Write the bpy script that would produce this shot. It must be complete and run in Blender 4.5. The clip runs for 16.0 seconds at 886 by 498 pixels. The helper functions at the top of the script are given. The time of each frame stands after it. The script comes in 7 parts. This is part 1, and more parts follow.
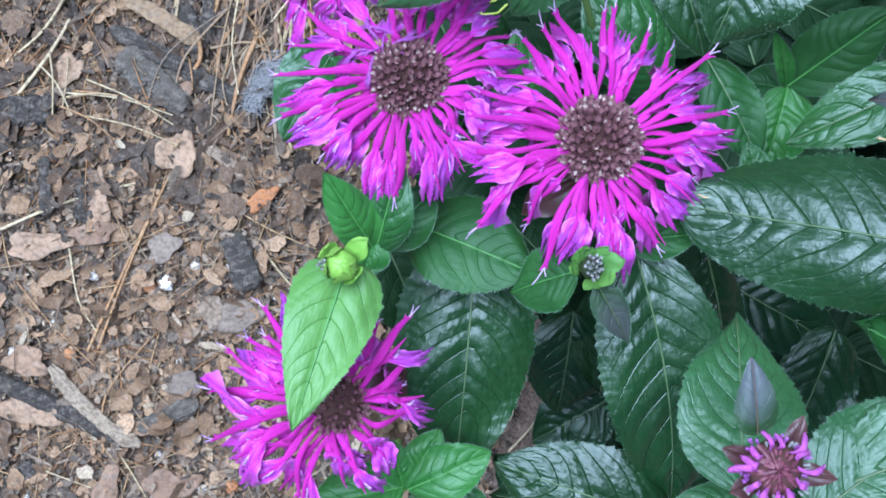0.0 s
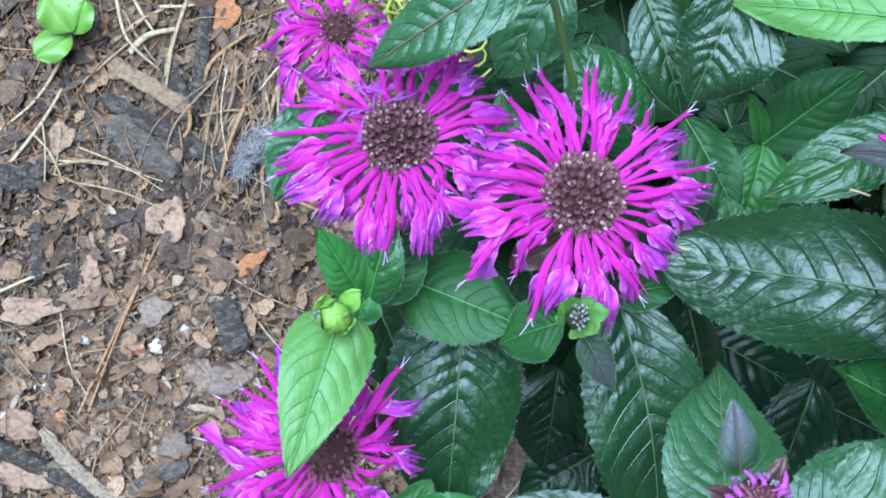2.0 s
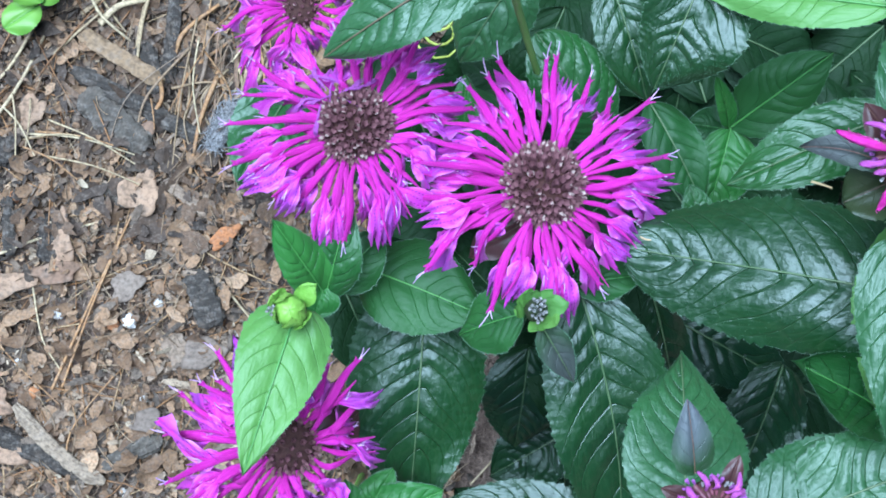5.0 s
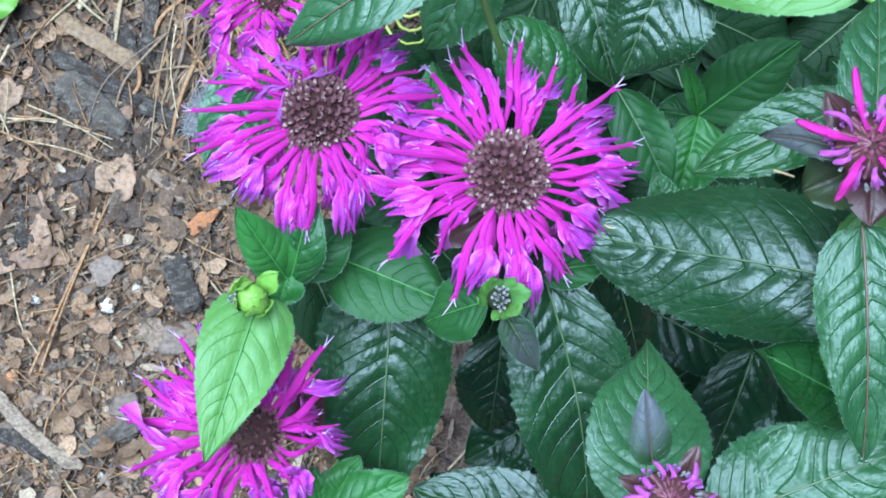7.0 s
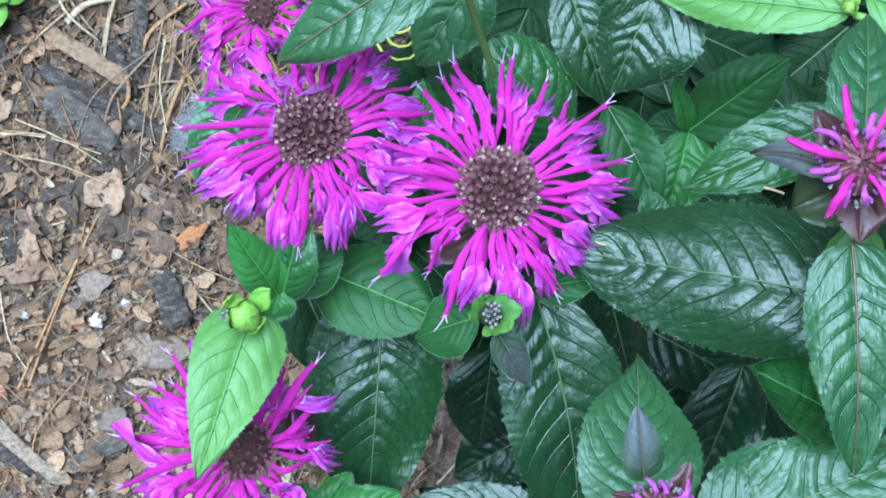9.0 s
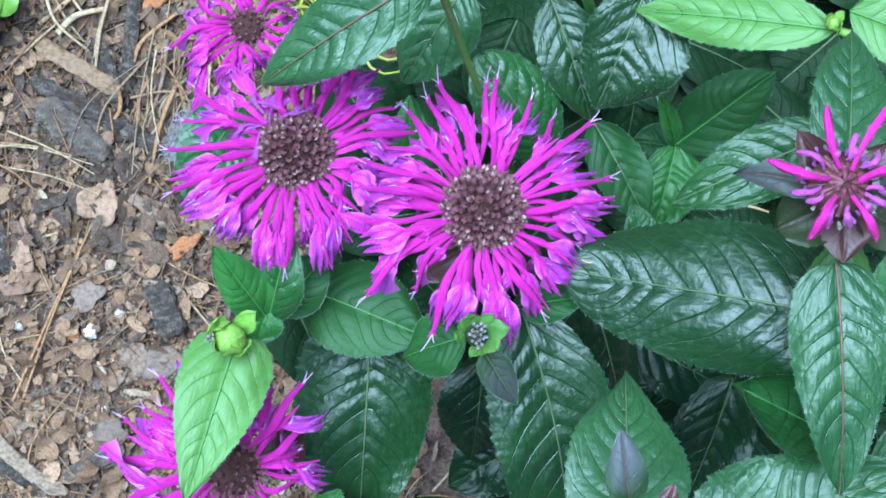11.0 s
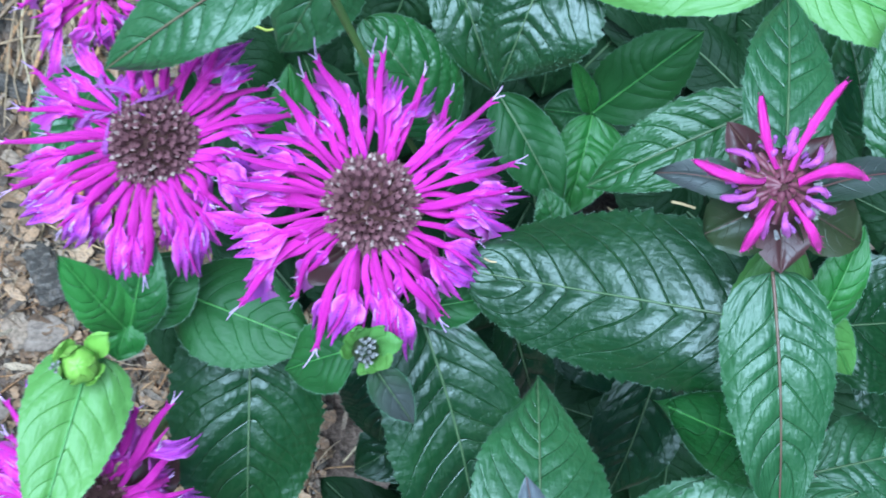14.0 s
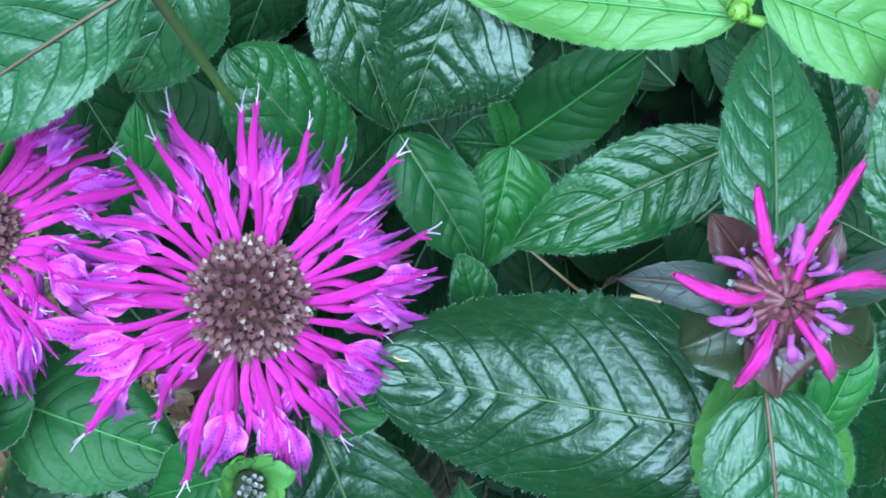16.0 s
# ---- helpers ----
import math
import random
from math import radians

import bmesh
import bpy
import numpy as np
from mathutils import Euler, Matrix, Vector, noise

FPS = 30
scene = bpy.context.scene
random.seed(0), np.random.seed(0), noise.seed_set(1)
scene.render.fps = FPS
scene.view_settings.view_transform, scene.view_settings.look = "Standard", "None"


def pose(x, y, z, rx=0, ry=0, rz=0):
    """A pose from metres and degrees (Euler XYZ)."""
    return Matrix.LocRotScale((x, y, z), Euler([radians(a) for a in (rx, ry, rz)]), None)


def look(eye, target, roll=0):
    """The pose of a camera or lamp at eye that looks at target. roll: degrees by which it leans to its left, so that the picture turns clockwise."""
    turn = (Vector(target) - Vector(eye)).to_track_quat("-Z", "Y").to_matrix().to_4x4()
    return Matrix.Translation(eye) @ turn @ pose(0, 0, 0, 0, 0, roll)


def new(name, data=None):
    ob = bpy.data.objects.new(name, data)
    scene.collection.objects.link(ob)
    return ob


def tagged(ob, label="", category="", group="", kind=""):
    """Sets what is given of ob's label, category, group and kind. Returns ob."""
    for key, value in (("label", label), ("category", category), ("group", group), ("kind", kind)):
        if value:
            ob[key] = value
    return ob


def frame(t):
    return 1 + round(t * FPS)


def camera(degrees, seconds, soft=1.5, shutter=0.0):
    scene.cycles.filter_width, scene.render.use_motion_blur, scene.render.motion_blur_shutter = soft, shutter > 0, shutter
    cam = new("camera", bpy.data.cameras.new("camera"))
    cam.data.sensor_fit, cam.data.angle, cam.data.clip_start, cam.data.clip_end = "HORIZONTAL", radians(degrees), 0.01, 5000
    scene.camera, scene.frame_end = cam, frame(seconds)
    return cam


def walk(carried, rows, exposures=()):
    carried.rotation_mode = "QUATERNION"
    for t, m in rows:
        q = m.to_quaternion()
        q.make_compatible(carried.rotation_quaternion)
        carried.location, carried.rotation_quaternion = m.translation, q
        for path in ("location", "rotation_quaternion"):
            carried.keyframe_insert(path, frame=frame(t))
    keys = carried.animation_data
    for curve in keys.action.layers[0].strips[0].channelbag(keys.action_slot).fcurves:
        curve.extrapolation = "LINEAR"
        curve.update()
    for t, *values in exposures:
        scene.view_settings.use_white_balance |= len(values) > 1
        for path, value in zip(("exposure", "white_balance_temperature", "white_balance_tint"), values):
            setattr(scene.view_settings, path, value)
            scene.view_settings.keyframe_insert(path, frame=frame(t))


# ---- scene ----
cam = camera(31.86, 16.0, soft=1.8, shutter=0.4)
PATH = [
    (0, pose(-0.07884, -0.05646, 0.68559, 3.656, -3.097, -0.095)),
    (0.5, pose(-0.08326, -0.06256, 0.68710, 3.847, -3.707, 0.087)),
    (1, pose(-0.08639, -0.06604, 0.68844, 4.339, -4.153, -0.076)),
    (1.5, pose(-0.08502, -0.06535, 0.69369, 5.714, -3.928, -0.461)),
    (2, pose(-0.08264, -0.06391, 0.69823, 6.515, -3.853, -0.570)),
    (2.5, pose(-0.08148, -0.06325, 0.69602, 6.112, -3.682, -0.342)),
    (3, pose(-0.07795, -0.06023, 0.69391, 5.437, -3.612, -0.309)),
    (3.5, pose(-0.07140, -0.05702, 0.69484, 5.437, -3.693, -0.526)),
    (4, pose(-0.07113, -0.05665, 0.69631, 5.459, -3.656, -0.541)),
    (4.2, pose(-0.07319, -0.05482, 0.69481, 5.128, -3.852, -0.661)),
    (6.5, pose(-0.06300, -0.05004, 0.69472, 4.107, -3.746, -0.738)),
    (7, pose(-0.06128, -0.04966, 0.69481, 3.820, -3.823, -0.632)),
    (7.5, pose(-0.05937, -0.04792, 0.69594, 4.027, -3.896, -0.641)),
    (8, pose(-0.05969, -0.04772, 0.69486, 3.909, -3.968, -0.738)),
    (8.5, pose(-0.06122, -0.04714, 0.69360, 3.838, -4.214, -0.745)),
    (9, pose(-0.06306, -0.04835, 0.69593, 4.242, -4.372, -0.730)),
    (9.2, pose(-0.06531, -0.04969, 0.69681, 4.558, -4.384, -0.559)),
    (11.3, pose(-0.05584, -0.03677, 0.69690, 3.843, -4.064, -1.414)),
    (11.5, pose(-0.05424, -0.03502, 0.69803, 3.893, -3.957, -1.514)),
    (12, pose(-0.05096, -0.03647, 0.69891, 3.883, -3.969, -1.659)),
    (12.5, pose(-0.05042, -0.03661, 0.69894, 3.999, -4.182, -1.774)),
    (13, pose(-0.05120, -0.03433, 0.69680, 3.774, -4.461, -1.740)),
    (13.5, pose(-0.04884, -0.02541, 0.67912, 2.336, -5.087, -2.024)),
    (14, pose(-0.04126, -0.01172, 0.64710, -0.049, -6.510, -2.521)),
    (14.5, pose(-0.03694, 0.00392, 0.62168, -1.309, -8.153, -3.017)),
    (15, pose(-0.03569, 0.02275, 0.59819, -2.019, -9.813, -3.889)),
    (15.5, pose(-0.03304, 0.02686, 0.57918, -3.259, -11.600, -4.439)),
    (16, pose(-0.03615, 0.02732, 0.57217, -3.911, -11.561, -4.494)),
]
walk(cam, PATH, exposures=((0.0, 2.21, 5000, 9), (3.5, 2.25, 4960, 4), (13.0, 2.30, 4890, 2), (14.6, 2.30, 4780, -3), (16.0, 2.28, 4820, -9)))

# ---- light ----
world = bpy.data.worlds.new("sky")
scene.world = world
world.use_nodes = True
wn = world.node_tree
sky = wn.nodes.new("ShaderNodeTexSky")
sky.sky_type, sky.sun_disc = "NISHITA", False
sky.sun_elevation, sky.sun_rotation = radians(74), radians(-60)
sky.air_density, sky.dust_density = 1.0, 3.0
wn.links.new(sky.outputs[0], wn.nodes["Background"].inputs[0])
wn.nodes["Background"].inputs[1].default_value = 0.0085
sun_data = bpy.data.lights.new("sun", "SUN")
sun_data.energy, sun_data.angle, sun_data.color = 1.75, radians(54), (1.0, 0.985, 0.96)
sun = new("sun", sun_data)
sun.matrix_world = look((-0.24, 0.14, 0.95), (0, 0, 0))


# ---- materials ----
class Nodes:
    """A small wrapper that wires shader nodes of one material."""

    def __init__(self, name):
        self.mat = bpy.data.materials.new(name)
        self.mat.use_nodes = True
        self.tree = self.mat.node_tree
        self.bsdf = self.tree.nodes["Principled BSDF"]

    def put(self, kind, ins=(), **settings):
        n = self.tree.nodes.new(kind)
        for key, value in settings.items():
            if key == "operation":
                n.operation = value
            elif key == "blend_type":
                n.blend_type = value
            elif key == "data_type":
                n.data_type = value
            elif key == "feature":
                n.feature = value
        for key, value in dict(ins).items():
            self.set(n.inputs[key], value)
        return n

    def set(self, socket, value):
        if isinstance(value, bpy.types.NodeSocket):
            self.tree.links.new(value, socket)
        else:
            socket.default_value = value

    def math(self, op, a, b=0.0, c=0.0):
        return self.put("ShaderNodeMath", {0: a, 1: b, 2: c}, operation=op).outputs[0]

    def mix(self, fac, a, b, how="MIX"):
        n = self.put("ShaderNodeMix", {0: fac}, data_type="RGBA", blend_type=how)
        self.set(n.inputs[6], a if isinstance(a, bpy.types.NodeSocket) else (*a, 1))
        self.set(n.inputs[7], b if isinstance(b, bpy.types.NodeSocket) else (*b, 1))
        return n.outputs[2]

    def noise(self, scale, detail=3.0, where=None, rough=0.55):
        n = self.put("ShaderNodeTexNoise", {"Scale": scale, "Detail": detail, "Roughness": rough})
        self.set(n.inputs["Vector"], where or self.place())
        return n.outputs[0]

    def place(self):
        return self.put("ShaderNodeNewGeometry").outputs["Position"]

    def uv(self):
        s = self.put("ShaderNodeSeparateXYZ", {0: self.put("ShaderNodeUVMap").outputs[0]})
        return s.outputs[0], s.outputs[1]

    def ramp(self, fac, *stops):
        n = self.put("ShaderNodeValToRGB", {0: fac})
        while len(n.color_ramp.elements) < len(stops):
            n.color_ramp.elements.new(0.5)
        for e, (p, c) in zip(n.color_ramp.elements, stops):
            e.position, e.color = p, (*c, 1) if len(c) == 3 else c
        return n.outputs[0]

    def span(self, v, a, b, c=0.0, d=1.0):
        return self.put("ShaderNodeMapRange", {0: v, 1: a, 2: b, 3: c, 4: d}).outputs[0]

    def done(self, color, rough=0.5, bump=None, depth=0.0005, strength=0.5, **more):
        self.set(self.bsdf.inputs["Base Color"], color if isinstance(color, bpy.types.NodeSocket) else (*color, 1))
        self.set(self.bsdf.inputs["Roughness"], rough)
        if bump is not None:
            n = self.put("ShaderNodeBump", {"Height": bump, "Strength": strength, "Distance": depth})
            self.set(self.bsdf.inputs["Normal"], n.outputs[0])
        for key, value in more.items():
            self.set(self.bsdf.inputs[key.replace("_", " ")], value)
        return self.mat


VEINS = 10.0


def leaf_material(name, dark, light, vein, rough, spec=0.5, veiny=0.55, relief=1.0, root=None):
    """Leaf skin: blotched green, pale pinnate veins, fine net relief, waxy gloss."""
    n = Nodes(name)
    u, v = n.uv()
    side = n.math("ABSOLUTE", v)
    phase = n.math("MULTIPLY", u, VEINS)
    off = n.math("ABSOLUTE", n.math("SUBTRACT", n.math("FRACT", n.math("ADD", phase, 0.5)), 0.5))
    line = n.span(off, 0.0, 0.055, 1.0, 0.0)
    line = n.math("MULTIPLY", line, n.span(side, 0.45, 1.0, 1.0, 0.10))
    pale = n.math("MULTIPLY", line, n.span(n.noise(140, 2), 0.40, 0.62, 0.25, 1.0))
    cross = n.put("ShaderNodeCombineXYZ", {0: n.math("MULTIPLY", phase, 1.1), 1: n.math("MULTIPLY", v, 7.0), 2: n.math("MULTIPLY", n.put("ShaderNodeObjectInfo").outputs["Random"], 40.0)}).outputs[0]
    net = n.put("ShaderNodeTexVoronoi", {"Vector": cross, "Scale": 1.0}, feature="DISTANCE_TO_EDGE").outputs[0]
    netline = n.span(net, 0.0, 0.09, 1.0, 0.0)
    info = n.put("ShaderNodeObjectInfo").outputs["Random"]
    blotch = n.span(n.noise(60, 4), 0.3, 0.7)
    tone = n.math("ADD", n.math("MULTIPLY", blotch, 0.55), n.math("MULTIPLY", info, 0.45))
    base = n.mix(tone, dark, light)
    if root:
        base = n.mix(n.span(u, 0.05, 0.32, 1.0, 0.0), base, root)
    # Tiny specks of vein colour, painted in for small sparkling highlights.
    glint_specks = n.span(n.noise(1100, 2), 0.70, 0.76)
    base = n.mix(n.math("MULTIPLY", glint_specks, 0.25), base, vein)
    base = n.mix(n.math("MULTIPLY", netline, 0.10), base, vein)
    base = n.mix(n.math("MULTIPLY", pale, veiny), base, vein)
    height = n.math("SUBTRACT", n.math("MULTIPLY", n.span(net, 0.0, 0.35), 0.20 * relief), n.math("MULTIPLY", line, 0.75 * relief))
    height = n.math("ADD", height, n.math("MULTIPLY", n.noise(330, 3), 0.85 * relief))
    grain = n.put("ShaderNodeTexVoronoi", {"Vector": n.place(), "Scale": 520.0}, feature="SMOOTH_F1").outputs[0]
    height = n.math("SUBTRACT", height, n.math("MULTIPLY", grain, 0.12 * relief))
    height = n.math("ADD", height, n.math("MULTIPLY", n.noise(1300, 2), 0.08))
    r = n.math("ADD", rough - 0.15, n.math("ADD", n.math("MULTIPLY", n.noise(90, 3), 0.16), n.math("MULTIPLY", n.noise(1500, 2), 0.18)))
    # Bluish specular tint puts the blue of reflected sky light into the gloss.
    m = n.done(base, r, height, 0.0006, 0.75, Specular_IOR_Level=spec, Specular_Tint=(0.84, 0.95, 1.0, 1.0))
    return m


LEAF_DARK = leaf_material("leaf_deep_green", (0.00475, 0.021, 0.0045), (0.01045, 0.042, 0.008), (0.05, 0.11, 0.04), 0.34, 0.60, 0.22)
# Shaded copy of LEAF_DARK: darker green and little gloss stand in for blocked light.
LEAF_SHADED = leaf_material("leaf_shaded_green", (0.00475, 0.018, 0.0045), (0.01045, 0.036, 0.008), (0.04, 0.08, 0.03), 0.60, 0.22, 0.20)
LEAF_MID = leaf_material("leaf_mid_green", (0.01235, 0.054, 0.011), (0.02565, 0.093, 0.019), (0.09, 0.18, 0.07), 0.36, 0.60, 0.24)
LEAF_MATTE = leaf_material("leaf_matte_green", (0.0133, 0.056, 0.011), (0.0266, 0.094, 0.019), (0.03, 0.09, 0.025), 0.55, 0.36, 0.22, relief=0.5)
LEAF_FRESH = leaf_material("leaf_fresh_green", (0.030, 0.122, 0.020), (0.056, 0.178, 0.034), (0.020, 0.090, 0.016), 0.42, 0.45, 0.34, relief=0.6)
LEAF_LIME = leaf_material("leaf_lime_green", (0.080, 0.200, 0.040), (0.120, 0.262, 0.062), (0.050, 0.155, 0.028), 0.45, 0.42, 0.28, relief=0.55)
LEAF_SOFT = leaf_material("leaf_soft_green", (0.0152, 0.062, 0.017), (0.03135, 0.102, 0.029), (0.12, 0.22, 0.10), 0.44, 0.80, 0.22)
LEAF_SHEEN = leaf_material("leaf_glossy_deep_green", (0.0057, 0.027, 0.006), (0.01235, 0.05, 0.01), (0.08, 0.14, 0.06), 0.38, 0.75, 0.26)
LEAF_BUD = leaf_material("bud_chartreuse", (0.170, 0.370, 0.045), (0.270, 0.460, 0.080), (0.14, 0.32, 0.04), 0.42, 0.45, 0.2)
LEAF_CUP = leaf_material("bud_cup_green", (0.085, 0.215, 0.034), (0.140, 0.290, 0.058), (0.09, 0.20, 0.04), 0.45, 0.42, 0.25)
BRACT = leaf_material("bract_maroon", (0.045, 0.020, 0.020), (0.105, 0.045, 0.048), (0.07, 0.035, 0.035), 0.38, 0.5, 0.05, relief=0.15)
BRACT_OLIVE = leaf_material("bract_olive", (0.018, 0.044, 0.014), (0.045, 0.046, 0.022), (0.07, 0.045, 0.035), 0.34, 0.5, 0.05, relief=0.15)
BRACT_GREY = leaf_material("bract_lavender_grey", (0.085, 0.105, 0.115), (0.145, 0.150, 0.195), (0.09, 0.06, 0.075), 0.38, 0.5, 0.06, relief=0.3, root=(0.024, 0.060, 0.022))

BRACT_DUSK = leaf_material("bract_dusky_green", (0.036, 0.055, 0.042), (0.080, 0.080, 0.095), (0.09, 0.06, 0.07), 0.42, 0.45, 0.06, relief=0.4, root=(0.022, 0.050, 0.020))


def plain(name, a, b, rough=0.5, scale=200, bump=0.3, depth=0.0003, spec=0.5):
    n = Nodes(name)
    h = n.noise(scale, 4)
    info = n.put("ShaderNodeObjectInfo").outputs["Random"]
    f = n.math("ADD", n.math("MULTIPLY", n.span(h, 0.3, 0.7), 0.6), n.math("MULTIPLY", info, 0.4))
    return n.done(n.mix(f, a, b), rough, h, depth, bump, Specular_IOR_Level=spec)


RIB_PALE = plain("midrib_pale", (0.055, 0.11, 0.045), (0.12, 0.18, 0.09), 0.45)
RIB_GREEN = plain("midrib_green", (0.07, 0.22, 0.05), (0.11, 0.29, 0.07), 0.45)
RIB_RED = plain("midrib_red", (0.10, 0.045, 0.042), (0.15, 0.13, 0.08), 0.45)
HAIR = plain("leaf_hair", (0.07, 0.15, 0.09), (0.13, 0.23, 0.15), 0.5)
STEM = plain("stem_green", (0.06, 0.20, 0.04), (0.11, 0.30, 0.07), 0.5)
STEM_MID = plain("stem_mid_green", (0.10, 0.21, 0.05), (0.17, 0.30, 0.08), 0.45)
LEAF_WEED = plain("leaf_weed", (0.10, 0.25, 0.03), (0.17, 0.34, 0.05), 0.42, 120)
STEM_LIME = plain("stem_lime", (0.20, 0.45, 0.06), (0.28, 0.55, 0.10), 0.5)
STEM_RED = plain("stem_purple", (0.10, 0.03, 0.05), (0.14, 0.10, 0.06), 0.5)


def petal_material(name, a, b, streak, rough=0.55):
    n = Nodes(name)
    u, v = n.uv()
    info = n.put("ShaderNodeObjectInfo").outputs["Random"]
    long = n.put("ShaderNodeCombineXYZ", {0: n.math("MULTIPLY", u, 3.0), 1: n.math("MULTIPLY", v, 26.0), 2: n.math("MULTIPLY", info, 30.0)}).outputs[0]
    grain = n.noise(1.0, 3, long)
    f = n.math("ADD", n.math("MULTIPLY", n.span(grain, 0.3, 0.7), 0.6), n.math("MULTIPLY", info, 0.4))
    c = n.mix(f, a, b)
    c = n.mix(n.span(grain, 0.58, 0.70, 0.0, 0.75), c, streak)
    c = n.mix(n.span(n.noise(1.7, 2, long), 0.52, 0.75, 0.0, 0.6), c, (a[0] * 0.45, a[1] * 0.5, a[2] * 0.55))
    c = n.mix(n.span(u, 0.82, 1.0, 0.0, 0.25), c, (0.40, 0.05, 0.50))
    fine = n.math("ADD", grain, n.math("MULTIPLY", n.noise(2600, 2), 0.6))
    return n.done(c, rough, fine, 0.0004, 0.7, Specular_IOR_Level=0.25, Sheen_Weight=0.05)


def lip_material():
    """Lilac lip with pale edges and rows of dark purple dots along its length."""
    n = Nodes("petal_lip")
    u, v = n.uv()
    info = n.put("ShaderNodeObjectInfo").outputs["Random"]
    wob = n.math("MULTIPLY", n.math("SUBTRACT", n.noise(6.0, 2, n.put("ShaderNodeUVMap").outputs[0]), 0.5), 0.25)
    row = n.math("ABSOLUTE", n.math("SUBTRACT", n.math("FRACT", n.math("ADD", n.math("MULTIPLY", v, 1.9), n.math("ADD", wob, 0.5))), 0.5))
    dash = n.math("FRACT", n.math("ADD", n.math("MULTIPLY", u, 14.0), n.math("MULTIPLY", info, 7.0)))
    dot = n.math("MULTIPLY", n.span(row, 0.045, 0.10, 1.0, 0.0), n.span(n.math("ABSOLUTE", n.math("SUBTRACT", dash, 0.5)), 0.18, 0.30, 1.0, 0.0))
    dot = n.math("MULTIPLY", dot, n.span(u, 0.15, 0.3))
    c = n.mix(info, (0.46, 0.040, 0.44), (0.31, 0.055, 0.47))
    c = n.mix(n.span(n.math("ABSOLUTE", v), 0.74, 1.0, 0.0, 0.55), c, (0.66, 0.28, 0.72))
    c = n.mix(n.span(u, 0.0, 0.35, 0.75, 0.0), c, (0.60, 0.012, 0.50))
    along = n.put("ShaderNodeCombineXYZ", {0: n.math("MULTIPLY", u, 2.5), 1: n.math("MULTIPLY", v, 9.0), 2: n.math("MULTIPLY", info, 30.0)}).outputs[0]
    streak = n.noise(1.0, 3, along)
    c = n.mix(n.span(streak, 0.55, 0.70, 0.0, 0.7), c, (0.60, 0.02, 0.48))
    c = n.mix(n.span(streak, 0.30, 0.42, 0.45, 0.0), c, (0.66, 0.26, 0.70))
    c = n.mix(n.math("MULTIPLY", dot, 0.85), c, (0.07, 0.004, 0.11))
    return n.done(c, 0.5, n.math("ADD", streak, n.math("MULTIPLY", n.noise(1500, 2), 0.4)), 0.0004, 0.6, Specular_IOR_Level=0.3, Sheen_Weight=0.05)


PETAL = petal_material("petal_magenta", (0.34, 0.009, 0.27), (0.54, 0.018, 0.385), (0.66, 0.075, 0.52))
PETAL_VIOLET = petal_material("petal_violet", (0.46, 0.015, 0.40), (0.60, 0.035, 0.50), (0.62, 0.20, 0.66))
PETAL_ROSE = petal_material("petal_rose", (0.44, 0.010, 0.27), (0.62, 0.028, 0.38), (0.74, 0.11, 0.56))
PETAL_LILAC = petal_material("petal_lilac", (0.38, 0.06, 0.40), (0.52, 0.13, 0.52), (0.62, 0.26, 0.64))
PETAL_FADED = petal_material("petal_faded", (0.32, 0.06, 0.42), (0.44, 0.13, 0.54), (0.54, 0.28, 0.64))
CALYX_ROSE = plain("calyx_rose", (0.075, 0.022, 0.040), (0.20, 0.065, 0.095), 0.5, 700)
LIP = lip_material()
STYLE = plain("style_lilac", (0.30, 0.16, 0.45), (0.62, 0.46, 0.70), 0.5)
STYLE_TAN = plain("style_tan", (0.42, 0.30, 0.16), (0.55, 0.45, 0.25), 0.6)
DISC = plain("disc_maroon", (0.030, 0.012, 0.010), (0.080, 0.032, 0.030), 0.9, 900)
CALYX = plain("calyx_maroon", (0.118, 0.050, 0.066), (0.225, 0.112, 0.128), 0.6, 700)
CALYX_TIP = plain("calyx_tip_tan", (0.24, 0.17, 0.16), (0.54, 0.45, 0.42), 0.6, 700)
FLORET_BUD = plain("floret_bud_lilac", (0.20, 0.05, 0.28), (0.42, 0.16, 0.55), 0.5, 700)


def litter_material(name, *stops, rough=0.8, scale=300, island=True, bump=0.6, spec=0.3, ash=False):
    n = Nodes(name)
    r = n.put("ShaderNodeNewGeometry").outputs["Random Per Island"] if island else n.put("ShaderNodeObjectInfo").outputs["Random"]
    g = n.noise(scale, 5)
    f = n.math("ADD", n.math("MULTIPLY", r, 0.8), n.math("MULTIPLY", n.span(g, 0.3, 0.7), 0.2))
    c = n.ramp(f, *stops)
    c = n.mix(n.span(n.noise(scale * 3, 5), 0.42, 0.72, 0.0, 0.70), c, (0.045, 0.035, 0.028))
    c = n.mix(n.span(n.noise(scale * 1.6, 5), 0.52, 0.72, 0.0, 0.35), c, (0.30, 0.26, 0.22))
    c = n.mix(n.span(n.noise(scale * 0.7, 4), 0.5, 0.8, 0.0, 0.22), c, (0.36, 0.29, 0.23))
    if ash:
        c = n.mix(n.span(n.noise(420, 6, None, 0.7), 0.52, 0.70, 0.0, 0.55), c, (0.22, 0.205, 0.19))
    return n.done(c, rough, g, 0.0008, bump, Specular_IOR_Level=spec)


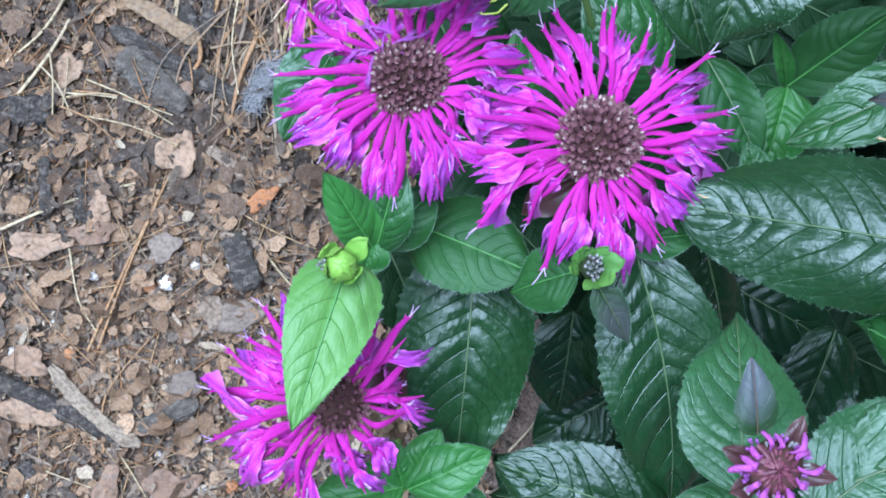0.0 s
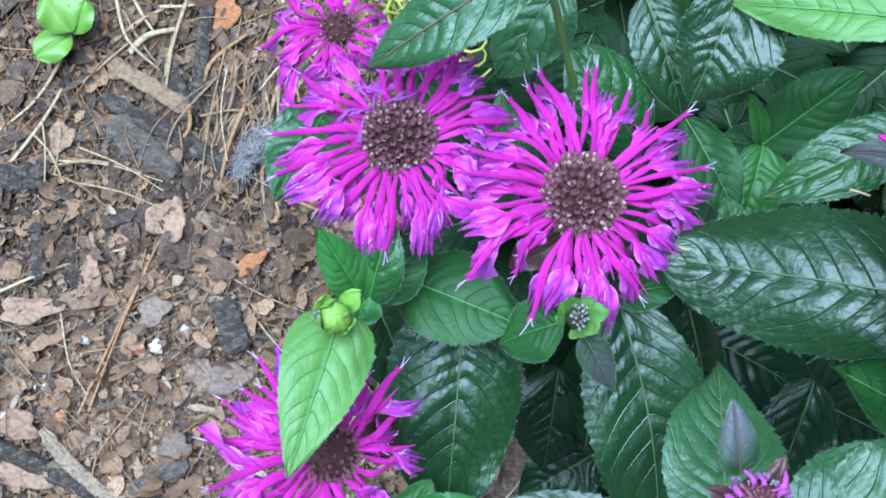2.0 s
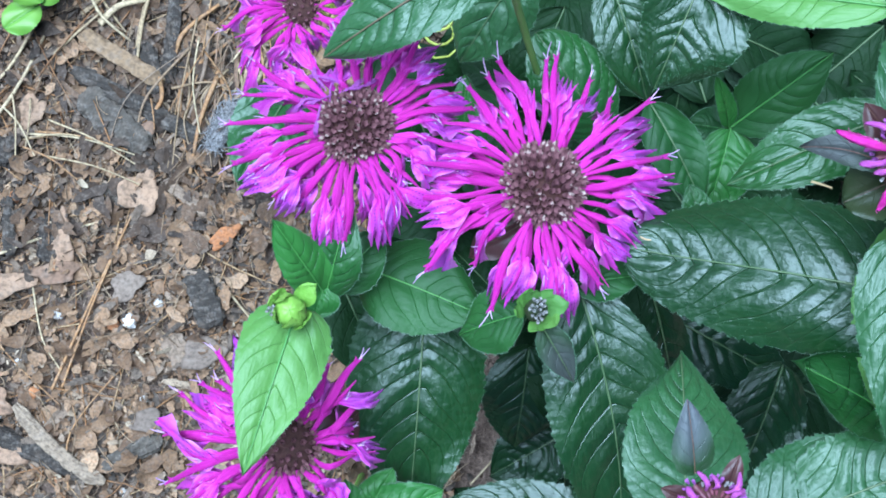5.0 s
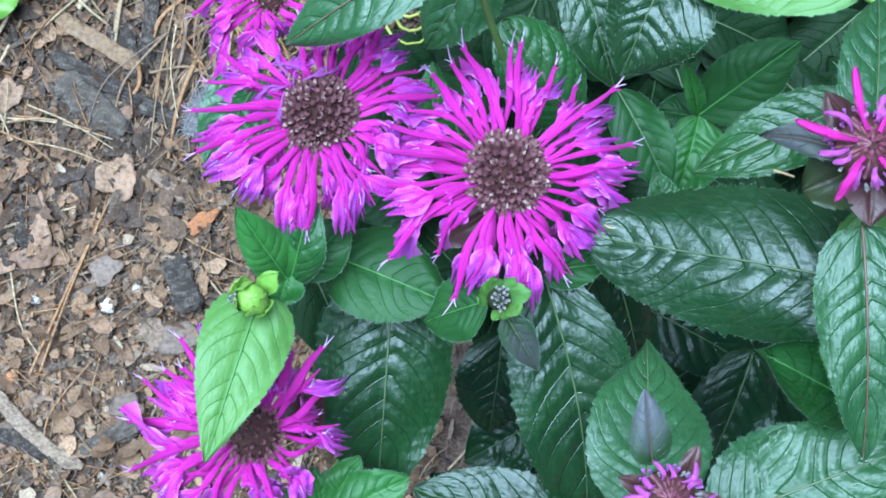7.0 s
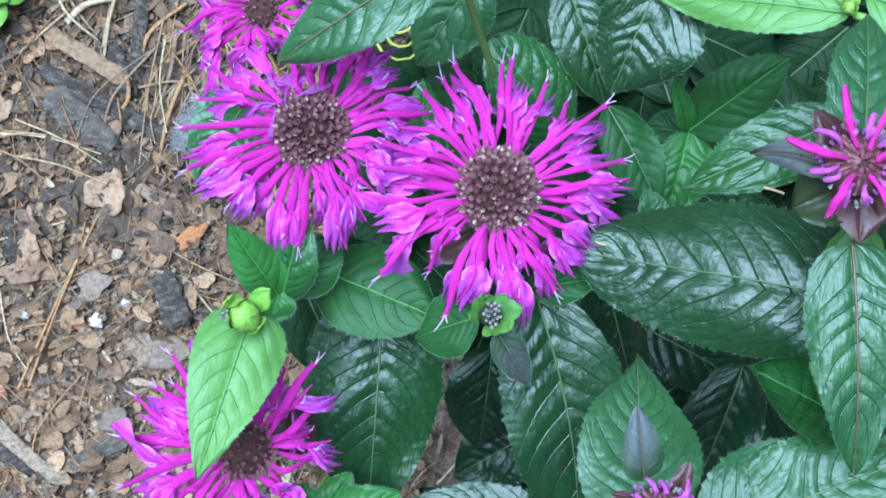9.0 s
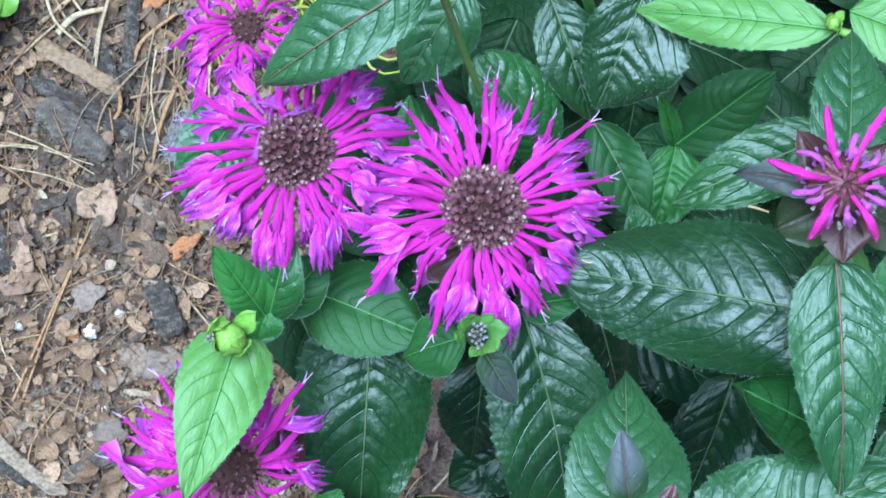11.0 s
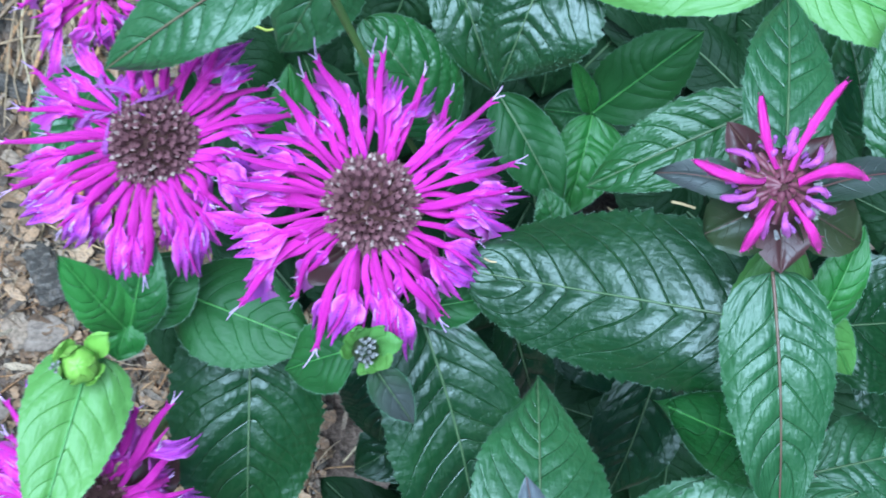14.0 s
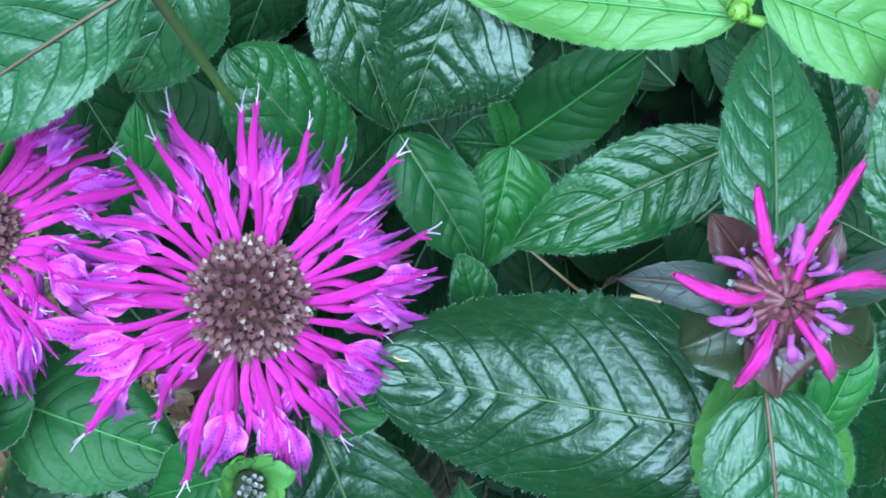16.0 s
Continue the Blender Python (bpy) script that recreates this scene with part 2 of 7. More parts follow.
FLAKES = litter_material("leaf_litter", (0.0, (0.053, 0.034, 0.023)), (0.22, (0.145, 0.090, 0.053)), (0.48, (0.228, 0.145, 0.083)), (0.78, (0.335, 0.220, 0.131)), (0.93, (0.436, 0.309, 0.195)), (1.0, (0.436, 0.193, 0.072)))
CHIPS = litter_material("bark_chips", (0.0, (0.035, 0.032, 0.029)), (0.35, (0.102, 0.083, 0.067)), (0.65, (0.223, 0.174, 0.131)), (1.0, (0.378, 0.290, 0.209)), scale=500)
NEEDLES = litter_material("pine_needles", (0.0, (0.213, 0.106, 0.047)), (0.5, (0.349, 0.193, 0.086)), (0.8, (0.446, 0.309, 0.164)), (1.0, (0.563, 0.444, 0.259)), scale=200, bump=0.2)
FIBRE = litter_material("bark_fibres", (0.0, (0.097, 0.068, 0.043)), (0.5, (0.233, 0.164, 0.104)), (1.0, (0.446, 0.347, 0.224)), scale=200, bump=0.2)
PEBBLES = litter_material("pale_grit", (0.0, (0.45, 0.40, 0.35)), (0.5, (0.62, 0.58, 0.53)), (1.0, (0.80, 0.78, 0.75)), scale=700)
DEAD_LEAF = litter_material("dead_leaf", (0.0, (0.194, 0.125, 0.086)), (0.5, (0.291, 0.193, 0.127)), (1.0, (0.388, 0.270, 0.182)), island=False, scale=160)
CHAR = litter_material("charred_bark", (0.0, (0.017, 0.015, 0.014)), (0.5, (0.045, 0.041, 0.036)), (1.0, (0.097, 0.087, 0.072)), island=False, scale=260, bump=1.0, ash=True)
TWIG = litter_material("grey_twig", (0.0, (0.145, 0.106, 0.077)), (0.5, (0.242, 0.183, 0.135)), (1.0, (0.320, 0.261, 0.190)), island=False, scale=220, bump=0.8)
PLANK = litter_material("split_wood", (0.0, (0.213, 0.145, 0.086)), (0.5, (0.301, 0.222, 0.134)), (1.0, (0.369, 0.290, 0.181)), island=False, scale=180, bump=0.8)
STRAW = litter_material("pale_straw", (0.0, (0.361, 0.282, 0.168)), (0.5, (0.473, 0.385, 0.237)), (1.0, (0.568, 0.488, 0.321)), island=False, scale=200)
ORANGE = litter_material("orange_chip", (0.0, (0.349, 0.145, 0.056)), (0.5, (0.436, 0.193, 0.078)), (1.0, (0.485, 0.251, 0.112)), island=False, scale=300)
GRASSY = plain("grass_chartreuse", (0.36, 0.46, 0.06), (0.50, 0.56, 0.12), 0.5)


def soil_material():
    n = Nodes("soil")
    a, b, c = n.noise(18, 5), n.noise(120, 6), n.noise(700, 4)
    f = n.math("ADD", n.math("MULTIPLY", a, 0.3), n.math("ADD", n.math("MULTIPLY", b, 0.4), n.math("MULTIPLY", c, 0.3)))
    col = n.ramp(f, (0.30, (0.035, 0.027, 0.023)), (0.46, (0.12, 0.09, 0.072)), (0.58, (0.25, 0.19, 0.155)), (0.70, (0.36, 0.29, 0.24)))
    return n.done(col, 0.9, n.math("ADD", b, n.math("MULTIPLY", c, 0.5)), 0.004, 0.9, Specular_IOR_Level=0.2)


SOIL = soil_material()


# ---- builders ----
def mesh_of(name, verts, faces, mats, uvs=None, slots=None, smooth=True):
    me = bpy.data.meshes.new(name)
    me.from_pydata([tuple(v) for v in verts], [], faces)
    for m in mats if isinstance(mats, (list, tuple)) else [mats]:
        me.materials.append(m)
    if uvs is not None:
        loops = np.empty(len(me.loops), dtype=np.int32)
        me.loops.foreach_get("vertex_index", loops)
        me.uv_layers.new(name="UVMap").data.foreach_set("uv", np.asarray(uvs, dtype=np.float32)[loops].ravel())
    if slots is not None:
        me.polygons.foreach_set("material_index", np.asarray(slots, dtype=np.int32))
    me.polygons.foreach_set("use_smooth", np.full(len(me.polygons), smooth))
    me.update()
    return me


def part(name, mesh, parent, label="", place=None):
    ob = new(name, mesh)
    ob.parent = parent
    if place is not None:
        ob.matrix_basis = place
    return tagged(ob, label)


def grid_faces(nu, nv, start=0, wrap=False):
    f = []
    for i in range(nu - 1):
        for j in range(nv if wrap else nv - 1):
            k = (j + 1) % nv
            f.append((start + i * nv + j, start + (i + 1) * nv + j, start + (i + 1) * nv + k, start + i * nv + k))
    return f


def tube(path, radii, sides=7, squash=1.0, start=0):
    """Rings along a path of points; returns vertices, faces and (along, round) coordinates."""
    path = [Vector(p) for p in path]
    verts, uvs = [], []
    up = Vector((0.12, 0.31, 0.94))
    for i, p in enumerate(path):
        ahead = (path[min(i + 1, len(path) - 1)] - path[max(i - 1, 0)]).normalized()
        a = ahead.cross(up)
        a = a.normalized() if a.length > 1e-4 else ahead.orthogonal().normalized()
        b = a.cross(ahead)
        for j in range(sides):
            w = 2 * math.pi * j / sides
            verts.append(p + (a * math.cos(w) + b * math.sin(w) * squash) * radii[i])
            uvs.append((i / (len(path) - 1), 2.0 * j / sides - 1))
    faces = grid_faces(len(path), sides, start, wrap=True)
    faces.append(tuple(start + j for j in reversed(range(sides))))
    faces.append(tuple(start + (len(path) - 1) * sides + j for j in range(sides)))
    return verts, faces, uvs


def bezier(a, b, c, d, n):
    out = []
    for i in range(n):
        t = i / (n - 1)
        out.append(a * (1 - t) ** 3 + b * 3 * t * (1 - t) ** 2 + c * 3 * t * t * (1 - t) + d * t ** 3)
    return out


leaf_count = 0


def leaf(stalk, base, tip, width, mat, rib, arch=0.08, fold=0.10, roll=0.0, bend=0.0, wide=0.42, curl=0.08, droop=0.0, quilt=1.0, label="", cup=0.0, nu=100, skew=0.0, hairs=2, taper=0.9, fuzz=0):
    """One toothed, quilted leaf with its raised midrib, from base to tip (world), as a part of the stalk."""
    global leaf_count
    leaf_count += 1
    rnd = random.Random(leaf_count * 7 + 3)
    origin = stalk.location
    b, t = Vector(base), Vector(tip)
    axis = t - b
    length = axis.length
    ax = axis / length
    side = Vector((0, 0, 1)).cross(ax).normalized()
    nrm = ax.cross(side)
    turn = Matrix.Rotation(radians(roll), 3, ax)
    side, nrm = turn @ side, turn @ nrm
    p2 = taper
    p1 = p2 * wide / (1 - wide)
    peak = wide ** p1 * (1 - wide) ** p2
    half = 10
    cols = 2 * half + 1
    verts, uvs = [], []
    ph = rnd.uniform(0, 6)
    veins = min(11.0, max(6.0, 4.5 + 85 * length))
    lean = veins * 1.05 * (width / 2) / length
    swells = [rnd.uniform(0.65, 1.3) for _ in range(29)]
    teeth = max(10, int(length / 0.0027))
    ribline = []
    for i in range(nu):
        u = i / (nu - 1)
        uu = min(max(u, 1e-5), 1 - 1e-5)
        w = width / 2 * (uu ** p1 * (1 - uu) ** p2 / peak) * 0.97 + width * 0.010 * (1 - u)
        mid_z = arch * length * 4 * u * (1 - u) - droop * length * u ** 3 * (1 - u) * 4
        mid_y = bend * length * 4 * u * (1 - u)
        for j in range(cols):
            v = (j - half) / half
            av = abs(v)
            s = 1.0
            if av > 0.99:
                s = 1 + 0.050 * swells[int(u * teeth) % 29] ** 2 * (1 - ((u * teeth) % 1.0)) * min(1, 12 * u * (1 - u))
            y = v * w * s * (1 + (skew if v > 0 else -skew))
            shift = 0.26 * math.sin(u * 8 + ph) * min(1, 6 * u) + (0.22 + 0.24 * math.sin(u * 13 + 3 * ph) if v > 0 else 0.0) + 0.12 * math.sin(u * 19 + 2 * ph + v)
            phase = u * veins + shift - lean * (0.62 * av + 0.38 * av ** 3)
            swell = abs(math.sin(math.pi * phase)) ** 0.65
            lump = swells[(int(math.floor(phase)) * 2 + (v > 0)) % len(swells)]
            swell *= lump * (1 + 0.22 * math.sin(av * 11 + lump * 40))
            q = quilt * 0.00098 * min(1, w / 0.012) * (swell - 0.6) * (0.40 + 0.60 * math.sin(math.pi * min(1, av * 0.85 + 0.10)))
            z = mid_z + fold * abs(y) + q - curl * width * av ** 3 * (w / (width / 2)) + cup * width * av ** 2
            z += 0.052 * width * math.sin(ph + u * 9 + v * 2.1) * av * av + 0.042 * width * math.sin(2 * ph + u * 5.5 + v * 3) * av
            z -= 0.0006 * (1 - min(1, av * 5))
            verts.append(b + ax * (u * length) + side * (y + mid_y) + nrm * z - origin)
            uvs.append((phase / VEINS, v))
            if j == half and i % 3 == 0:
                ribline.append(b + ax * (u * length) + side * mid_y + nrm * (mid_z - 0.00015) - origin)
    faces = grid_faces(nu, cols)
    slots = [0] * len(faces)
    if hairs:
        for i in range(2, nu - 1):
            for j, out in ((0, -1), (cols - 1, 1)):
                for _ in range(hairs):
                    s = rnd.random()
                    p = verts[i * cols + j].lerp(verts[(i - 1) * cols + j], s)
                    way = (side * out * rnd.uniform(0.5, 1.1) + ax * rnd.uniform(-0.2, 0.9) + nrm * rnd.uniform(-0.3, 0.5)).normalized()
                    ln, n = rnd.uniform(0.0003, 0.0007), len(verts)
                    verts += [p - ax * 0.00005, p + ax * 0.00005, p + way * ln]
                    uvs += [(0.5, 0), (0.5, 0), (0.5, 0)]
                    faces.append((n, n + 1, n + 2))
                    slots.append(1)
    for _ in range(fuzz):
        # fine hairs standing on one half of the blade
        i, j = rnd.randint(3, nu - 3), rnd.randint(half + 1, cols - 2)
        p = verts[i * cols + j].lerp(verts[(i + 1) * cols + j + 1], rnd.random())
        way = (nrm + side * rnd.uniform(-0.6, 0.9) + ax * rnd.uniform(-0.3, 0.9)).normalized()
        n = len(verts)
        verts += [p - side * 0.00004, p + side * 0.00004, p + way * rnd.uniform(0.0005, 0.0011)]
        uvs += [(0.5, 0), (0.5, 0), (0.5, 0)]
        faces.append((n, n + 1, n + 2))
        slots.append(1)
    me = mesh_of("leaf", verts, faces, [mat, HAIR], uvs, slots)
    ob = part("leaf", me, stalk, label)
    k = min(1.0, length / 0.05)
    radii = [(0.00042 - 0.00028 * i / len(ribline)) * k for i in range(len(ribline))]
    v2, f2, u2 = tube(ribline, radii, 6)
    part("midrib", mesh_of("midrib", v2, f2, rib, u2), ob)
    return ob


def stem(stalk, pts, r0, r1, mat, label="", name="stem"):
    pts = [Vector(p) for p in pts]
    fine = []
    for i in range(len(pts) - 1):
        a, b = pts[i], pts[i + 1]
        pa, nb = pts[max(i - 1, 0)], pts[min(i + 2, len(pts) - 1)]
        fine += bezier(a, a + (b - pa) / 6, b - (nb - a) / 6, b, 8)[: None if i == len(pts) - 2 else -1]
    radii = [r0 + (r1 - r0) * i / (len(fine) - 1) for i in range(len(fine))]
    v, f, uv = tube([p - stalk.location for p in fine], radii, 8)
    return part(name, mesh_of(name, v, f, mat, uv), stalk, label)


def stalk_thing(name, x, y, label, category="plant", group=""):
    ob = new(name)
    ob.location = (x, y, 0)
    ob.empty_display_size = 0.01
    return tagged(ob, label, category, group)


# Florets: a narrow two-lipped tube; built in a few shapes that the heads share.
def floret_mesh(kind, rnd):
    """Along +x from 0 to 1 (unit length); z up. kind: 'slim', 'lip' or 'worn'."""
    verts, faces, uvs, slots = [], [], [], []

    def add(v, f, uv, slot):
        n = len(verts)
        verts.extend(Vector(p) for p in v)
        faces.extend(tuple(i + n for i in q) for q in f)
        uvs.extend(uv)
        slots.extend([slot] * len(f))

    lift = rnd.uniform(0.03, 0.17)
    sag = rnd.uniform(0.05, 0.30)
    sway, kink = rnd.uniform(-0.20, 0.20), rnd.uniform(-0.05, 0.05)
    ph = rnd.uniform(0, 6)

    def line(s):
        return Vector((s, sway * s * s + kink * math.sin(5.5 * s + ph), lift * math.sin(math.pi * min(1, s)) - sag * s ** 2.4 + 0.012 * math.sin(9 * s + ph)))

    n, sides = 18, 10
    fat = rnd.uniform(0.85, 1.15)
    end = 1.0 if kind == "slim" else rnd.uniform(0.60, 0.72)
    radii = []
    for i in range(n):
        s = i / (n - 1)
        r = 0.021 + 0.023 * min(1, s / 0.6) ** 1.2
        if s > 0.62:
            r *= 1 - ((s - 0.62) / 0.38) ** 1.4 * (0.66 if kind == "slim" else 0.80)
        radii.append(r * fat * (1 + 0.07 * math.sin(11 * s + ph)))
    v, f, uv = tube([line(end * i / (n - 1)) for i in range(n)], radii, sides, 0.72)
    # a shallow groove along the top and a puckered skin
    dents = [rnd.uniform(-0.13, 0.12) for _ in range(sides)]
    for i in range(n):
        c = line(end * i / (n - 1))
        for j in range(sides):
            deep = 0.28 if j in (2, 3) else dents[j] + rnd.uniform(-0.05, 0.05)
            v[i * sides + j] = v[i * sides + j].lerp(c, deep)
    add(v, f, uv, 0)
    if kind == "slim":
        # the split end of the hood
        for k in (-1, 1):
            a = line(0.94)
            ln = rnd.uniform(0.05, 0.11)
            pts = [a + Vector((ln * q, k * (0.006 + 0.03 * q * q), 0.02 * q - 0.05 * q * q)) for q in (0, 0.35, 0.7, 1.0)]
            add(*tube(pts, (0.019, 0.016, 0.011, 0.003), 6, 0.5), 0)
    else:
        # the hood: a narrow strap that runs on beside the lip
        lean, ln = rnd.choice((-1, 1)) * rnd.uniform(0.02, 0.09), rnd.uniform(0.32, 0.50)
        a = line(end * 0.80)
        pts = [a + Vector((ln * q, lean * q * q, 0.07 * q - 0.16 * q * q)) for q in (0, 0.2, 0.4, 0.6, 0.8, 1.0)]
        add(*tube(pts, [r * fat for r in (0.028, 0.027, 0.023, 0.018, 0.012, 0.005)], 7, 0.55), 0)
    if kind != "slim" or rnd.random() < 0.6:
        # lower lip: a spotted, folded blade, broad to its end, with three ragged lobes
        nu, cols = 20, 15
        low = kind == "slim"
        start = rnd.uniform(0.44, 0.56)
        reach = rnd.uniform(0.26, 0.36) if low else rnd.uniform(0.40, 0.56)
        tilt = rnd.uniform(-0.6, 0.6)
        broad = rnd.uniform(0.105, 0.155) * (0.78 if kind == "worn" else 0.8 if low else 1)
        off = rnd.choice((-1, 1)) * rnd.uniform(0.01, 0.06)
        fold = rnd.uniform(0.0, 0.8)
        drop = rnd.uniform(0.25, 0.4) if low else rnd.uniform(0.02, 0.12)
        lobes = [rnd.uniform(0.7, 1.4) for _ in range(3)]
        v, uv = [], []
        for i in range(nu):
            u = i / (nu - 1)
            c = line(start + reach * u)
            open_up = min(1.0, u / 0.42)
            w = 0.028 + (broad - 0.028) * (3 * open_up ** 2 - 2 * open_up ** 3)
            w *= 1 if u < 0.74 else 1 - 0.20 * ((u - 0.74) / 0.26) ** 1.5
            late = max(0.0, u - 0.68) / 0.32
            for j in range(cols):
                q = 2 * j / (cols - 1) - 1
                lobe = late * (0.22 * lobes[min(2, int((q + 1) * 1.5))] * math.cos(q * math.pi * 1.5) ** 2 * (1 if abs(q) < 0.34 else 0.6) - 0.10) + rnd.uniform(-0.010, 0.010) * late
                wave = 0.020 * math.sin(11 * u + 7 * q + ph) * (0.3 + abs(q)) + 0.016 * math.sin(19 * u + ph) * abs(q) ** 2
                v.append(c + Vector((lobe, off * u * 1.6 + q * w * (1 - 0.12 * late), 0.012 + 0.04 * math.sin(u * math.pi * 0.7) + tilt * q * w - drop * u ** 2 - fold * w * q * q * (1 - 0.4 * late) - 0.10 * late * late + wave)))
                uv.append((u, q))
        add(v, grid_faces(nu, cols), uv, 1)
    # style and stamens
    a = line(end)
    for k in range(2):
        dy = rnd.uniform(-0.06, 0.06)
        ln = rnd.uniform(0.08, 0.22)
        pts = [a + Vector((ln * q - 0.03, dy * q * q, 0.05 * q - 0.05 * q * q)) for q in (0, 0.4, 0.75, 1.0)]
        add(*tube(pts, (0.008, 0.0065, 0.005, 0.0045), 5), 2)
    return mesh_of("petal", verts, faces, [PETAL_VIOLET if kind == "worn" else PETAL, LIP, STYLE], uvs, slots)


frnd = random.Random(11)
SLIM = [floret_mesh("slim", frnd) for _ in range(12)]
LIPPED = [floret_mesh("lip", frnd) for _ in range(18)]
SLIM_VIOLET = []
for some in SLIM[:4]:
    lilac = some.copy()
    lilac.materials[0] = PETAL_VIOLET
    SLIM_VIOLET.append(lilac)
FADED = []
WORN = [floret_mesh("worn", frnd) for _ in range(7)]


for some in WORN:
    limp = some.copy()
    limp.materials[0] = PETAL_FADED
    limp.materials[1] = PETAL_FADED
    FADED.append(limp)


def calyx_mesh():
    """A small open tube with five pale teeth and a dark throat, along +z, unit length."""
    verts, faces, slots = [], [], []
    rings = ((0.0, 0.20), (0.5, 0.29), (0.95, 0.36), (0.80, 0.25), (0.45, 0.10))
    for i, (z, r) in enumerate(rings):
        for j in range(10):
            w = 2 * math.pi * j / 10
            tooth = 0.38 if i == 2 and j % 2 else 0.0
            k = 1.08 if tooth else 0.95
            verts.append((r * math.cos(w) * k, r * math.sin(w) * k, z + tooth))
    faces = grid_faces(len(rings), 10, wrap=True)
    for i in range(len(rings) - 1):
        slots += [1 if i == 2 and j % 10 in (0, 1, 4, 5) else 0 for j in range(10)]
    return mesh_of("calyx", verts, faces, [CALYX, CALYX_TIP], None, slots, smooth=False)


CALYX_MESH = calyx_mesh()
CALYX_DARK = CALYX_MESH.copy()
CALYX_DARK.materials[1] = CALYX
GREY_BUD = plain("floret_grey", (0.14, 0.15, 0.15), (0.42, 0.42, 0.44), 0.5, 900)
CALYX_MESH_GREY = CALYX_MESH.copy()
CALYX_MESH_GREY.materials[0] = GREY_BUD
CALYX_MESH_GREY.materials[1] = GREY_BUD
TIP_LILAC = CALYX_MESH.copy()
TIP_LILAC.materials[0] = FLORET_BUD
TIP_LILAC.materials[1] = FLORET_BUD


def dome_mesh(name, r, h, mat, rough=0.06, seed=1):
    rnd = random.Random(seed)
    verts, faces = [], []
    rings, seg = 10, 24
    for i in range(rings):
        a = math.pi * 0.62 * i / (rings - 1)
        for j in range(seg):
            w = 2 * math.pi * j / seg
            k = 1 + rnd.uniform(-rough, rough)
            verts.append((r * math.sin(a) * math.cos(w) * k, r * math.sin(a) * math.sin(w) * k, h * math.cos(a) * k))
    return mesh_of(name, verts, [tuple(reversed(f)) for f in grid_faces(rings, seg, wrap=True)], mat)


def facing(place, aim, spin=0.0):
    """A pose at place whose z points along aim."""
    z = Vector(aim).normalized()
    x = Vector((1, 0, 0)) - z * z.x
    x.normalize()
    m = Matrix((x, z.cross(x), z)).transposed().to_4x4()
    return Matrix.Translation(place) @ m @ Matrix.Rotation(radians(spin), 4, "Z")


def flower_head(stalk, place, aim, r_disc, petals, seed, label, calyces=90, spread=1.0, fill=0, dark=False, wilted=()):
    """A whorl of florets round a domed disc of spent calyces. petals: (angle, length, kind, tilt) rows."""
    rnd = random.Random(seed)
    m = facing(Vector(place) - stalk.location, aim)
    head = part("flower_head", dome_mesh("flower_head", r_disc * 0.98, r_disc * 0.62, DISC, 0.05, seed), stalk, label, m)
    golden = math.pi * (3 - 5 ** 0.5)
    for i in range(calyces):
        q = ((i + 0.5) / calyces) ** 0.5
        a = q * math.pi * 0.56
        w = i * golden
        k = 1.0 if q > 0.5 else 1.08
        p = Vector((r_disc * 0.95 * math.sin(a) * math.cos(w), r_disc * 0.95 * math.sin(a) * math.sin(w), r_disc * 0.60 * math.cos(a)))
        out = Vector((math.sin(a) * math.cos(w) * 0.8 + rnd.uniform(-0.2, 0.2), math.sin(a) * math.sin(w) * 0.8 + rnd.uniform(-0.35, 0.35), math.cos(a) + 0.35))
        s = r_disc * rnd.uniform(0.22, 0.30) * k
        part("calyx", CALYX_DARK if dark or rnd.random() > 0.10 + 0.66 * q else CALYX_MESH, head, "", facing(p, out, rnd.uniform(0, 360)) @ Matrix.Diagonal((s, s, s * rnd.uniform(0.7, 1.15), 1)))
    full = list(petals)
    if fill:
        # a few shorter florets behind, between the others
        for i in range(fill):
            row = petals[(i * 7) % len(petals)]
            full.append((row[0] + rnd.uniform(3, 6), row[1] * rnd.uniform(0.60, 0.90), rnd.choice("sllw"), row[3] - rnd.uniform(2, 18)))
    for ang, ln, kind, tilt in full:
        pool = SLIM if kind == "s" else SLIM_VIOLET if kind == "v" else WORN if kind == "w" else LIPPED
        me = rnd.choice(pool)
        a = radians(ang)
        r0 = r_disc * rnd.uniform(0.78, 0.98)
        p = Vector((r0 * math.cos(a), r0 * math.sin(a), r_disc * rnd.uniform(0.0, 0.25)))
        body = ln - r0
        fat = max(body, 0.0225) * rnd.uniform(0.92, 1.12) * spread
        roll = rnd.uniform(-28, 28)
        mm = Matrix.Translation(p) @ Matrix.Rotation(a + radians(rnd.uniform(-6, 6)), 4, "Z") @ Matrix.Rotation(radians(-tilt - rnd.uniform(-5, 5)), 4, "Y") @ Matrix.Rotation(radians(roll), 4, "X") @ Matrix.Diagonal((body, fat, fat, 1))
        part("petal", me, head, "", mm)
    for ang, out, turn, ln in wilted:
        # limp faded florets lying across the rim of the disc
        a = radians(ang)
        p = Vector((r_disc * out * math.cos(a), r_disc * out * math.sin(a), r_disc * rnd.uniform(0.45, 0.62)))
        mm = Matrix.Translation(p) @ Matrix.Rotation(radians(turn), 4, "Z") @ Matrix.Rotation(radians(rnd.uniform(-60, 60)), 4, "X") @ Matrix.Diagonal((ln, ln * 0.95, ln * 0.95, 1))
        part("petal", FADED[int(ang) % len(FADED)], head, "limp faded violet floret", mm)
    return head


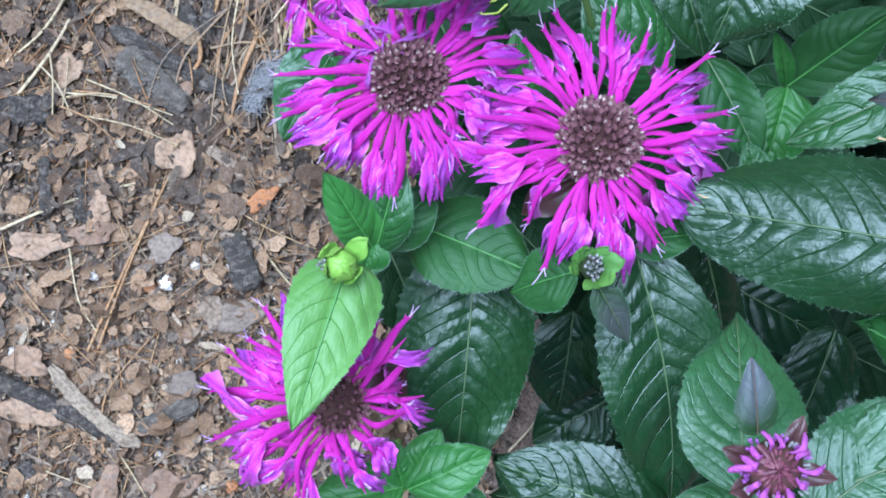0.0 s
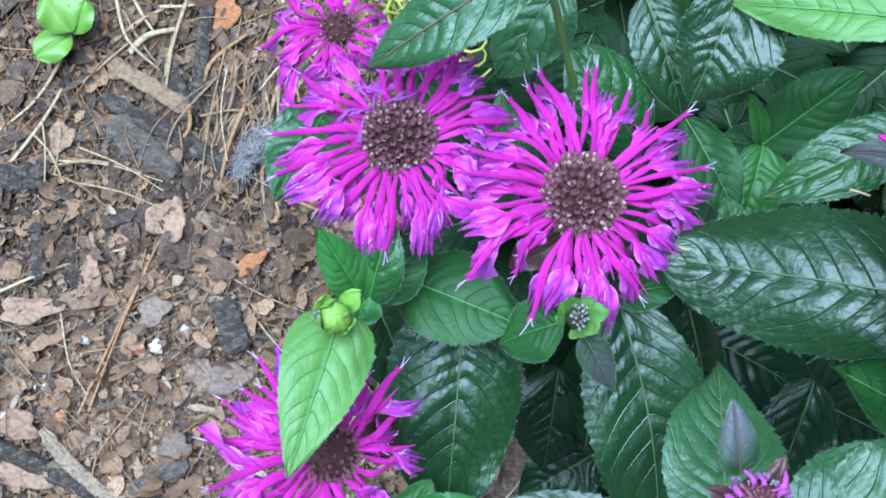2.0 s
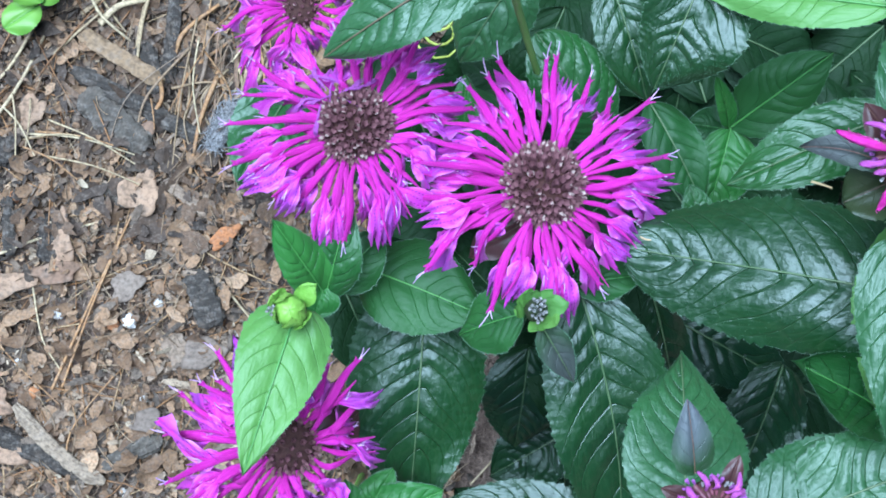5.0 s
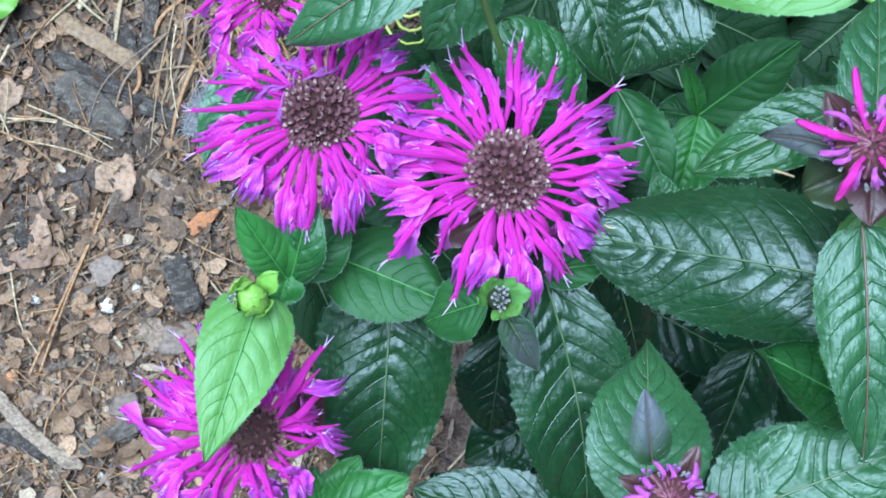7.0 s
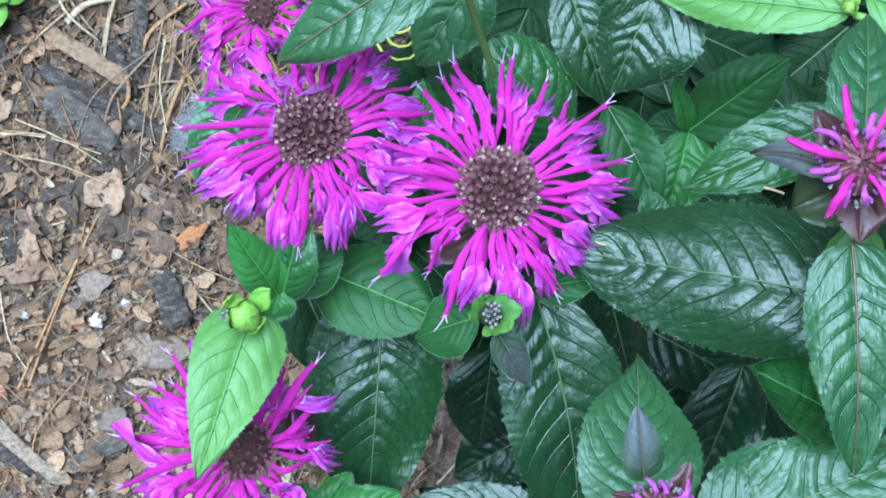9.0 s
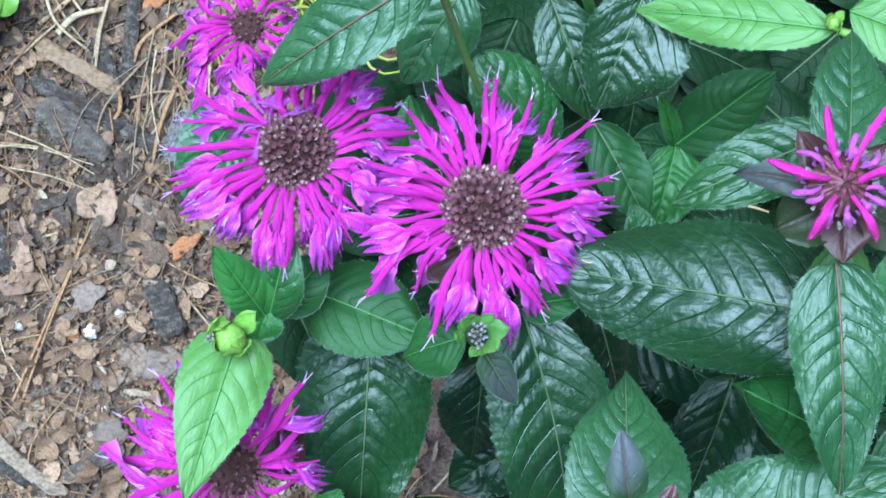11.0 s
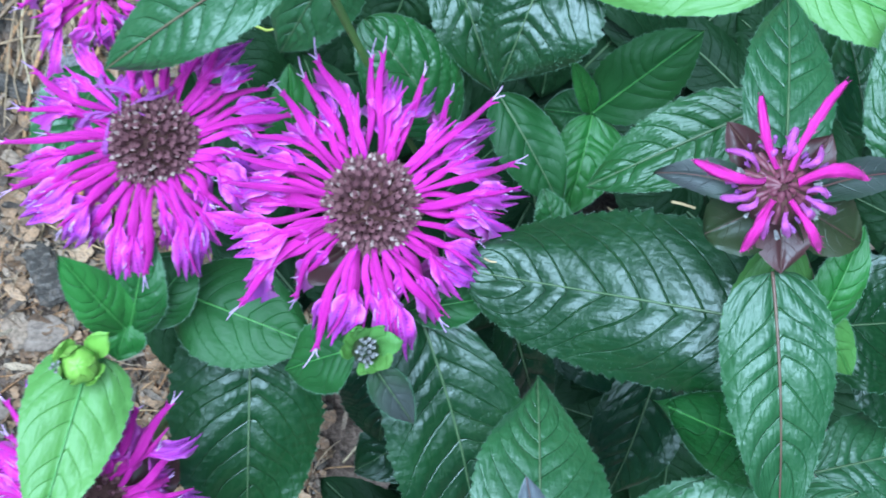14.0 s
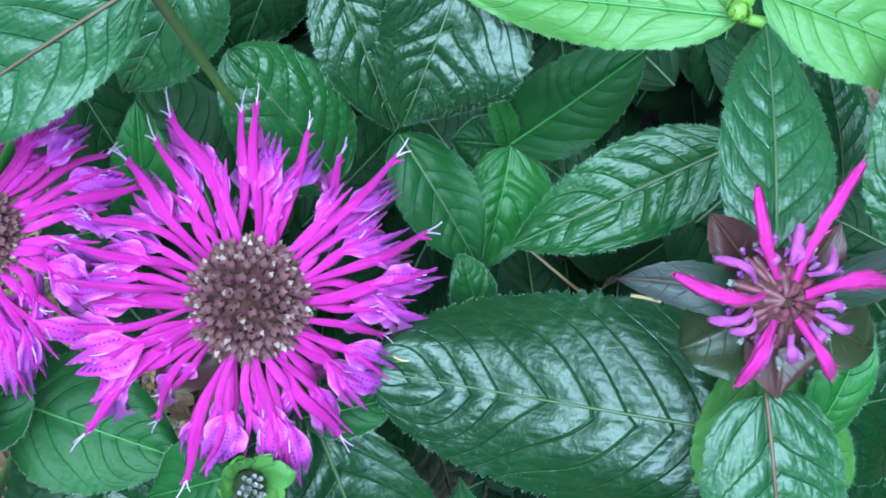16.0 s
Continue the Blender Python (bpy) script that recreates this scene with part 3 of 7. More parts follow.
def thick_floret(rnd, mat):
    """A plump closed floret along +x, unit length, unit radius across."""
    n, sides = 16, 10
    ph, arch = rnd.uniform(0, 6), rnd.uniform(1.5, 3.5)
    sway = rnd.choice((-1, 1)) * rnd.uniform(1.4, 4.0)
    path, radii = [], []
    for i in range(n):
        s = i / (n - 1)
        path.append(Vector((s, sway * 1.5 * (s * s - s), arch * math.sin(math.pi * s * 0.95) - 2.0 * s * s * s)))
        r = 0.58 + 0.42 * min(1, s / 0.75) ** 1.4
        radii.append(r * (1 if s < 0.80 else max(0.42, 1 - 0.60 * ((s - 0.80) / 0.20) ** 1.8)) * (1 + 0.09 * math.sin(9 * s + ph)))
    verts, uvs = [], []
    for i, p in enumerate(path):
        for j in range(sides):
            w = 2 * math.pi * j / sides
            k = radii[i] * (0.72 if j in (2, 3) else rnd.uniform(0.88, 1.08))
            verts.append((p.x, p.y + k * math.cos(w), p.z + k * math.sin(w)))
            uvs.append((0.75 * i / (n - 1), 2.0 * j / sides - 1))
    faces = grid_faces(n, sides, wrap=True)
    faces.append(tuple((n - 1) * sides + j for j in range(sides)))
    for _ in range(70):
        # short pale hairs
        v = Vector(verts[rnd.randint(4, n - 1) * sides + rnd.randint(0, sides - 1)])
        m = len(verts)
        out = Vector((0.06, rnd.uniform(-0.5, 0.5), rnd.uniform(-0.1, 0.6)))
        verts += [tuple(v), tuple(v + Vector((0.012, 0, 0))), tuple(v + out)]
        uvs += [(0.7, 0.9)] * 3
        faces.append((m, m + 1, m + 2))
    return mesh_of("petal", verts, faces, mat, uvs)


PLUMP = [thick_floret(frnd, PETAL_ROSE) for _ in range(6)]
PLUMP_LILAC = [thick_floret(frnd, PETAL_LILAC) for _ in range(6)]


def young_head(stalk, place, aim, r, petals, seed, label, girth, tips=40):
    """A just opening head: rosy calyces like spokes, tiny lilac tips and plump florets between."""
    rnd = random.Random(seed)
    m = facing(Vector(place) - stalk.location, aim)
    head = part("flower_head", dome_mesh("flower_head", r * 0.92, r * 0.42, DISC, 0.08, seed), stalk, label, m)
    for ring, count, a0, a1, fat in ((0, 13, 0.04, 0.42, 0.085), (1, 21, 0.36, 0.90, 0.085)):
        for i in range(count):
            w = 2 * math.pi * (i + 0.4 * ring + rnd.uniform(-0.38, 0.38)) / count
            s0, s1, thick = a0 + rnd.uniform(-0.04, 0.14), a1 + rnd.uniform(-0.16, 0.08), fat * rnd.uniform(0.75, 1.25)
            way = Vector((math.cos(w), math.sin(w), 0))
            pts = [way * (r * (s0 + (s1 - s0) * s)) + Vector((0, 0, r * (0.50 - 0.12 * ring - (0.22 + 0.10 * ring) * s * s))) for s in (0, 0.3, 0.65, 1.0)]
            v, f, uv = tube(pts, [r * thick * k for k in (0.45, 0.85, 1.0, 1.05)], 6)
            part("calyx", mesh_of("calyx", v, f, CALYX_ROSE, uv), head)
    for i in range(tips):
        w = i * 2.4
        d = r * rnd.uniform(0.78, 1.12)
        c = Vector((d * math.cos(w), d * math.sin(w), r * (0.30 - 0.22 * (d / r - 0.7))))
        s = r * rnd.uniform(0.13, 0.22)
        me = CALYX_MESH_GREY if i % 3 == 0 else TIP_LILAC
        part("floret_tip", me, head, "", facing(c, (math.cos(w), math.sin(w), 0.9), i * 40) @ Matrix.Diagonal((s, s, s, 1)))
    for ang, ln, kind, tilt in petals:
        a = radians(ang)
        r0 = r * (0.42 if kind == "s" else 0.66)
        p = Vector((r0 * math.cos(a), r0 * math.sin(a), r * 0.42))
        g = girth * (rnd.uniform(0.85, 1.05) if kind == "s" else rnd.uniform(0.60, 0.80))
        mm = Matrix.Translation(p) @ Matrix.Rotation(a, 4, "Z") @ Matrix.Rotation(radians(-tilt), 4, "Y") @ Matrix.Diagonal((ln - r0, g, g, 1))
        part("petal", rnd.choice(PLUMP if kind == "s" else PLUMP_LILAC), head, "", mm)
    return head


def closed_bud(stalk, place, r, seed, label, seeded=False):
    """A bud wrapped in overlapping pointed bracts, with grey floret tips where it opens."""
    rnd = random.Random(seed)
    m = Matrix.Translation(Vector(place) - stalk.location)
    bud = part("bud", dome_mesh("bud", r * (0.5 if seeded else 0.72), r * (0.5 if seeded else 0.72), BRACT_OLIVE if seeded else LEAF_BUD, 0.08, seed), stalk, label, m)
    nu, cols = 12, 9
    count = 7
    for k in range(count):
        a = k * 2.4 + rnd.uniform(-0.25, 0.25)
        arc, tall = rnd.uniform(0.80, 1.05) if seeded else rnd.uniform(0.85, 1.15), rnd.uniform(1.15, 1.55) * (0.72 if seeded else 1)
        flare = (1.5, 1.0, 0.95, 1.25, 1.0, 1.1, 0.9)[k] if seeded else (0.4, 1.05, 0.3, 1.7, 0.6, 0.85, 0.5)[k]
        verts, uvs = [], []
        for i in range(nu):
            u = i / (nu - 1)
            out = r * ((0.45 if seeded else 0.55) + 0.42 * math.sin(math.pi * min(1, u * 1.3) / 2) + (flare - 0.97) * u ** 2.2)
            w = arc * (1 - u) ** (0.9 if seeded else 0.62) * (0.65 + 0.9 * u) / (1 + 0.5 * max(0, flare - 0.97) * u)
            for j in range(cols):
                q = 2 * j / (cols - 1) - 1
                b = q * w
                o = out * (1 + 0.06 * math.sin(6 * u + 4 * q + k)) + 0.04 * r * abs(q) * (k % 3)
                verts.append((o * math.cos(b), o * math.sin(b), r * (-0.55 + tall * u * (1 - 0.35 * u * (flare > 0.8))) - 0.10 * r * q * q))
                uvs.append((u, q))
        me = mesh_of("bract", verts, grid_faces(nu, cols), (LEAF_CUP if k % 3 else LEAF_LIME) if seeded else LEAF_BUD, uvs)
        part("bract", me, bud, "", Matrix.Rotation(a, 4, "Z"))
    if seeded or r > 0.004:
        n = 18 if seeded else 5
        for i in range(n):
            q = ((i + 0.5) / n) ** 0.5
            w = i * 2.4
            d = r * (0.50 if seeded else 0.16)
            c = Vector((0.55 * d * q * math.cos(w) + (0 if seeded else -0.85 * r), d * q * math.sin(w), r * (0.62 if seeded else 0.55)))
            s = r * 0.22
            part("floret_tip", CALYX_MESH_GREY, bud, "", facing(c, (q * math.cos(w), q * math.sin(w), 1.5), i * 40) @ Matrix.Diagonal((s, s, s * 0.8, 1)))
    return bud

# ---- the plants ----

stalk_a = stalk_thing("bee_balm_stalk", -0.0573, 0.0502, "open purple bee balm flower on a leafy green stalk", group="bee balm stalks")
stem(stalk_a, [(-0.0572, 0.0511, -0.0060), (-0.0619, 0.0331, 0.1500), (-0.0660, 0.0146, 0.2790)], 0.0019, 0.0014, STEM)
PETALS = (
    (283, 0.0330, "l", -4),
    (270, 0.0312, "s", -6),
    (276, 0.0255, "w", 2),
    (260, 0.0285, "l", -6),
    (253, 0.0342, "l", -6),
    (243, 0.0322, "l", -5),
    (235, 0.0285, "l", 2),
    (226, 0.0327, "l", -4),
    (219, 0.0285, "s", 4),
    (212, 0.0348, "l", -2),
    (203, 0.0327, "l", 0),
    (196, 0.0285, "s", 6),
    (190, 0.0345, "s", 2),
    (181, 0.0300, "l", 4),
    (174, 0.0342, "s", 4),
    (166, 0.0309, "s", 8),
    (154, 0.0255, "w", 10),
    (145, 0.0315, "s", 8),
    (137, 0.0277, "w", 6),
    (122, 0.0262, "w", 12),
    (105, 0.0270, "s", 14),
    (95, 0.0255, "s", 16),
)
PETALS += (
    (85, 0.0262, "s", 16),
    (76, 0.0270, "s", 14),
    (66, 0.0277, "s", 12),
    (58, 0.0292, "s", 10),
    (50, 0.0322, "s", 8),
    (42, 0.0285, "l", 6),
    (33, 0.0300, "l", 4),
    (24, 0.0285, "s", 4),
    (17, 0.0307, "l", 2),
    (9, 0.0322, "s", 2),
    (0, 0.0270, "w", 0),
    (348, 0.0255, "w", -4),
    (338, 0.0255, "l", -4),
    (327, 0.0240, "w", -6),
    (315, 0.0255, "l", -4),
    (304, 0.0285, "l", -6),
    (298, 0.0315, "l", -8),
    (290, 0.0270, "w", -4),
)
flower_head(stalk_a, (-0.0660, 0.0139, 0.2830), (-0.0500, 0.0500, 1.0000), 0.0092, PETALS, 3, "spent maroon disc ringed by magenta florets", 210, 1, 26, wilted=((118, 1.0, 30, 0.008), (128, 1.1, 200, 0.009), (140, 1.0, 70, 0.009), (105, 1.05, 10, 0.009), (150, 1.1, 250, 0.008), (133, 1.25, 120, 0.008), (112, 1.2, 160, 0.009), (122, 0.9, 330, 0.008), (144, 1.2, 180, 0.008)))

stalk_b = stalk_thing("bee_balm_stalk", 0.0027, -0.0382, "widest purple bee balm flower on a green stalk", group="bee balm stalks")
stem(stalk_b, [(0.0031, -0.0389, -0.0060), (-0.0078, -0.0181, 0.1500), (-0.0165, -0.0031, 0.2840)], 0.0019, 0.0014, STEM)
PETALS = (
    (243, 0.0363, "s", -6),
    (249, 0.0337, "l", -6),
    (257, 0.0307, "l", -6),
    (268, 0.0297, "w", -2),
    (277, 0.0337, "l", -6),
    (283, 0.0348, "l", -6),
    (291, 0.0323, "l", -5),
    (300.6, 0.0307, "s", -6),
    (311, 0.0297, "l", -4),
    (317, 0.0310, "l", -4),
    (323, 0.0307, "l", -3),
    (337, 0.0257, "s", -2),
    (344, 0.0286, "l", -2),
    (350, 0.0316, "l", -2),
    (357, 0.0360, "l", -2),
    (4, 0.0318, "l", 0),
    (10, 0.0356, "s", 2),
    (19, 0.0318, "l", 2),
    (26, 0.0341, "w", 4),
    (34.4, 0.0371, "s", 5),
    (45, 0.0276, "w", 6),
    (58, 0.0323, "s", 8),
)
PETALS += (
    (67, 0.0265, "w", 6),
    (74, 0.0297, "w", 10),
    (83, 0.0348, "s", 10),
    (92, 0.0339, "s", 12),
    (97, 0.0265, "w", 12),
    (102, 0.0356, "s", 12),
    (112, 0.0331, "s", 12),
    (118, 0.0270, "l", 8),
    (130, 0.0329, "s", 10),
    (138, 0.0307, "s", 8),
    (146, 0.0286, "w", 6),
    (153, 0.0331, "s", 6),
    (160, 0.0307, "l", 4),
    (167, 0.0339, "s", 4),
    (174, 0.0265, "l", 2),
    (180, 0.0334, "l", 2),
    (188, 0.0364, "s", 0),
    (194, 0.0286, "l", 0),
    (198, 0.0334, "l", -2),
    (207, 0.0376, "s", -4),
    (214, 0.0335, "l", -4),
    (225, 0.0235, "s", -4),
)
flower_head(stalk_b, (-0.0167, -0.0027, 0.2880), (-0.0500, 0.1000, 1.0000), 0.0097, PETALS, 5, "domed maroon disc ringed by magenta florets", 220, 1, 16)
leaf(stalk_b, (-0.0177, -0.0098, 0.2750), (-0.0349, -0.0202, 0.2680), 0.0121, BRACT, STEM_RED, quilt=0, arch=0.1, label="dull purple bract under the flower", hairs=0)
leaf(stalk_b, (-0.0075, -0.0283, 0.2750), (0.0123, -0.0260, 0.2750), 0.0116, LEAF_MATTE, RIB_GREEN, quilt=0.6)
leaf(stalk_b, (-0.0062, -0.0255, 0.2720), (0.0105, -0.1020, 0.2400), 0.0353, LEAF_SHEEN, RIB_PALE, arch=0.1, bend=0.03, wide=0.45, fuzz=350)
leaf(stalk_b, (0.0202, -0.0308, 0.2500), (0.0316, -0.0632, 0.2200), 0.0156, LEAF_DARK, RIB_PALE)

stalk_c = stalk_thing("bee_balm_stalk", -0.0847, -0.0809, "purple bee balm flower half covered by a lime leaf", group="bee balm stalks")
stem(stalk_c, [(-0.0848, -0.0811, -0.0060), (-0.0849, -0.0755, 0.1400), (-0.0847, -0.0711, 0.2640)], 0.0019, 0.0014, STEM)
PETALS = (
    (5, 0.0251, "l", -4),
    (-10, 0.0244, "l", -6),
    (-24, 0.0183, "s", -4),
    (-42, 0.0244, "l", -8),
    (-57, 0.0183, "l", -6),
    (-73, 0.0289, "l", -8),
    (-84, 0.0198, "w", -4),
    (-96, 0.0183, "w", -4),
    (252, 0.0312, "l", -6),
    (243, 0.0289, "l", -6),
    (234, 0.0274, "s", -4),
    (224, 0.0328, "l", -4),
    (216, 0.0312, "l", -2),
    (209, 0.0347, "l", -2),
    (201, 0.0305, "l", 0),
    (194, 0.0347, "s", 0),
    (187, 0.0289, "l", 2),
    (181, 0.0328, "l", 3),
    (174, 0.0341, "s", 4),
    (167, 0.0289, "l", 4),
    (160, 0.0323, "s", 5),
    (153, 0.0259, "l", 6),
)
PETALS += (
    (146, 0.0293, "s", 6),
    (136, 0.0259, "s", 8),
    (127, 0.0312, "s", 8),
    (116, 0.0259, "s", 8),
    (100, 0.0229, "s", 10),
    (84, 0.0213, "s", 10),
    (66, 0.0229, "s", 8),
    (55, 0.0297, "s", 6),
    (48, 0.0267, "l", 6),
    (38, 0.0183, "s", 4),
    (28, 0.0221, "s", 2),
    (18, 0.0183, "s", 0),
    (268, 0.0229, "l", -4),
)
flower_head(stalk_c, (-0.0847, -0.0710, 0.2680), (-0.0200, -0.1000, 1.0000), 0.0076, PETALS, 9, "dark maroon disc ringed by magenta florets", 80, 1.1, 20, dark=True)
leaf(stalk_c, (-0.0779, -0.0707, 0.2550), (-0.0652, -0.0630, 0.2500), 0.0142, BRACT, STEM_RED, quilt=0, hairs=0)

stalk_d = stalk_thing("bee_balm_stalk", -0.0913, 0.1031, "low purple bee balm flower beside dry straw", group="bee balm stalks")
stem(stalk_d, [(-0.0917, 0.1043, -0.0060), (-0.0872, 0.0845, 0.1000), (-0.0825, 0.0650, 0.2000)], 0.0018, 0.0013, STEM)
PETALS = (
    (177, 0.0252, "s", 4),
    (153, 0.0212, "s", 8),
    (224, 0.0284, "l", -4),
    (247, 0.0194, "l", 0),
    (95, 0.0201, "w", 10),
    (73, 0.0219, "s", 8),
    (53, 0.0237, "s", 6),
    (5, 0.0176, "s", 4),
    (304, 0.0175, "l", 0),
    (200, 0.0237, "l", 2),
    (235, 0.0223, "l", -2),
    (212, 0.0252, "l", -6),
    (135, 0.0175, "w", 12),
    (270, 0.0175, "w", 0),
    (320, 0.0175, "w", 4),
    (30, 0.0155, "s", 10),
    (110, 0.0175, "w", 14),
    (165, 0.0175, "l", 10),
    (190, 0.0187, "l", 0),
    (255, 0.0175, "w", 2),
    (340, 0.0175, "w", 6),
    (85, 0.0175, "w", 16),
)
flower_head(stalk_d, (-0.0822, 0.0640, 0.2050), (-0.1000, -0.0500, 1.0000), 0.0056, PETALS, 13, "maroon disc with sparse magenta florets", 60, 1.1, 6)
leaf(stalk_d, (-0.0851, 0.0422, 0.1900), (-0.1029, 0.0085, 0.2000), 0.0251, LEAF_MID, RIB_PALE)

stalk_e = stalk_thing("bee_balm_stalk", 0.2052, -0.0834, "tall bee balm stalk with a just opening flower", group="bee balm stalks")
stem(stalk_e, [(0.2077, -0.0846, -0.0060), (0.1219, -0.0377, 0.2000), (0.0612, -0.0052, 0.3450)], 0.0019, 0.0014, STEM_RED)
PETALS = (
    (101, 0.0178, "s", 12),
    (55, 0.0240, "s", 10),
    (162, 0.0178, "s", 6),
    (2, 0.0178, "s", 4),
    (6, 0.0161, "s", 8),
    (237, 0.0149, "s", 0),
    (241, 0.0124, "s", 4),
    (300, 0.0151, "s", 0),
    (189, 0.0120, "v", 4),
    (333, 0.0124, "v", 2),
    (278, 0.0101, "v", 2),
    (249, 0.0109, "v", 2),
    (115, 0.0089, "v", 14),
    (174, 0.0109, "v", 8),
    (72, 0.0117, "v", 14),
    (40, 0.0112, "v", 10),
    (145, 0.0128, "v", 8),
    (80, 0.0095, "v", 16),
    (345, 0.0099, "v", 6),
    (205, 0.0095, "v", 4),
    (315, 0.0093, "v", 4),
)
young_head(stalk_e, (0.0592, -0.0041, 0.3500), (0.0000, 0.0300, 1.0000), 0.0081, PETALS, 17, "small maroon head with few magenta florets", 0.00128)
leaf(stalk_e, (0.0586, -0.0059, 0.3430), (0.0377, 0.0000, 0.3380), 0.0078, BRACT_DUSK, STEM_RED, quilt=0, arch=0.12, cup=0.2, bend=-0.06, label="broad purple green bract", hairs=0)
leaf(stalk_e, (0.0654, -0.0061, 0.3430), (0.0933, -0.0026, 0.3380), 0.0080, BRACT_DUSK, STEM_RED, quilt=0, arch=0.12, cup=0.2, bend=0.06, label="broad purple green bract", hairs=0)
leaf(stalk_e, (0.0635, -0.0065, 0.3380), (0.0484, -0.0130, 0.3350), 0.0150, BRACT_OLIVE, STEM_RED, quilt=0, arch=0.08, cup=0.18, wide=0.5, taper=0.6, hairs=0)
leaf(stalk_e, (0.0655, -0.0066, 0.3380), (0.0808, -0.0156, 0.3350), 0.0145, BRACT_OLIVE, STEM_RED, quilt=0, arch=0.08, cup=0.18, wide=0.5, taper=0.6, hairs=0)
leaf(stalk_e, (0.0618, -0.0042, 0.3400), (0.0516, 0.0094, 0.3450), 0.0095, BRACT, STEM_RED, quilt=0, arch=0.05, hairs=0)
leaf(stalk_e, (0.0636, -0.0072, 0.3400), (0.0629, -0.0217, 0.3400), 0.0122, BRACT, STEM_RED, quilt=0, arch=0.05, hairs=0)
leaf(stalk_e, (0.0658, -0.0046, 0.3400), (0.0732, 0.0062, 0.3450), 0.0095, BRACT, STEM_RED, quilt=0, arch=0.05, hairs=0)
leaf(stalk_e, (0.0622, -0.0213, 0.3370), (0.0645, -0.0767, 0.3260), 0.0236, LEAF_SOFT, RIB_RED, arch=0.10, wide=0.3, taper=0.85, roll=7)
leaf(stalk_e, (0.0668, -0.0034, 0.3330), (0.0768, 0.0396, 0.3120), 0.0201, LEAF_SOFT, RIB_PALE, arch=0.05, wide=0.45, roll=-6)
leaf(stalk_e, (0.0733, -0.0343, 0.3140), (0.0049, -0.0189, 0.2850), 0.0395, LEAF_SHEEN, RIB_PALE, arch=0.05, wide=0.38, taper=0.45, fold=0.03, roll=4, droop=0.10, curl=0.16, fuzz=500, skew=-0.06, label="broad glossy deep green leaf")
leaf(stalk_e, (0.0702, -0.0132, 0.3200), (0.0694, -0.0649, 0.2980), 0.0213, LEAF_LIME, RIB_GREEN, bend=-0.03, quilt=0.6)
leaf(stalk_e, (0.0774, -0.0352, 0.3180), (0.0867, -0.0123, 0.3260), 0.0110, LEAF_FRESH, RIB_GREEN, quilt=0.6)
leaf(stalk_e, (0.0790, -0.0302, 0.3150), (0.0880, -0.0462, 0.3100), 0.0098, LEAF_LIME, RIB_GREEN, quilt=0.6)
leaf(stalk_e, (0.0790, -0.0360, 0.2850), (0.0490, -0.0190, 0.2800), 0.0226, LEAF_MID, RIB_PALE, roll=8)
leaf(stalk_e, (0.1058, -0.0415, 0.2700), (0.1338, -0.0641, 0.2600), 0.0273, LEAF_DARK, RIB_PALE)
leaf(stalk_e, (0.0967, -0.0759, 0.2600), (0.1337, -0.0728, 0.2500), 0.0254, LEAF_SOFT, RIB_PALE, roll=-14, fold=0.03)
leaf(stalk_e, (0.0903, -0.0367, 0.2850), (0.1245, -0.0368, 0.2750), 0.0336, LEAF_DARK, RIB_PALE)
leaf(stalk_e, (0.0830, 0.0180, 0.2820), (0.0390, -0.0000, 0.2640), 0.0205, LEAF_MID, RIB_PALE, roll=10, wide=0.42, arch=0.03)

stalk_f = stalk_thing("bee_balm_stalk", 0.1103, -0.1223, "bee balm stalk topped by a budding head", group="bee balm stalks")
stem(stalk_f, [(0.1120, -0.1229, -0.0060), (0.0536, -0.0998, 0.2000), (0.0128, -0.0834, 0.3450)], 0.0018, 0.0013, STEM_RED)
PETALS = (
    (112, 0.0089, "v", 12),
    (90, 0.0074, "v", 16),
    (52, 0.0099, "v", 10),
    (28, 0.0081, "v", 12),
    (4, 0.0106, "v", 6),
    (335, 0.0076, "v", 6),
    (297, 0.0081, "v", 2),
    (270, 0.0071, "v", 2),
    (240, 0.0086, "v", 2),
    (215, 0.0081, "v", 4),
    (180, 0.0106, "v", 6),
    (160, 0.0081, "v", 10),
    (140, 0.0074, "v", 12),
)
young_head(stalk_f, (0.0119, -0.0829, 0.3480), (0.0300, -0.0200, 1.0000), 0.0069, PETALS, 19, "maroon bud head with short lilac florets", 0.00123)
leaf(stalk_f, (0.0098, -0.0756, 0.3430), (0.0072, -0.0584, 0.3480), 0.0098, BRACT_GREY, STEM_RED, quilt=0, arch=0.06, wide=0.3, label="grey purple pointed bract", hairs=0)
leaf(stalk_f, (0.0115, -0.0828, 0.3380), (0.0023, -0.0789, 0.3400), 0.0053, BRACT, STEM_RED, quilt=0, hairs=0)
leaf(stalk_f, (0.0173, -0.0841, 0.3380), (0.0286, -0.0860, 0.3400), 0.0053, BRACT, STEM_RED, quilt=0, hairs=0)
leaf(stalk_f, (0.0173, -0.0816, 0.3380), (0.0210, -0.0716, 0.3400), 0.0053, BRACT, STEM_RED, quilt=0, hairs=0)
leaf(stalk_f, (0.0108, -0.0866, 0.3380), (0.0038, -0.0889, 0.3400), 0.0053, BRACT, STEM_RED, quilt=0, hairs=0)
leaf(stalk_f, (0.0178, -0.0927, 0.2950), (0.0251, -0.0467, 0.2620), 0.0330, LEAF_SOFT, RIB_PALE, wide=0.36, taper=1.2, arch=0.06, roll=-6)
leaf(stalk_f, (0.0336, -0.0994, 0.3000), (0.0734, -0.0712, 0.3000), 0.0338, LEAF_SOFT, RIB_PALE, arch=0.06, roll=-14, fold=0.03)
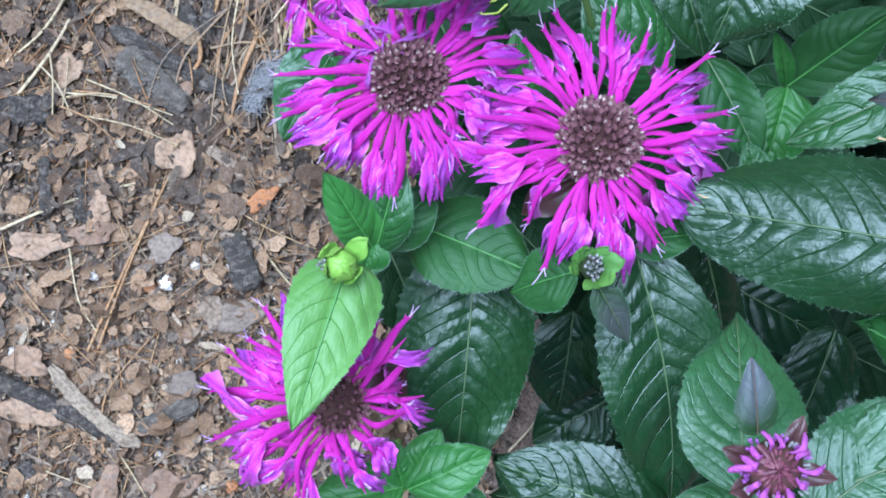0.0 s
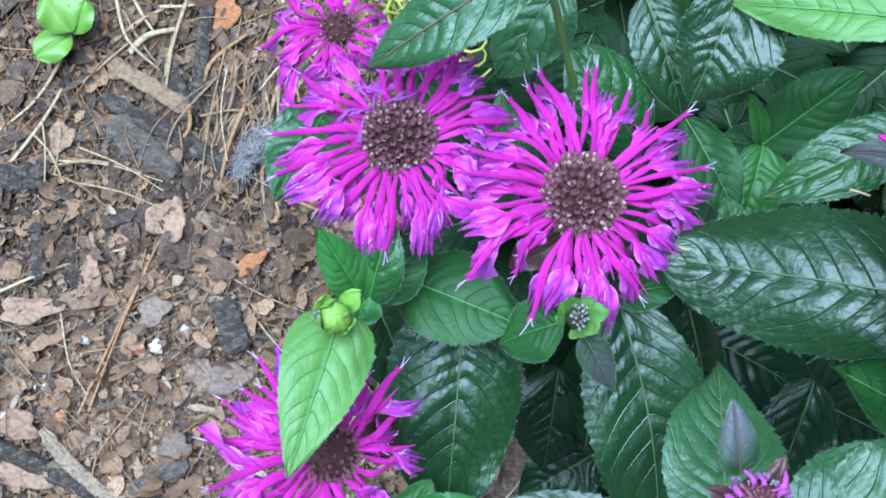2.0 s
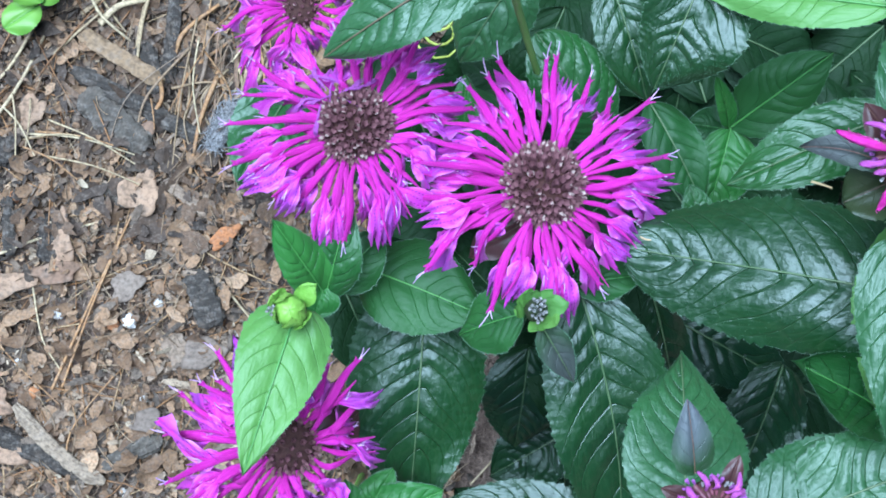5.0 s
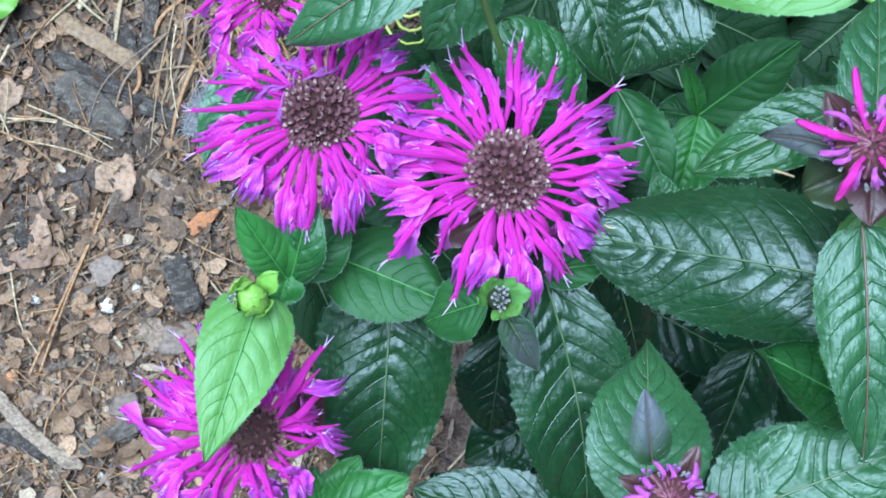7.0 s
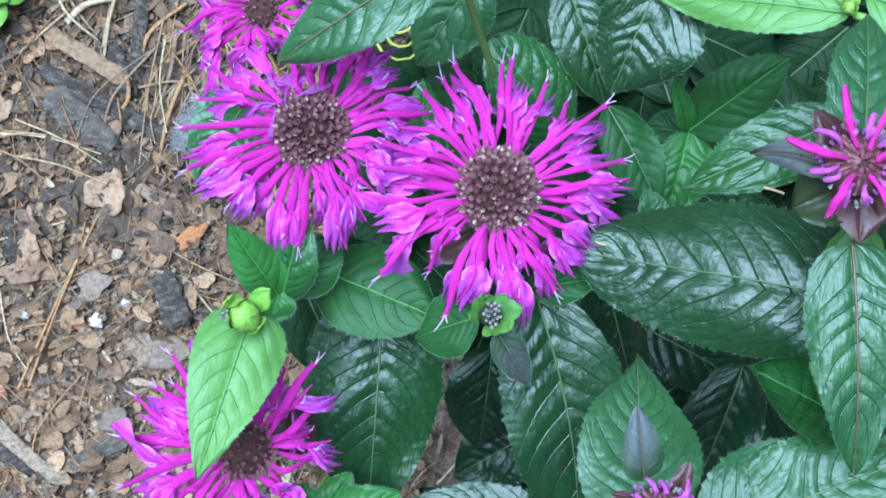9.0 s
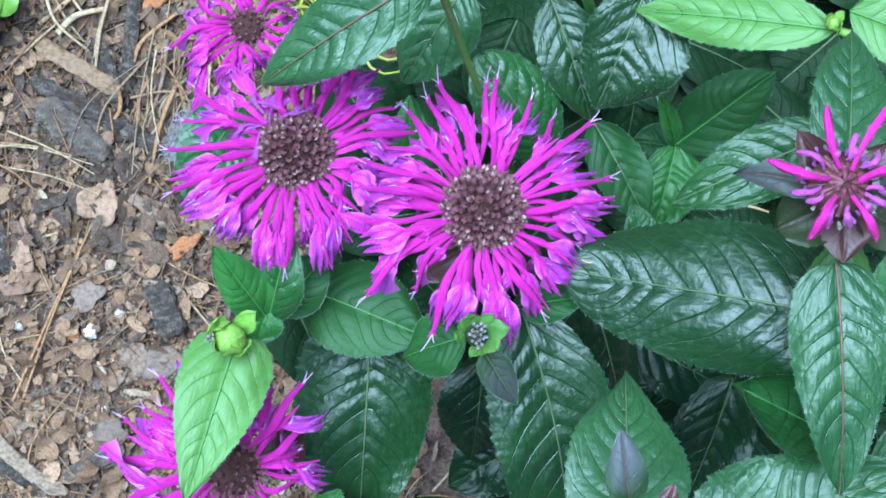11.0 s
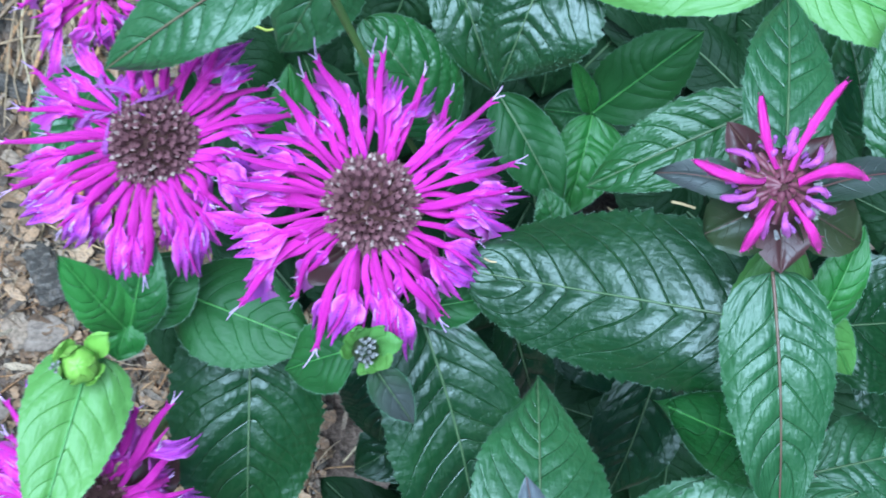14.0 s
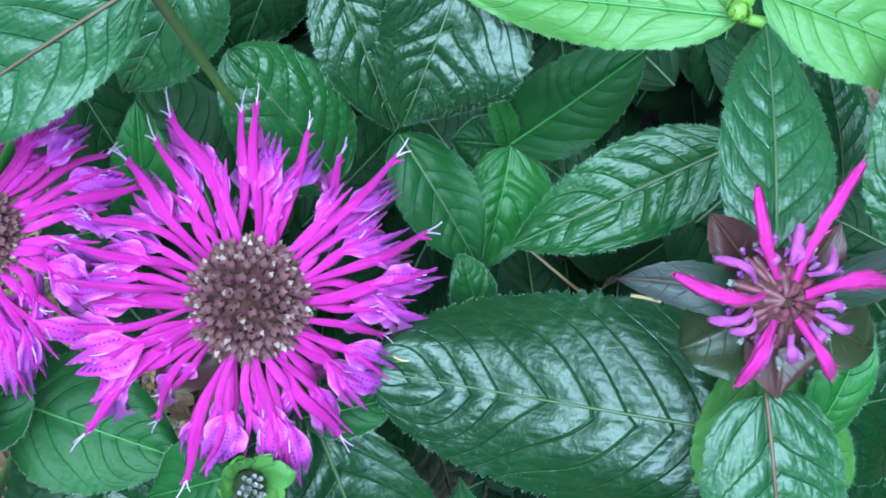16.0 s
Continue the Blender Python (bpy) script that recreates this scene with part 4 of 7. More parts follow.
leaf(stalk_f, (0.0305, -0.1014, 0.2800), (0.0017, -0.1015, 0.2700), 0.0195, LEAF_SOFT, RIB_PALE, roll=14)
leaf(stalk_f, (0.0405, -0.0917, 0.3000), (0.0891, -0.0726, 0.3100), 0.0305, LEAF_SOFT, RIB_PALE, arch=0.05, roll=-14, fold=0.03)
leaf(stalk_f, (0.0748, -0.0653, 0.2950), (0.0440, -0.0499, 0.3050), 0.0200, LEAF_MID, RIB_GREEN, cup=0.35, label="upcurled mid green leaf", wide=0.45, taper=0.7)
leaf(stalk_f, (0.0350, -0.0350, 0.2000), (0.0775, -0.0578, 0.1900), 0.0239, LEAF_DARK, RIB_PALE)
leaf(stalk_f, (0.0724, -0.0509, 0.2000), (0.0592, -0.0924, 0.1800), 0.0278, LEAF_DARK, RIB_PALE)
leaf(stalk_f, (0.0840, -0.0570, 0.1650), (0.1290, -0.0780, 0.1500), 0.0300, LEAF_SHADED, RIB_PALE)

stalk_g = stalk_thing("bee_balm_stalk", -0.0667, -0.0021, "lime green bee balm shoot with a closed bud", group="bee balm stalks")
stem(stalk_g, [(-0.0665, -0.0016, -0.0060), (-0.0743, -0.0206, 0.1600), (-0.0822, -0.0350, 0.2780)], 0.0016, 0.0012, STEM_LIME)
closed_bud(stalk_g, (-0.0834, -0.0357, 0.2970), 0.0055, 21, "closed lime green bud")
leaf(stalk_g, (-0.0815, -0.0339, 0.2880), (-0.0957, -0.0775, 0.2940), 0.0234, LEAF_LIME, RIB_GREEN, wide=0.26, taper=1, arch=0.06, label="hanging lime green leaf", quilt=0.6)
leaf(stalk_g, (-0.0744, -0.0307, 0.2700), (-0.0882, -0.0112, 0.2880), 0.0125, LEAF_FRESH, RIB_GREEN, quilt=0.6)
leaf(stalk_g, (-0.0747, -0.0315, 0.2700), (-0.0681, -0.0079, 0.2820), 0.0145, LEAF_MID, RIB_GREEN, quilt=0.6)
leaf(stalk_g, (-0.0728, -0.0287, 0.2650), (-0.0584, -0.0128, 0.2650), 0.0158, LEAF_MATTE, RIB_GREEN, quilt=0.6)
leaf(stalk_g, (-0.0745, -0.0277, 0.2720), (-0.0779, -0.0369, 0.2700), 0.0109, LEAF_FRESH, RIB_GREEN, quilt=0.6)
stem(stalk_g, [(-0.0736, -0.0287, 0.2680), (-0.0591, -0.0221, 0.2620)], 0.0011, 0.0009, STEM_LIME)
leaf(stalk_g, (-0.0651, -0.0212, 0.2520), (-0.0304, -0.0364, 0.2620), 0.0276, LEAF_MATTE, RIB_GREEN, arch=0.05, roll=-6, quilt=0.6)

stalk_h = stalk_thing("bee_balm_stalk", 0.0398, -0.0154, "green bee balm shoot with a grey seeded bud", group="bee balm stalks")
stem(stalk_h, [(0.0409, -0.0150, -0.0060), (0.0084, -0.0258, 0.1500), (-0.0188, -0.0361, 0.2880)], 0.0016, 0.0012, STEM)
closed_bud(stalk_h, (-0.0197, -0.0361, 0.2940), 0.0060, 23, "opening green bud with grey florets", True)
leaf(stalk_h, (-0.0212, -0.0362, 0.2820), (-0.0380, -0.0417, 0.2680), 0.0173, LEAF_MATTE, RIB_GREEN, wide=0.4, roll=12, quilt=0.6)
leaf(stalk_h, (-0.0179, -0.0400, 0.2900), (-0.0082, -0.0554, 0.2810), 0.0090, BRACT_DUSK, RIB_PALE, quilt=0.4, taper=1.2, wide=0.36, label="dull brownish green bract")
leaf(stalk_h, (-0.0454, -0.0239, 0.2450), (-0.0500, -0.0915, 0.2220), 0.0400, LEAF_SHEEN, RIB_PALE, wide=0.42, taper=0.66, fold=0.04, arch=0.09, skew=-0.05, label="broad glossy deep green leaf")
leaf(stalk_h, (-0.0502, -0.0563, 0.2150), (-0.0699, -0.0666, 0.2150), 0.0172, LEAF_DARK, RIB_PALE)
leaf(stalk_h, (-0.0016, -0.0434, 0.1300), (-0.0053, -0.0807, 0.1100), 0.0309, LEAF_DARK, RIB_PALE)
leaf(stalk_h, (0.0159, -0.0744, 0.1100), (-0.0137, -0.0916, 0.1000), 0.0275, LEAF_DARK, RIB_PALE)
leaf(stalk_h, (0.0115, -0.1072, 0.2450), (-0.0406, -0.0886, 0.2450), 0.0297, LEAF_DARK, RIB_PALE, arch=0.06, wide=0.45, label="rounded deep green leaf")

stalk_i = stalk_thing("bee_balm_stalk", -0.0609, -0.0972, "low lime green bee balm side shoot", group="bee balm stalks")
stem(stalk_i, [(-0.0609, -0.0972, -0.0050), (-0.0659, -0.0972, 0.1200), (-0.0659, -0.0972, 0.2320)], 0.0014, 0.001, STEM_LIME)
leaf(stalk_i, (-0.0659, -0.0964, 0.2350), (-0.0939, -0.1019, 0.2350), 0.0189, LEAF_FRESH, RIB_GREEN, roll=10, quilt=0.6)
leaf(stalk_i, (-0.0650, -0.0971, 0.2370), (-0.0410, -0.0859, 0.2420), 0.0171, LEAF_FRESH, RIB_GREEN, quilt=0.6)
leaf(stalk_i, (-0.0655, -0.0963, 0.2360), (-0.0554, -0.0795, 0.2400), 0.0122, LEAF_FRESH, RIB_GREEN, quilt=0.6)
leaf(stalk_i, (-0.0660, -0.0963, 0.2360), (-0.0697, -0.0824, 0.2400), 0.0098, LEAF_FRESH, RIB_GREEN, quilt=0.6)
leaf(stalk_i, (-0.0645, -0.0991, 0.2320), (-0.0380, -0.1076, 0.2300), 0.0199, LEAF_MID, RIB_PALE)

stalk_j = stalk_thing("bee_balm_stalk", 0.2663, 0.0138, "lime green bee balm shoot above darker leaves", group="bee balm stalks")
stem(stalk_j, [(0.2694, 0.0137, -0.0060), (0.1540, 0.0308, 0.2000), (0.0968, 0.0363, 0.2950), (0.0763, 0.0412, 0.3040)], 0.0018, 0.0011, STEM_LIME)
closed_bud(stalk_j, (0.0735, 0.0424, 0.3080), 0.0024, 25, "small lime leaf bud")
leaf(stalk_j, (0.0748, 0.0415, 0.3050), (0.0264, 0.0512, 0.2850), 0.0163, LEAF_LIME, RIB_GREEN, arch=0.04, wide=0.42, fold=0.06, label="long lime green toothed leaf", quilt=0.6)
leaf(stalk_j, (0.0781, 0.0458, 0.3080), (0.1158, 0.0274, 0.3120), 0.0196, LEAF_LIME, RIB_GREEN, arch=0.05, quilt=0.6)
leaf(stalk_j, (0.1046, -0.0070, 0.3150), (0.0980, 0.0348, 0.3220), 0.0233, LEAF_MID, RIB_PALE, arch=0.06)
leaf(stalk_j, (0.1104, 0.0090, 0.2700), (0.1064, 0.0376, 0.2700), 0.0158, LEAF_MID, RIB_PALE)

stalk_k = stalk_thing("bee_balm_stalk", 0.1080, 0.0039, "young bee balm shoot with paired fresh leaves", group="bee balm stalks")
stem(stalk_k, [(0.1094, 0.0036, -0.0060), (0.0772, 0.0122, 0.1200), (0.0473, 0.0199, 0.2360)], 0.0014, 0.001, STEM)
leaf(stalk_k, (0.0474, 0.0206, 0.2380), (0.0720, 0.0385, 0.2620), 0.0198, LEAF_MATTE, RIB_GREEN, arch=0.04, quilt=0.6)
leaf(stalk_k, (0.0469, 0.0205, 0.2380), (0.0391, 0.0329, 0.2550), 0.0063, LEAF_FRESH, RIB_GREEN, quilt=0.6)
leaf(stalk_k, (0.0471, 0.0199, 0.2390), (0.0395, -0.0064, 0.2350), 0.0185, LEAF_FRESH, RIB_GREEN, quilt=1.1, skew=0.2, wide=0.36)
leaf(stalk_k, (0.0471, 0.0202, 0.2360), (0.0346, 0.0222, 0.2350), 0.0125, LEAF_MATTE, RIB_GREEN, quilt=0.6)
leaf(stalk_k, (0.0191, 0.0248, 0.2570), (0.0349, -0.0048, 0.2520), 0.0165, LEAF_MATTE, RIB_PALE)
leaf(stalk_k, (0.0320, -0.0140, 0.2620), (0.0280, -0.0000, 0.2660), 0.0096, LEAF_MID, RIB_PALE)

stalk_l = stalk_thing("bee_balm_stalk", 0.0278, 0.0441, "tall bee balm stalk with hairy dark leaves", group="bee balm stalks")
stem(stalk_l, [(0.0278, 0.0441, -0.0050), (0.0238, 0.0501, 0.1500), (0.0201, 0.0549, 0.2500), (0.0091, 0.0607, 0.2900), (0.0013, 0.0708, 0.3200)], 0.0018, 0.0014, STEM)
leaf(stalk_l, (0.0307, 0.0593, 0.2850), (0.0175, 0.0263, 0.2700), 0.0290, LEAF_SHEEN, RIB_PALE, roll=4, arch=0.11, wide=0.45, fuzz=1100, skew=0.22)
leaf(stalk_l, (0.0063, 0.0597, 0.2650), (0.0187, 0.0255, 0.2550), 0.0186, LEAF_SHEEN, RIB_PALE, roll=4, arch=0.1)
leaf(stalk_l, (0.0069, 0.0159, 0.2500), (-0.0144, 0.0442, 0.2620), 0.0245, LEAF_MID, RIB_PALE, wide=0.48, taper=0.6)

stalk_m = stalk_thing("bee_balm_stalk", -0.0361, 0.0623, "bee balm stalk with a large overhanging leaf", group="bee balm stalks")
stem(stalk_m, [(0.0027, 0.0119, 0.2100), (-0.0144, 0.0334, 0.2620), (-0.0311, 0.0528, 0.3250), (-0.0329, 0.0560, 0.3400)], 0.0008, 0.0014, STEM_MID, "arching green stem")
leaf(stalk_m, (-0.0313, 0.0517, 0.3250), (-0.0745, 0.0290, 0.3000), 0.0208, LEAF_SOFT, RIB_RED, roll=2, arch=0.06, fold=0.04, label="large green leaf with reddish midrib")
leaf(stalk_m, (-0.0178, 0.0626, 0.2700), (-0.0354, 0.0375, 0.2520), 0.0230, LEAF_SOFT, RIB_PALE)
leaf(stalk_m, (-0.0333, 0.0062, 0.2300), (-0.0331, 0.0358, 0.2420), 0.0137, LEAF_FRESH, RIB_GREEN, quilt=0.6)
leaf(stalk_m, (0.0140, 0.0830, 0.1300), (-0.0000, 0.0510, 0.1100), 0.0270, LEAF_SHADED, RIB_PALE)

sprig = stalk_thing("weed_seedling", -0.1953, 0.1169, "small light green seedling in the mulch")
stem(sprig, [(-0.1953, 0.1169, -0.0030), (-0.1983, 0.1209, 0.0200), (-0.1994, 0.1191, 0.0300)], 0.0007, 0.0005, STEM_LIME)
leaf(sprig, (-0.1997, 0.1091, 0.0200), (-0.2149, 0.0988, 0.0200), 0.0153, LEAF_WEED, RIB_GREEN, quilt=0, wide=0.5, taper=0.55, hairs=0)
leaf(sprig, (-0.1976, 0.1091, 0.0250), (-0.2080, 0.1253, 0.0300), 0.0208, LEAF_WEED, RIB_GREEN, quilt=0, wide=0.5, taper=0.55, hairs=0)
leaf(sprig, (-0.1986, 0.1091, 0.0220), (-0.1922, 0.1217, 0.0300), 0.0147, LEAF_WEED, RIB_GREEN, quilt=0, wide=0.5, taper=0.55, hairs=0)
# Filler leaves in the shaded green, closing and darkening the gaps under the canopy.
leaf(stalk_b, (0.0770, 0.0806, 0.1076), (0.1245, 0.0625, 0.0896), 0.0312, LEAF_SHADED, RIB_PALE, hairs=0, nu=36)
leaf(stalk_k, (0.1273, 0.1098, 0.0496), (0.0872, 0.1177, 0.0316), 0.0274, LEAF_SHADED, RIB_PALE, hairs=0, nu=36)
leaf(stalk_l, (0.0935, -0.1482, 0.0584), (0.0835, -0.0948, 0.0404), 0.0297, LEAF_SHADED, RIB_PALE, hairs=0, nu=36)
leaf(stalk_e, (-0.0008, 0.0992, 0.0518), (-0.0294, 0.0733, 0.0338), 0.0220, LEAF_SHADED, RIB_PALE, hairs=0, nu=36)
leaf(stalk_f, (0.1363, -0.0665, 0.0583), (0.1894, -0.0725, 0.0403), 0.0249, LEAF_SHADED, RIB_PALE, hairs=0, nu=36)
leaf(stalk_h, (0.1777, -0.0084, 0.0976), (0.1931, 0.0442, 0.0796), 0.0289, LEAF_SHADED, RIB_PALE, hairs=0, nu=36)
leaf(stalk_b, (0.1993, 0.0968, 0.0654), (0.1740, 0.1269, 0.0474), 0.0235, LEAF_SHADED, RIB_PALE, hairs=0, nu=36)
leaf(stalk_k, (0.0316, 0.0710, 0.0809), (0.0133, 0.1128, 0.0629), 0.0290, LEAF_SHADED, RIB_PALE, hairs=0, nu=36)
leaf(stalk_l, (0.1274, 0.1200, 0.0415), (0.1375, 0.0778, 0.0235), 0.0278, LEAF_SHADED, RIB_PALE, hairs=0, nu=36)
leaf(stalk_e, (0.1590, -0.0611, 0.1042), (0.2085, -0.0847, 0.0862), 0.0254, LEAF_SHADED, RIB_PALE, hairs=0, nu=36)
leaf(stalk_f, (0.0139, -0.0019, 0.1059), (0.0535, 0.0300, 0.0879), 0.0300, LEAF_SHADED, RIB_PALE, hairs=0, nu=36)
leaf(stalk_h, (0.1419, -0.1269, 0.1204), (0.1779, -0.1037, 0.1024), 0.0281, LEAF_SHADED, RIB_PALE, hairs=0, nu=36)
leaf(stalk_b, (0.1948, -0.0290, 0.1186), (0.1542, -0.0408, 0.1006), 0.0252, LEAF_SHADED, RIB_PALE, hairs=0, nu=36)
leaf(stalk_k, (0.0907, 0.1308, 0.0537), (0.1439, 0.1475, 0.0357), 0.0273, LEAF_SHADED, RIB_PALE, hairs=0, nu=36)
leaf(stalk_l, (0.0361, -0.0421, 0.0905), (0.0568, -0.0821, 0.0725), 0.0262, LEAF_SHADED, RIB_PALE, hairs=0, nu=36)
leaf(stalk_e, (0.0716, 0.1245, 0.0511), (0.0652, 0.0699, 0.0331), 0.0283, LEAF_SHADED, RIB_PALE, hairs=0, nu=36)
leaf(stalk_f, (0.1263, -0.1181, 0.0769), (0.1577, -0.0754, 0.0589), 0.0249, LEAF_SHADED, RIB_PALE, hairs=0, nu=36)
leaf(stalk_h, (0.0360, 0.1433, 0.1124), (0.0806, 0.1364, 0.0944), 0.0269, LEAF_SHADED, RIB_PALE, hairs=0, nu=36)
leaf(stalk_b, (0.1434, -0.0091, 0.0647), (0.1114, 0.0130, 0.0467), 0.0258, LEAF_SHADED, RIB_PALE, hairs=0, nu=36)
leaf(stalk_k, (0.2135, 0.1292, 0.0933), (0.1707, 0.1295, 0.0753), 0.0229, LEAF_SHADED, RIB_PALE, hairs=0, nu=36)
leaf(stalk_l, (0.0297, 0.0624, 0.1137), (-0.0035, 0.1020, 0.0957), 0.0297, LEAF_SHADED, RIB_PALE, hairs=0, nu=36)
leaf(stalk_e, (0.1350, 0.0320, 0.1046), (0.1023, 0.0699, 0.0866), 0.0248, LEAF_SHADED, RIB_PALE, hairs=0, nu=36)
leaf(stalk_f, (0.0739, 0.0526, 0.0987), (0.0590, 0.1054, 0.0807), 0.0285, LEAF_SHADED, RIB_PALE, hairs=0, nu=36)
leaf(stalk_h, (0.0903, -0.1466, 0.0865), (0.0901, -0.0972, 0.0685), 0.0266, LEAF_SHADED, RIB_PALE, hairs=0, nu=36)
leaf(stalk_b, (0.1632, 0.0266, 0.1078), (0.1351, 0.0665, 0.0898), 0.0294, LEAF_SHADED, RIB_PALE, hairs=0, nu=36)
leaf(stalk_k, (0.1351, -0.0140, 0.1116), (0.1690, -0.0504, 0.0936), 0.0318, LEAF_SHADED, RIB_PALE, hairs=0, nu=36)
leaf(stalk_l, (0.1709, -0.0105, 0.0850), (0.1974, 0.0351, 0.0670), 0.0314, LEAF_SHADED, RIB_PALE, hairs=0, nu=36)
leaf(stalk_e, (0.0668, 0.0778, 0.1012), (0.0618, 0.0387, 0.0832), 0.0298, LEAF_SHADED, RIB_PALE, hairs=0, nu=36)
leaf(stalk_f, (0.1086, 0.0694, 0.0758), (0.0718, 0.0333, 0.0578), 0.0284, LEAF_SHADED, RIB_PALE, hairs=0, nu=36)
leaf(stalk_h, (0.1479, -0.1266, 0.0536), (0.1023, -0.1088, 0.0356), 0.0242, LEAF_SHADED, RIB_PALE, hairs=0, nu=36)
leaf(stalk_b, (0.1364, 0.0386, 0.0436), (0.0966, 0.0458, 0.0256), 0.0225, LEAF_SHADED, RIB_PALE, hairs=0, nu=36)
leaf(stalk_k, (0.0109, -0.1320, 0.0796), (-0.0243, -0.0991, 0.0616), 0.0279, LEAF_SHADED, RIB_PALE, hairs=0, nu=36)
leaf(stalk_l, (0.0217, 0.1027, 0.0401), (-0.0127, 0.1260, 0.0221), 0.0261, LEAF_SHADED, RIB_PALE, hairs=0, nu=36)
leaf(stalk_e, (0.0560, -0.0282, 0.0894), (0.1066, -0.0419, 0.0714), 0.0262, LEAF_SHADED, RIB_PALE, hairs=0, nu=36)
leaf(stalk_f, (0.1332, 0.0266, 0.0714), (0.1633, 0.0639, 0.0534), 0.0276, LEAF_SHADED, RIB_PALE, hairs=0, nu=36)
leaf(stalk_h, (0.2003, 0.1098, 0.0917), (0.1683, 0.1532, 0.0737), 0.0220, LEAF_SHADED, RIB_PALE, hairs=0, nu=36)
leaf(stalk_b, (-0.0434, 0.0062, 0.0923), (-0.0126, 0.0437, 0.0743), 0.0309, LEAF_SHADED, RIB_PALE, hairs=0, nu=36)
leaf(stalk_k, (0.0461, -0.0374, 0.0592), (0.0318, 0.0162, 0.0412), 0.0258, LEAF_SHADED, RIB_PALE, hairs=0, nu=36)
leaf(stalk_l, (0.1870, 0.0894, 0.0906), (0.1836, 0.1449, 0.0726), 0.0270, LEAF_SHADED, RIB_PALE, hairs=0, nu=36)
leaf(stalk_e, (0.0697, -0.0415, 0.1237), (0.0280, -0.0393, 0.1057), 0.0268, LEAF_SHADED, RIB_PALE, hairs=0, nu=36)
leaf(stalk_f, (-0.0050, 0.0802, 0.1103), (0.0415, 0.0841, 0.0923), 0.0247, LEAF_SHADED, RIB_PALE, hairs=0, nu=36)
leaf(stalk_h, (0.1810, 0.0628, 0.0609), (0.1767, 0.1016, 0.0429), 0.0319, LEAF_SHADED, RIB_PALE, hairs=0, nu=36)
leaf(stalk_b, (0.0331, 0.0551, 0.0803), (0.0035, 0.0172, 0.0623), 0.0294, LEAF_SHADED, RIB_PALE, hairs=0, nu=36)
leaf(stalk_k, (0.1006, -0.0317, 0.0652), (0.0561, -0.0401, 0.0472), 0.0256, LEAF_SHADED, RIB_PALE, hairs=0, nu=36)
leaf(stalk_l, (0.1316, 0.0090, 0.0431), (0.1309, 0.0541, 0.0251), 0.0312, LEAF_SHADED, RIB_PALE, hairs=0, nu=36)
leaf(stalk_e, (0.1631, 0.0415, 0.0412), (0.1709, -0.0024, 0.0232), 0.0278, LEAF_SHADED, RIB_PALE, hairs=0, nu=36)
leaf(stalk_f, (0.1035, 0.0541, 0.0810), (0.1406, 0.0310, 0.0630), 0.0259, LEAF_SHADED, RIB_PALE, hairs=0, nu=36)
leaf(stalk_h, (0.1490, -0.0566, 0.0652), (0.1669, -0.0893, 0.0472), 0.0304, LEAF_SHADED, RIB_PALE, hairs=0, nu=36)
leaf(stalk_b, (0.1135, 0.0163, 0.0643), (0.1238, -0.0369, 0.0463), 0.0234, LEAF_SHADED, RIB_PALE, hairs=0, nu=36)
leaf(stalk_k, (0.0741, 0.0034, 0.0823), (0.0551, 0.0376, 0.0643), 0.0279, LEAF_SHADED, RIB_PALE, hairs=0, nu=36)
leaf(stalk_l, (0.1370, -0.0834, 0.0596), (0.1589, -0.1304, 0.0416), 0.0286, LEAF_SHADED, RIB_PALE, hairs=0, nu=36)
leaf(stalk_e, (0.1836, 0.0778, 0.0442), (0.2056, 0.0439, 0.0262), 0.0285, LEAF_SHADED, RIB_PALE, hairs=0, nu=36)
leaf(stalk_f, (0.1902, 0.0376, 0.0514), (0.1759, 0.0900, 0.0334), 0.0235, LEAF_SHADED, RIB_PALE, hairs=0, nu=36)
leaf(stalk_h, (0.1109, -0.0025, 0.0537), (0.0844, -0.0281, 0.0357), 0.0231, LEAF_SHADED, RIB_PALE, hairs=0, nu=36)
leaf(stalk_b, (0.0625, -0.0944, 0.0449), (0.0171, -0.1175, 0.0269), 0.0308, LEAF_SHADED, RIB_PALE, hairs=0, nu=36)
leaf(stalk_k, (0.1081, -0.0085, 0.1198), (0.0820, 0.0179, 0.1018), 0.0290, LEAF_SHADED, RIB_PALE, hairs=0, nu=36)
leaf(stalk_l, (-0.0371, 0.0549, 0.0830), (0.0027, 0.0297, 0.0650), 0.0282, LEAF_SHADED, RIB_PALE, hairs=0, nu=36)
leaf(stalk_e, (0.0108, 0.0444, 0.0616), (0.0108, -0.0020, 0.0436), 0.0233, LEAF_SHADED, RIB_PALE, hairs=0, nu=36)
leaf(stalk_f, (-0.0072, -0.0493, 0.1026), (0.0144, -0.0039, 0.0846), 0.0286, LEAF_SHADED, RIB_PALE, hairs=0, nu=36)
leaf(stalk_h, (0.1590, 0.0199, 0.0675), (0.1695, -0.0152, 0.0495), 0.0293, LEAF_SHADED, RIB_PALE, hairs=0, nu=36)
leaf(stalk_b, (0.0910, -0.0616, 0.0499), (0.1396, -0.0702, 0.0319), 0.0302, LEAF_SHADED, RIB_PALE, hairs=0, nu=36)
leaf(stalk_k, (0.0164, -0.0545, 0.0922), (-0.0089, -0.0189, 0.0742), 0.0234, LEAF_SHADED, RIB_PALE, hairs=0, nu=36)
leaf(stalk_l, (0.1770, 0.0359, 0.1084), (0.1286, 0.0575, 0.0904), 0.0272, LEAF_SHADED, RIB_PALE, hairs=0, nu=36)
leaf(stalk_e, (0.1082, 0.0153, 0.1029), (0.0781, 0.0385, 0.0849), 0.0223, LEAF_SHADED, RIB_PALE, hairs=0, nu=36)
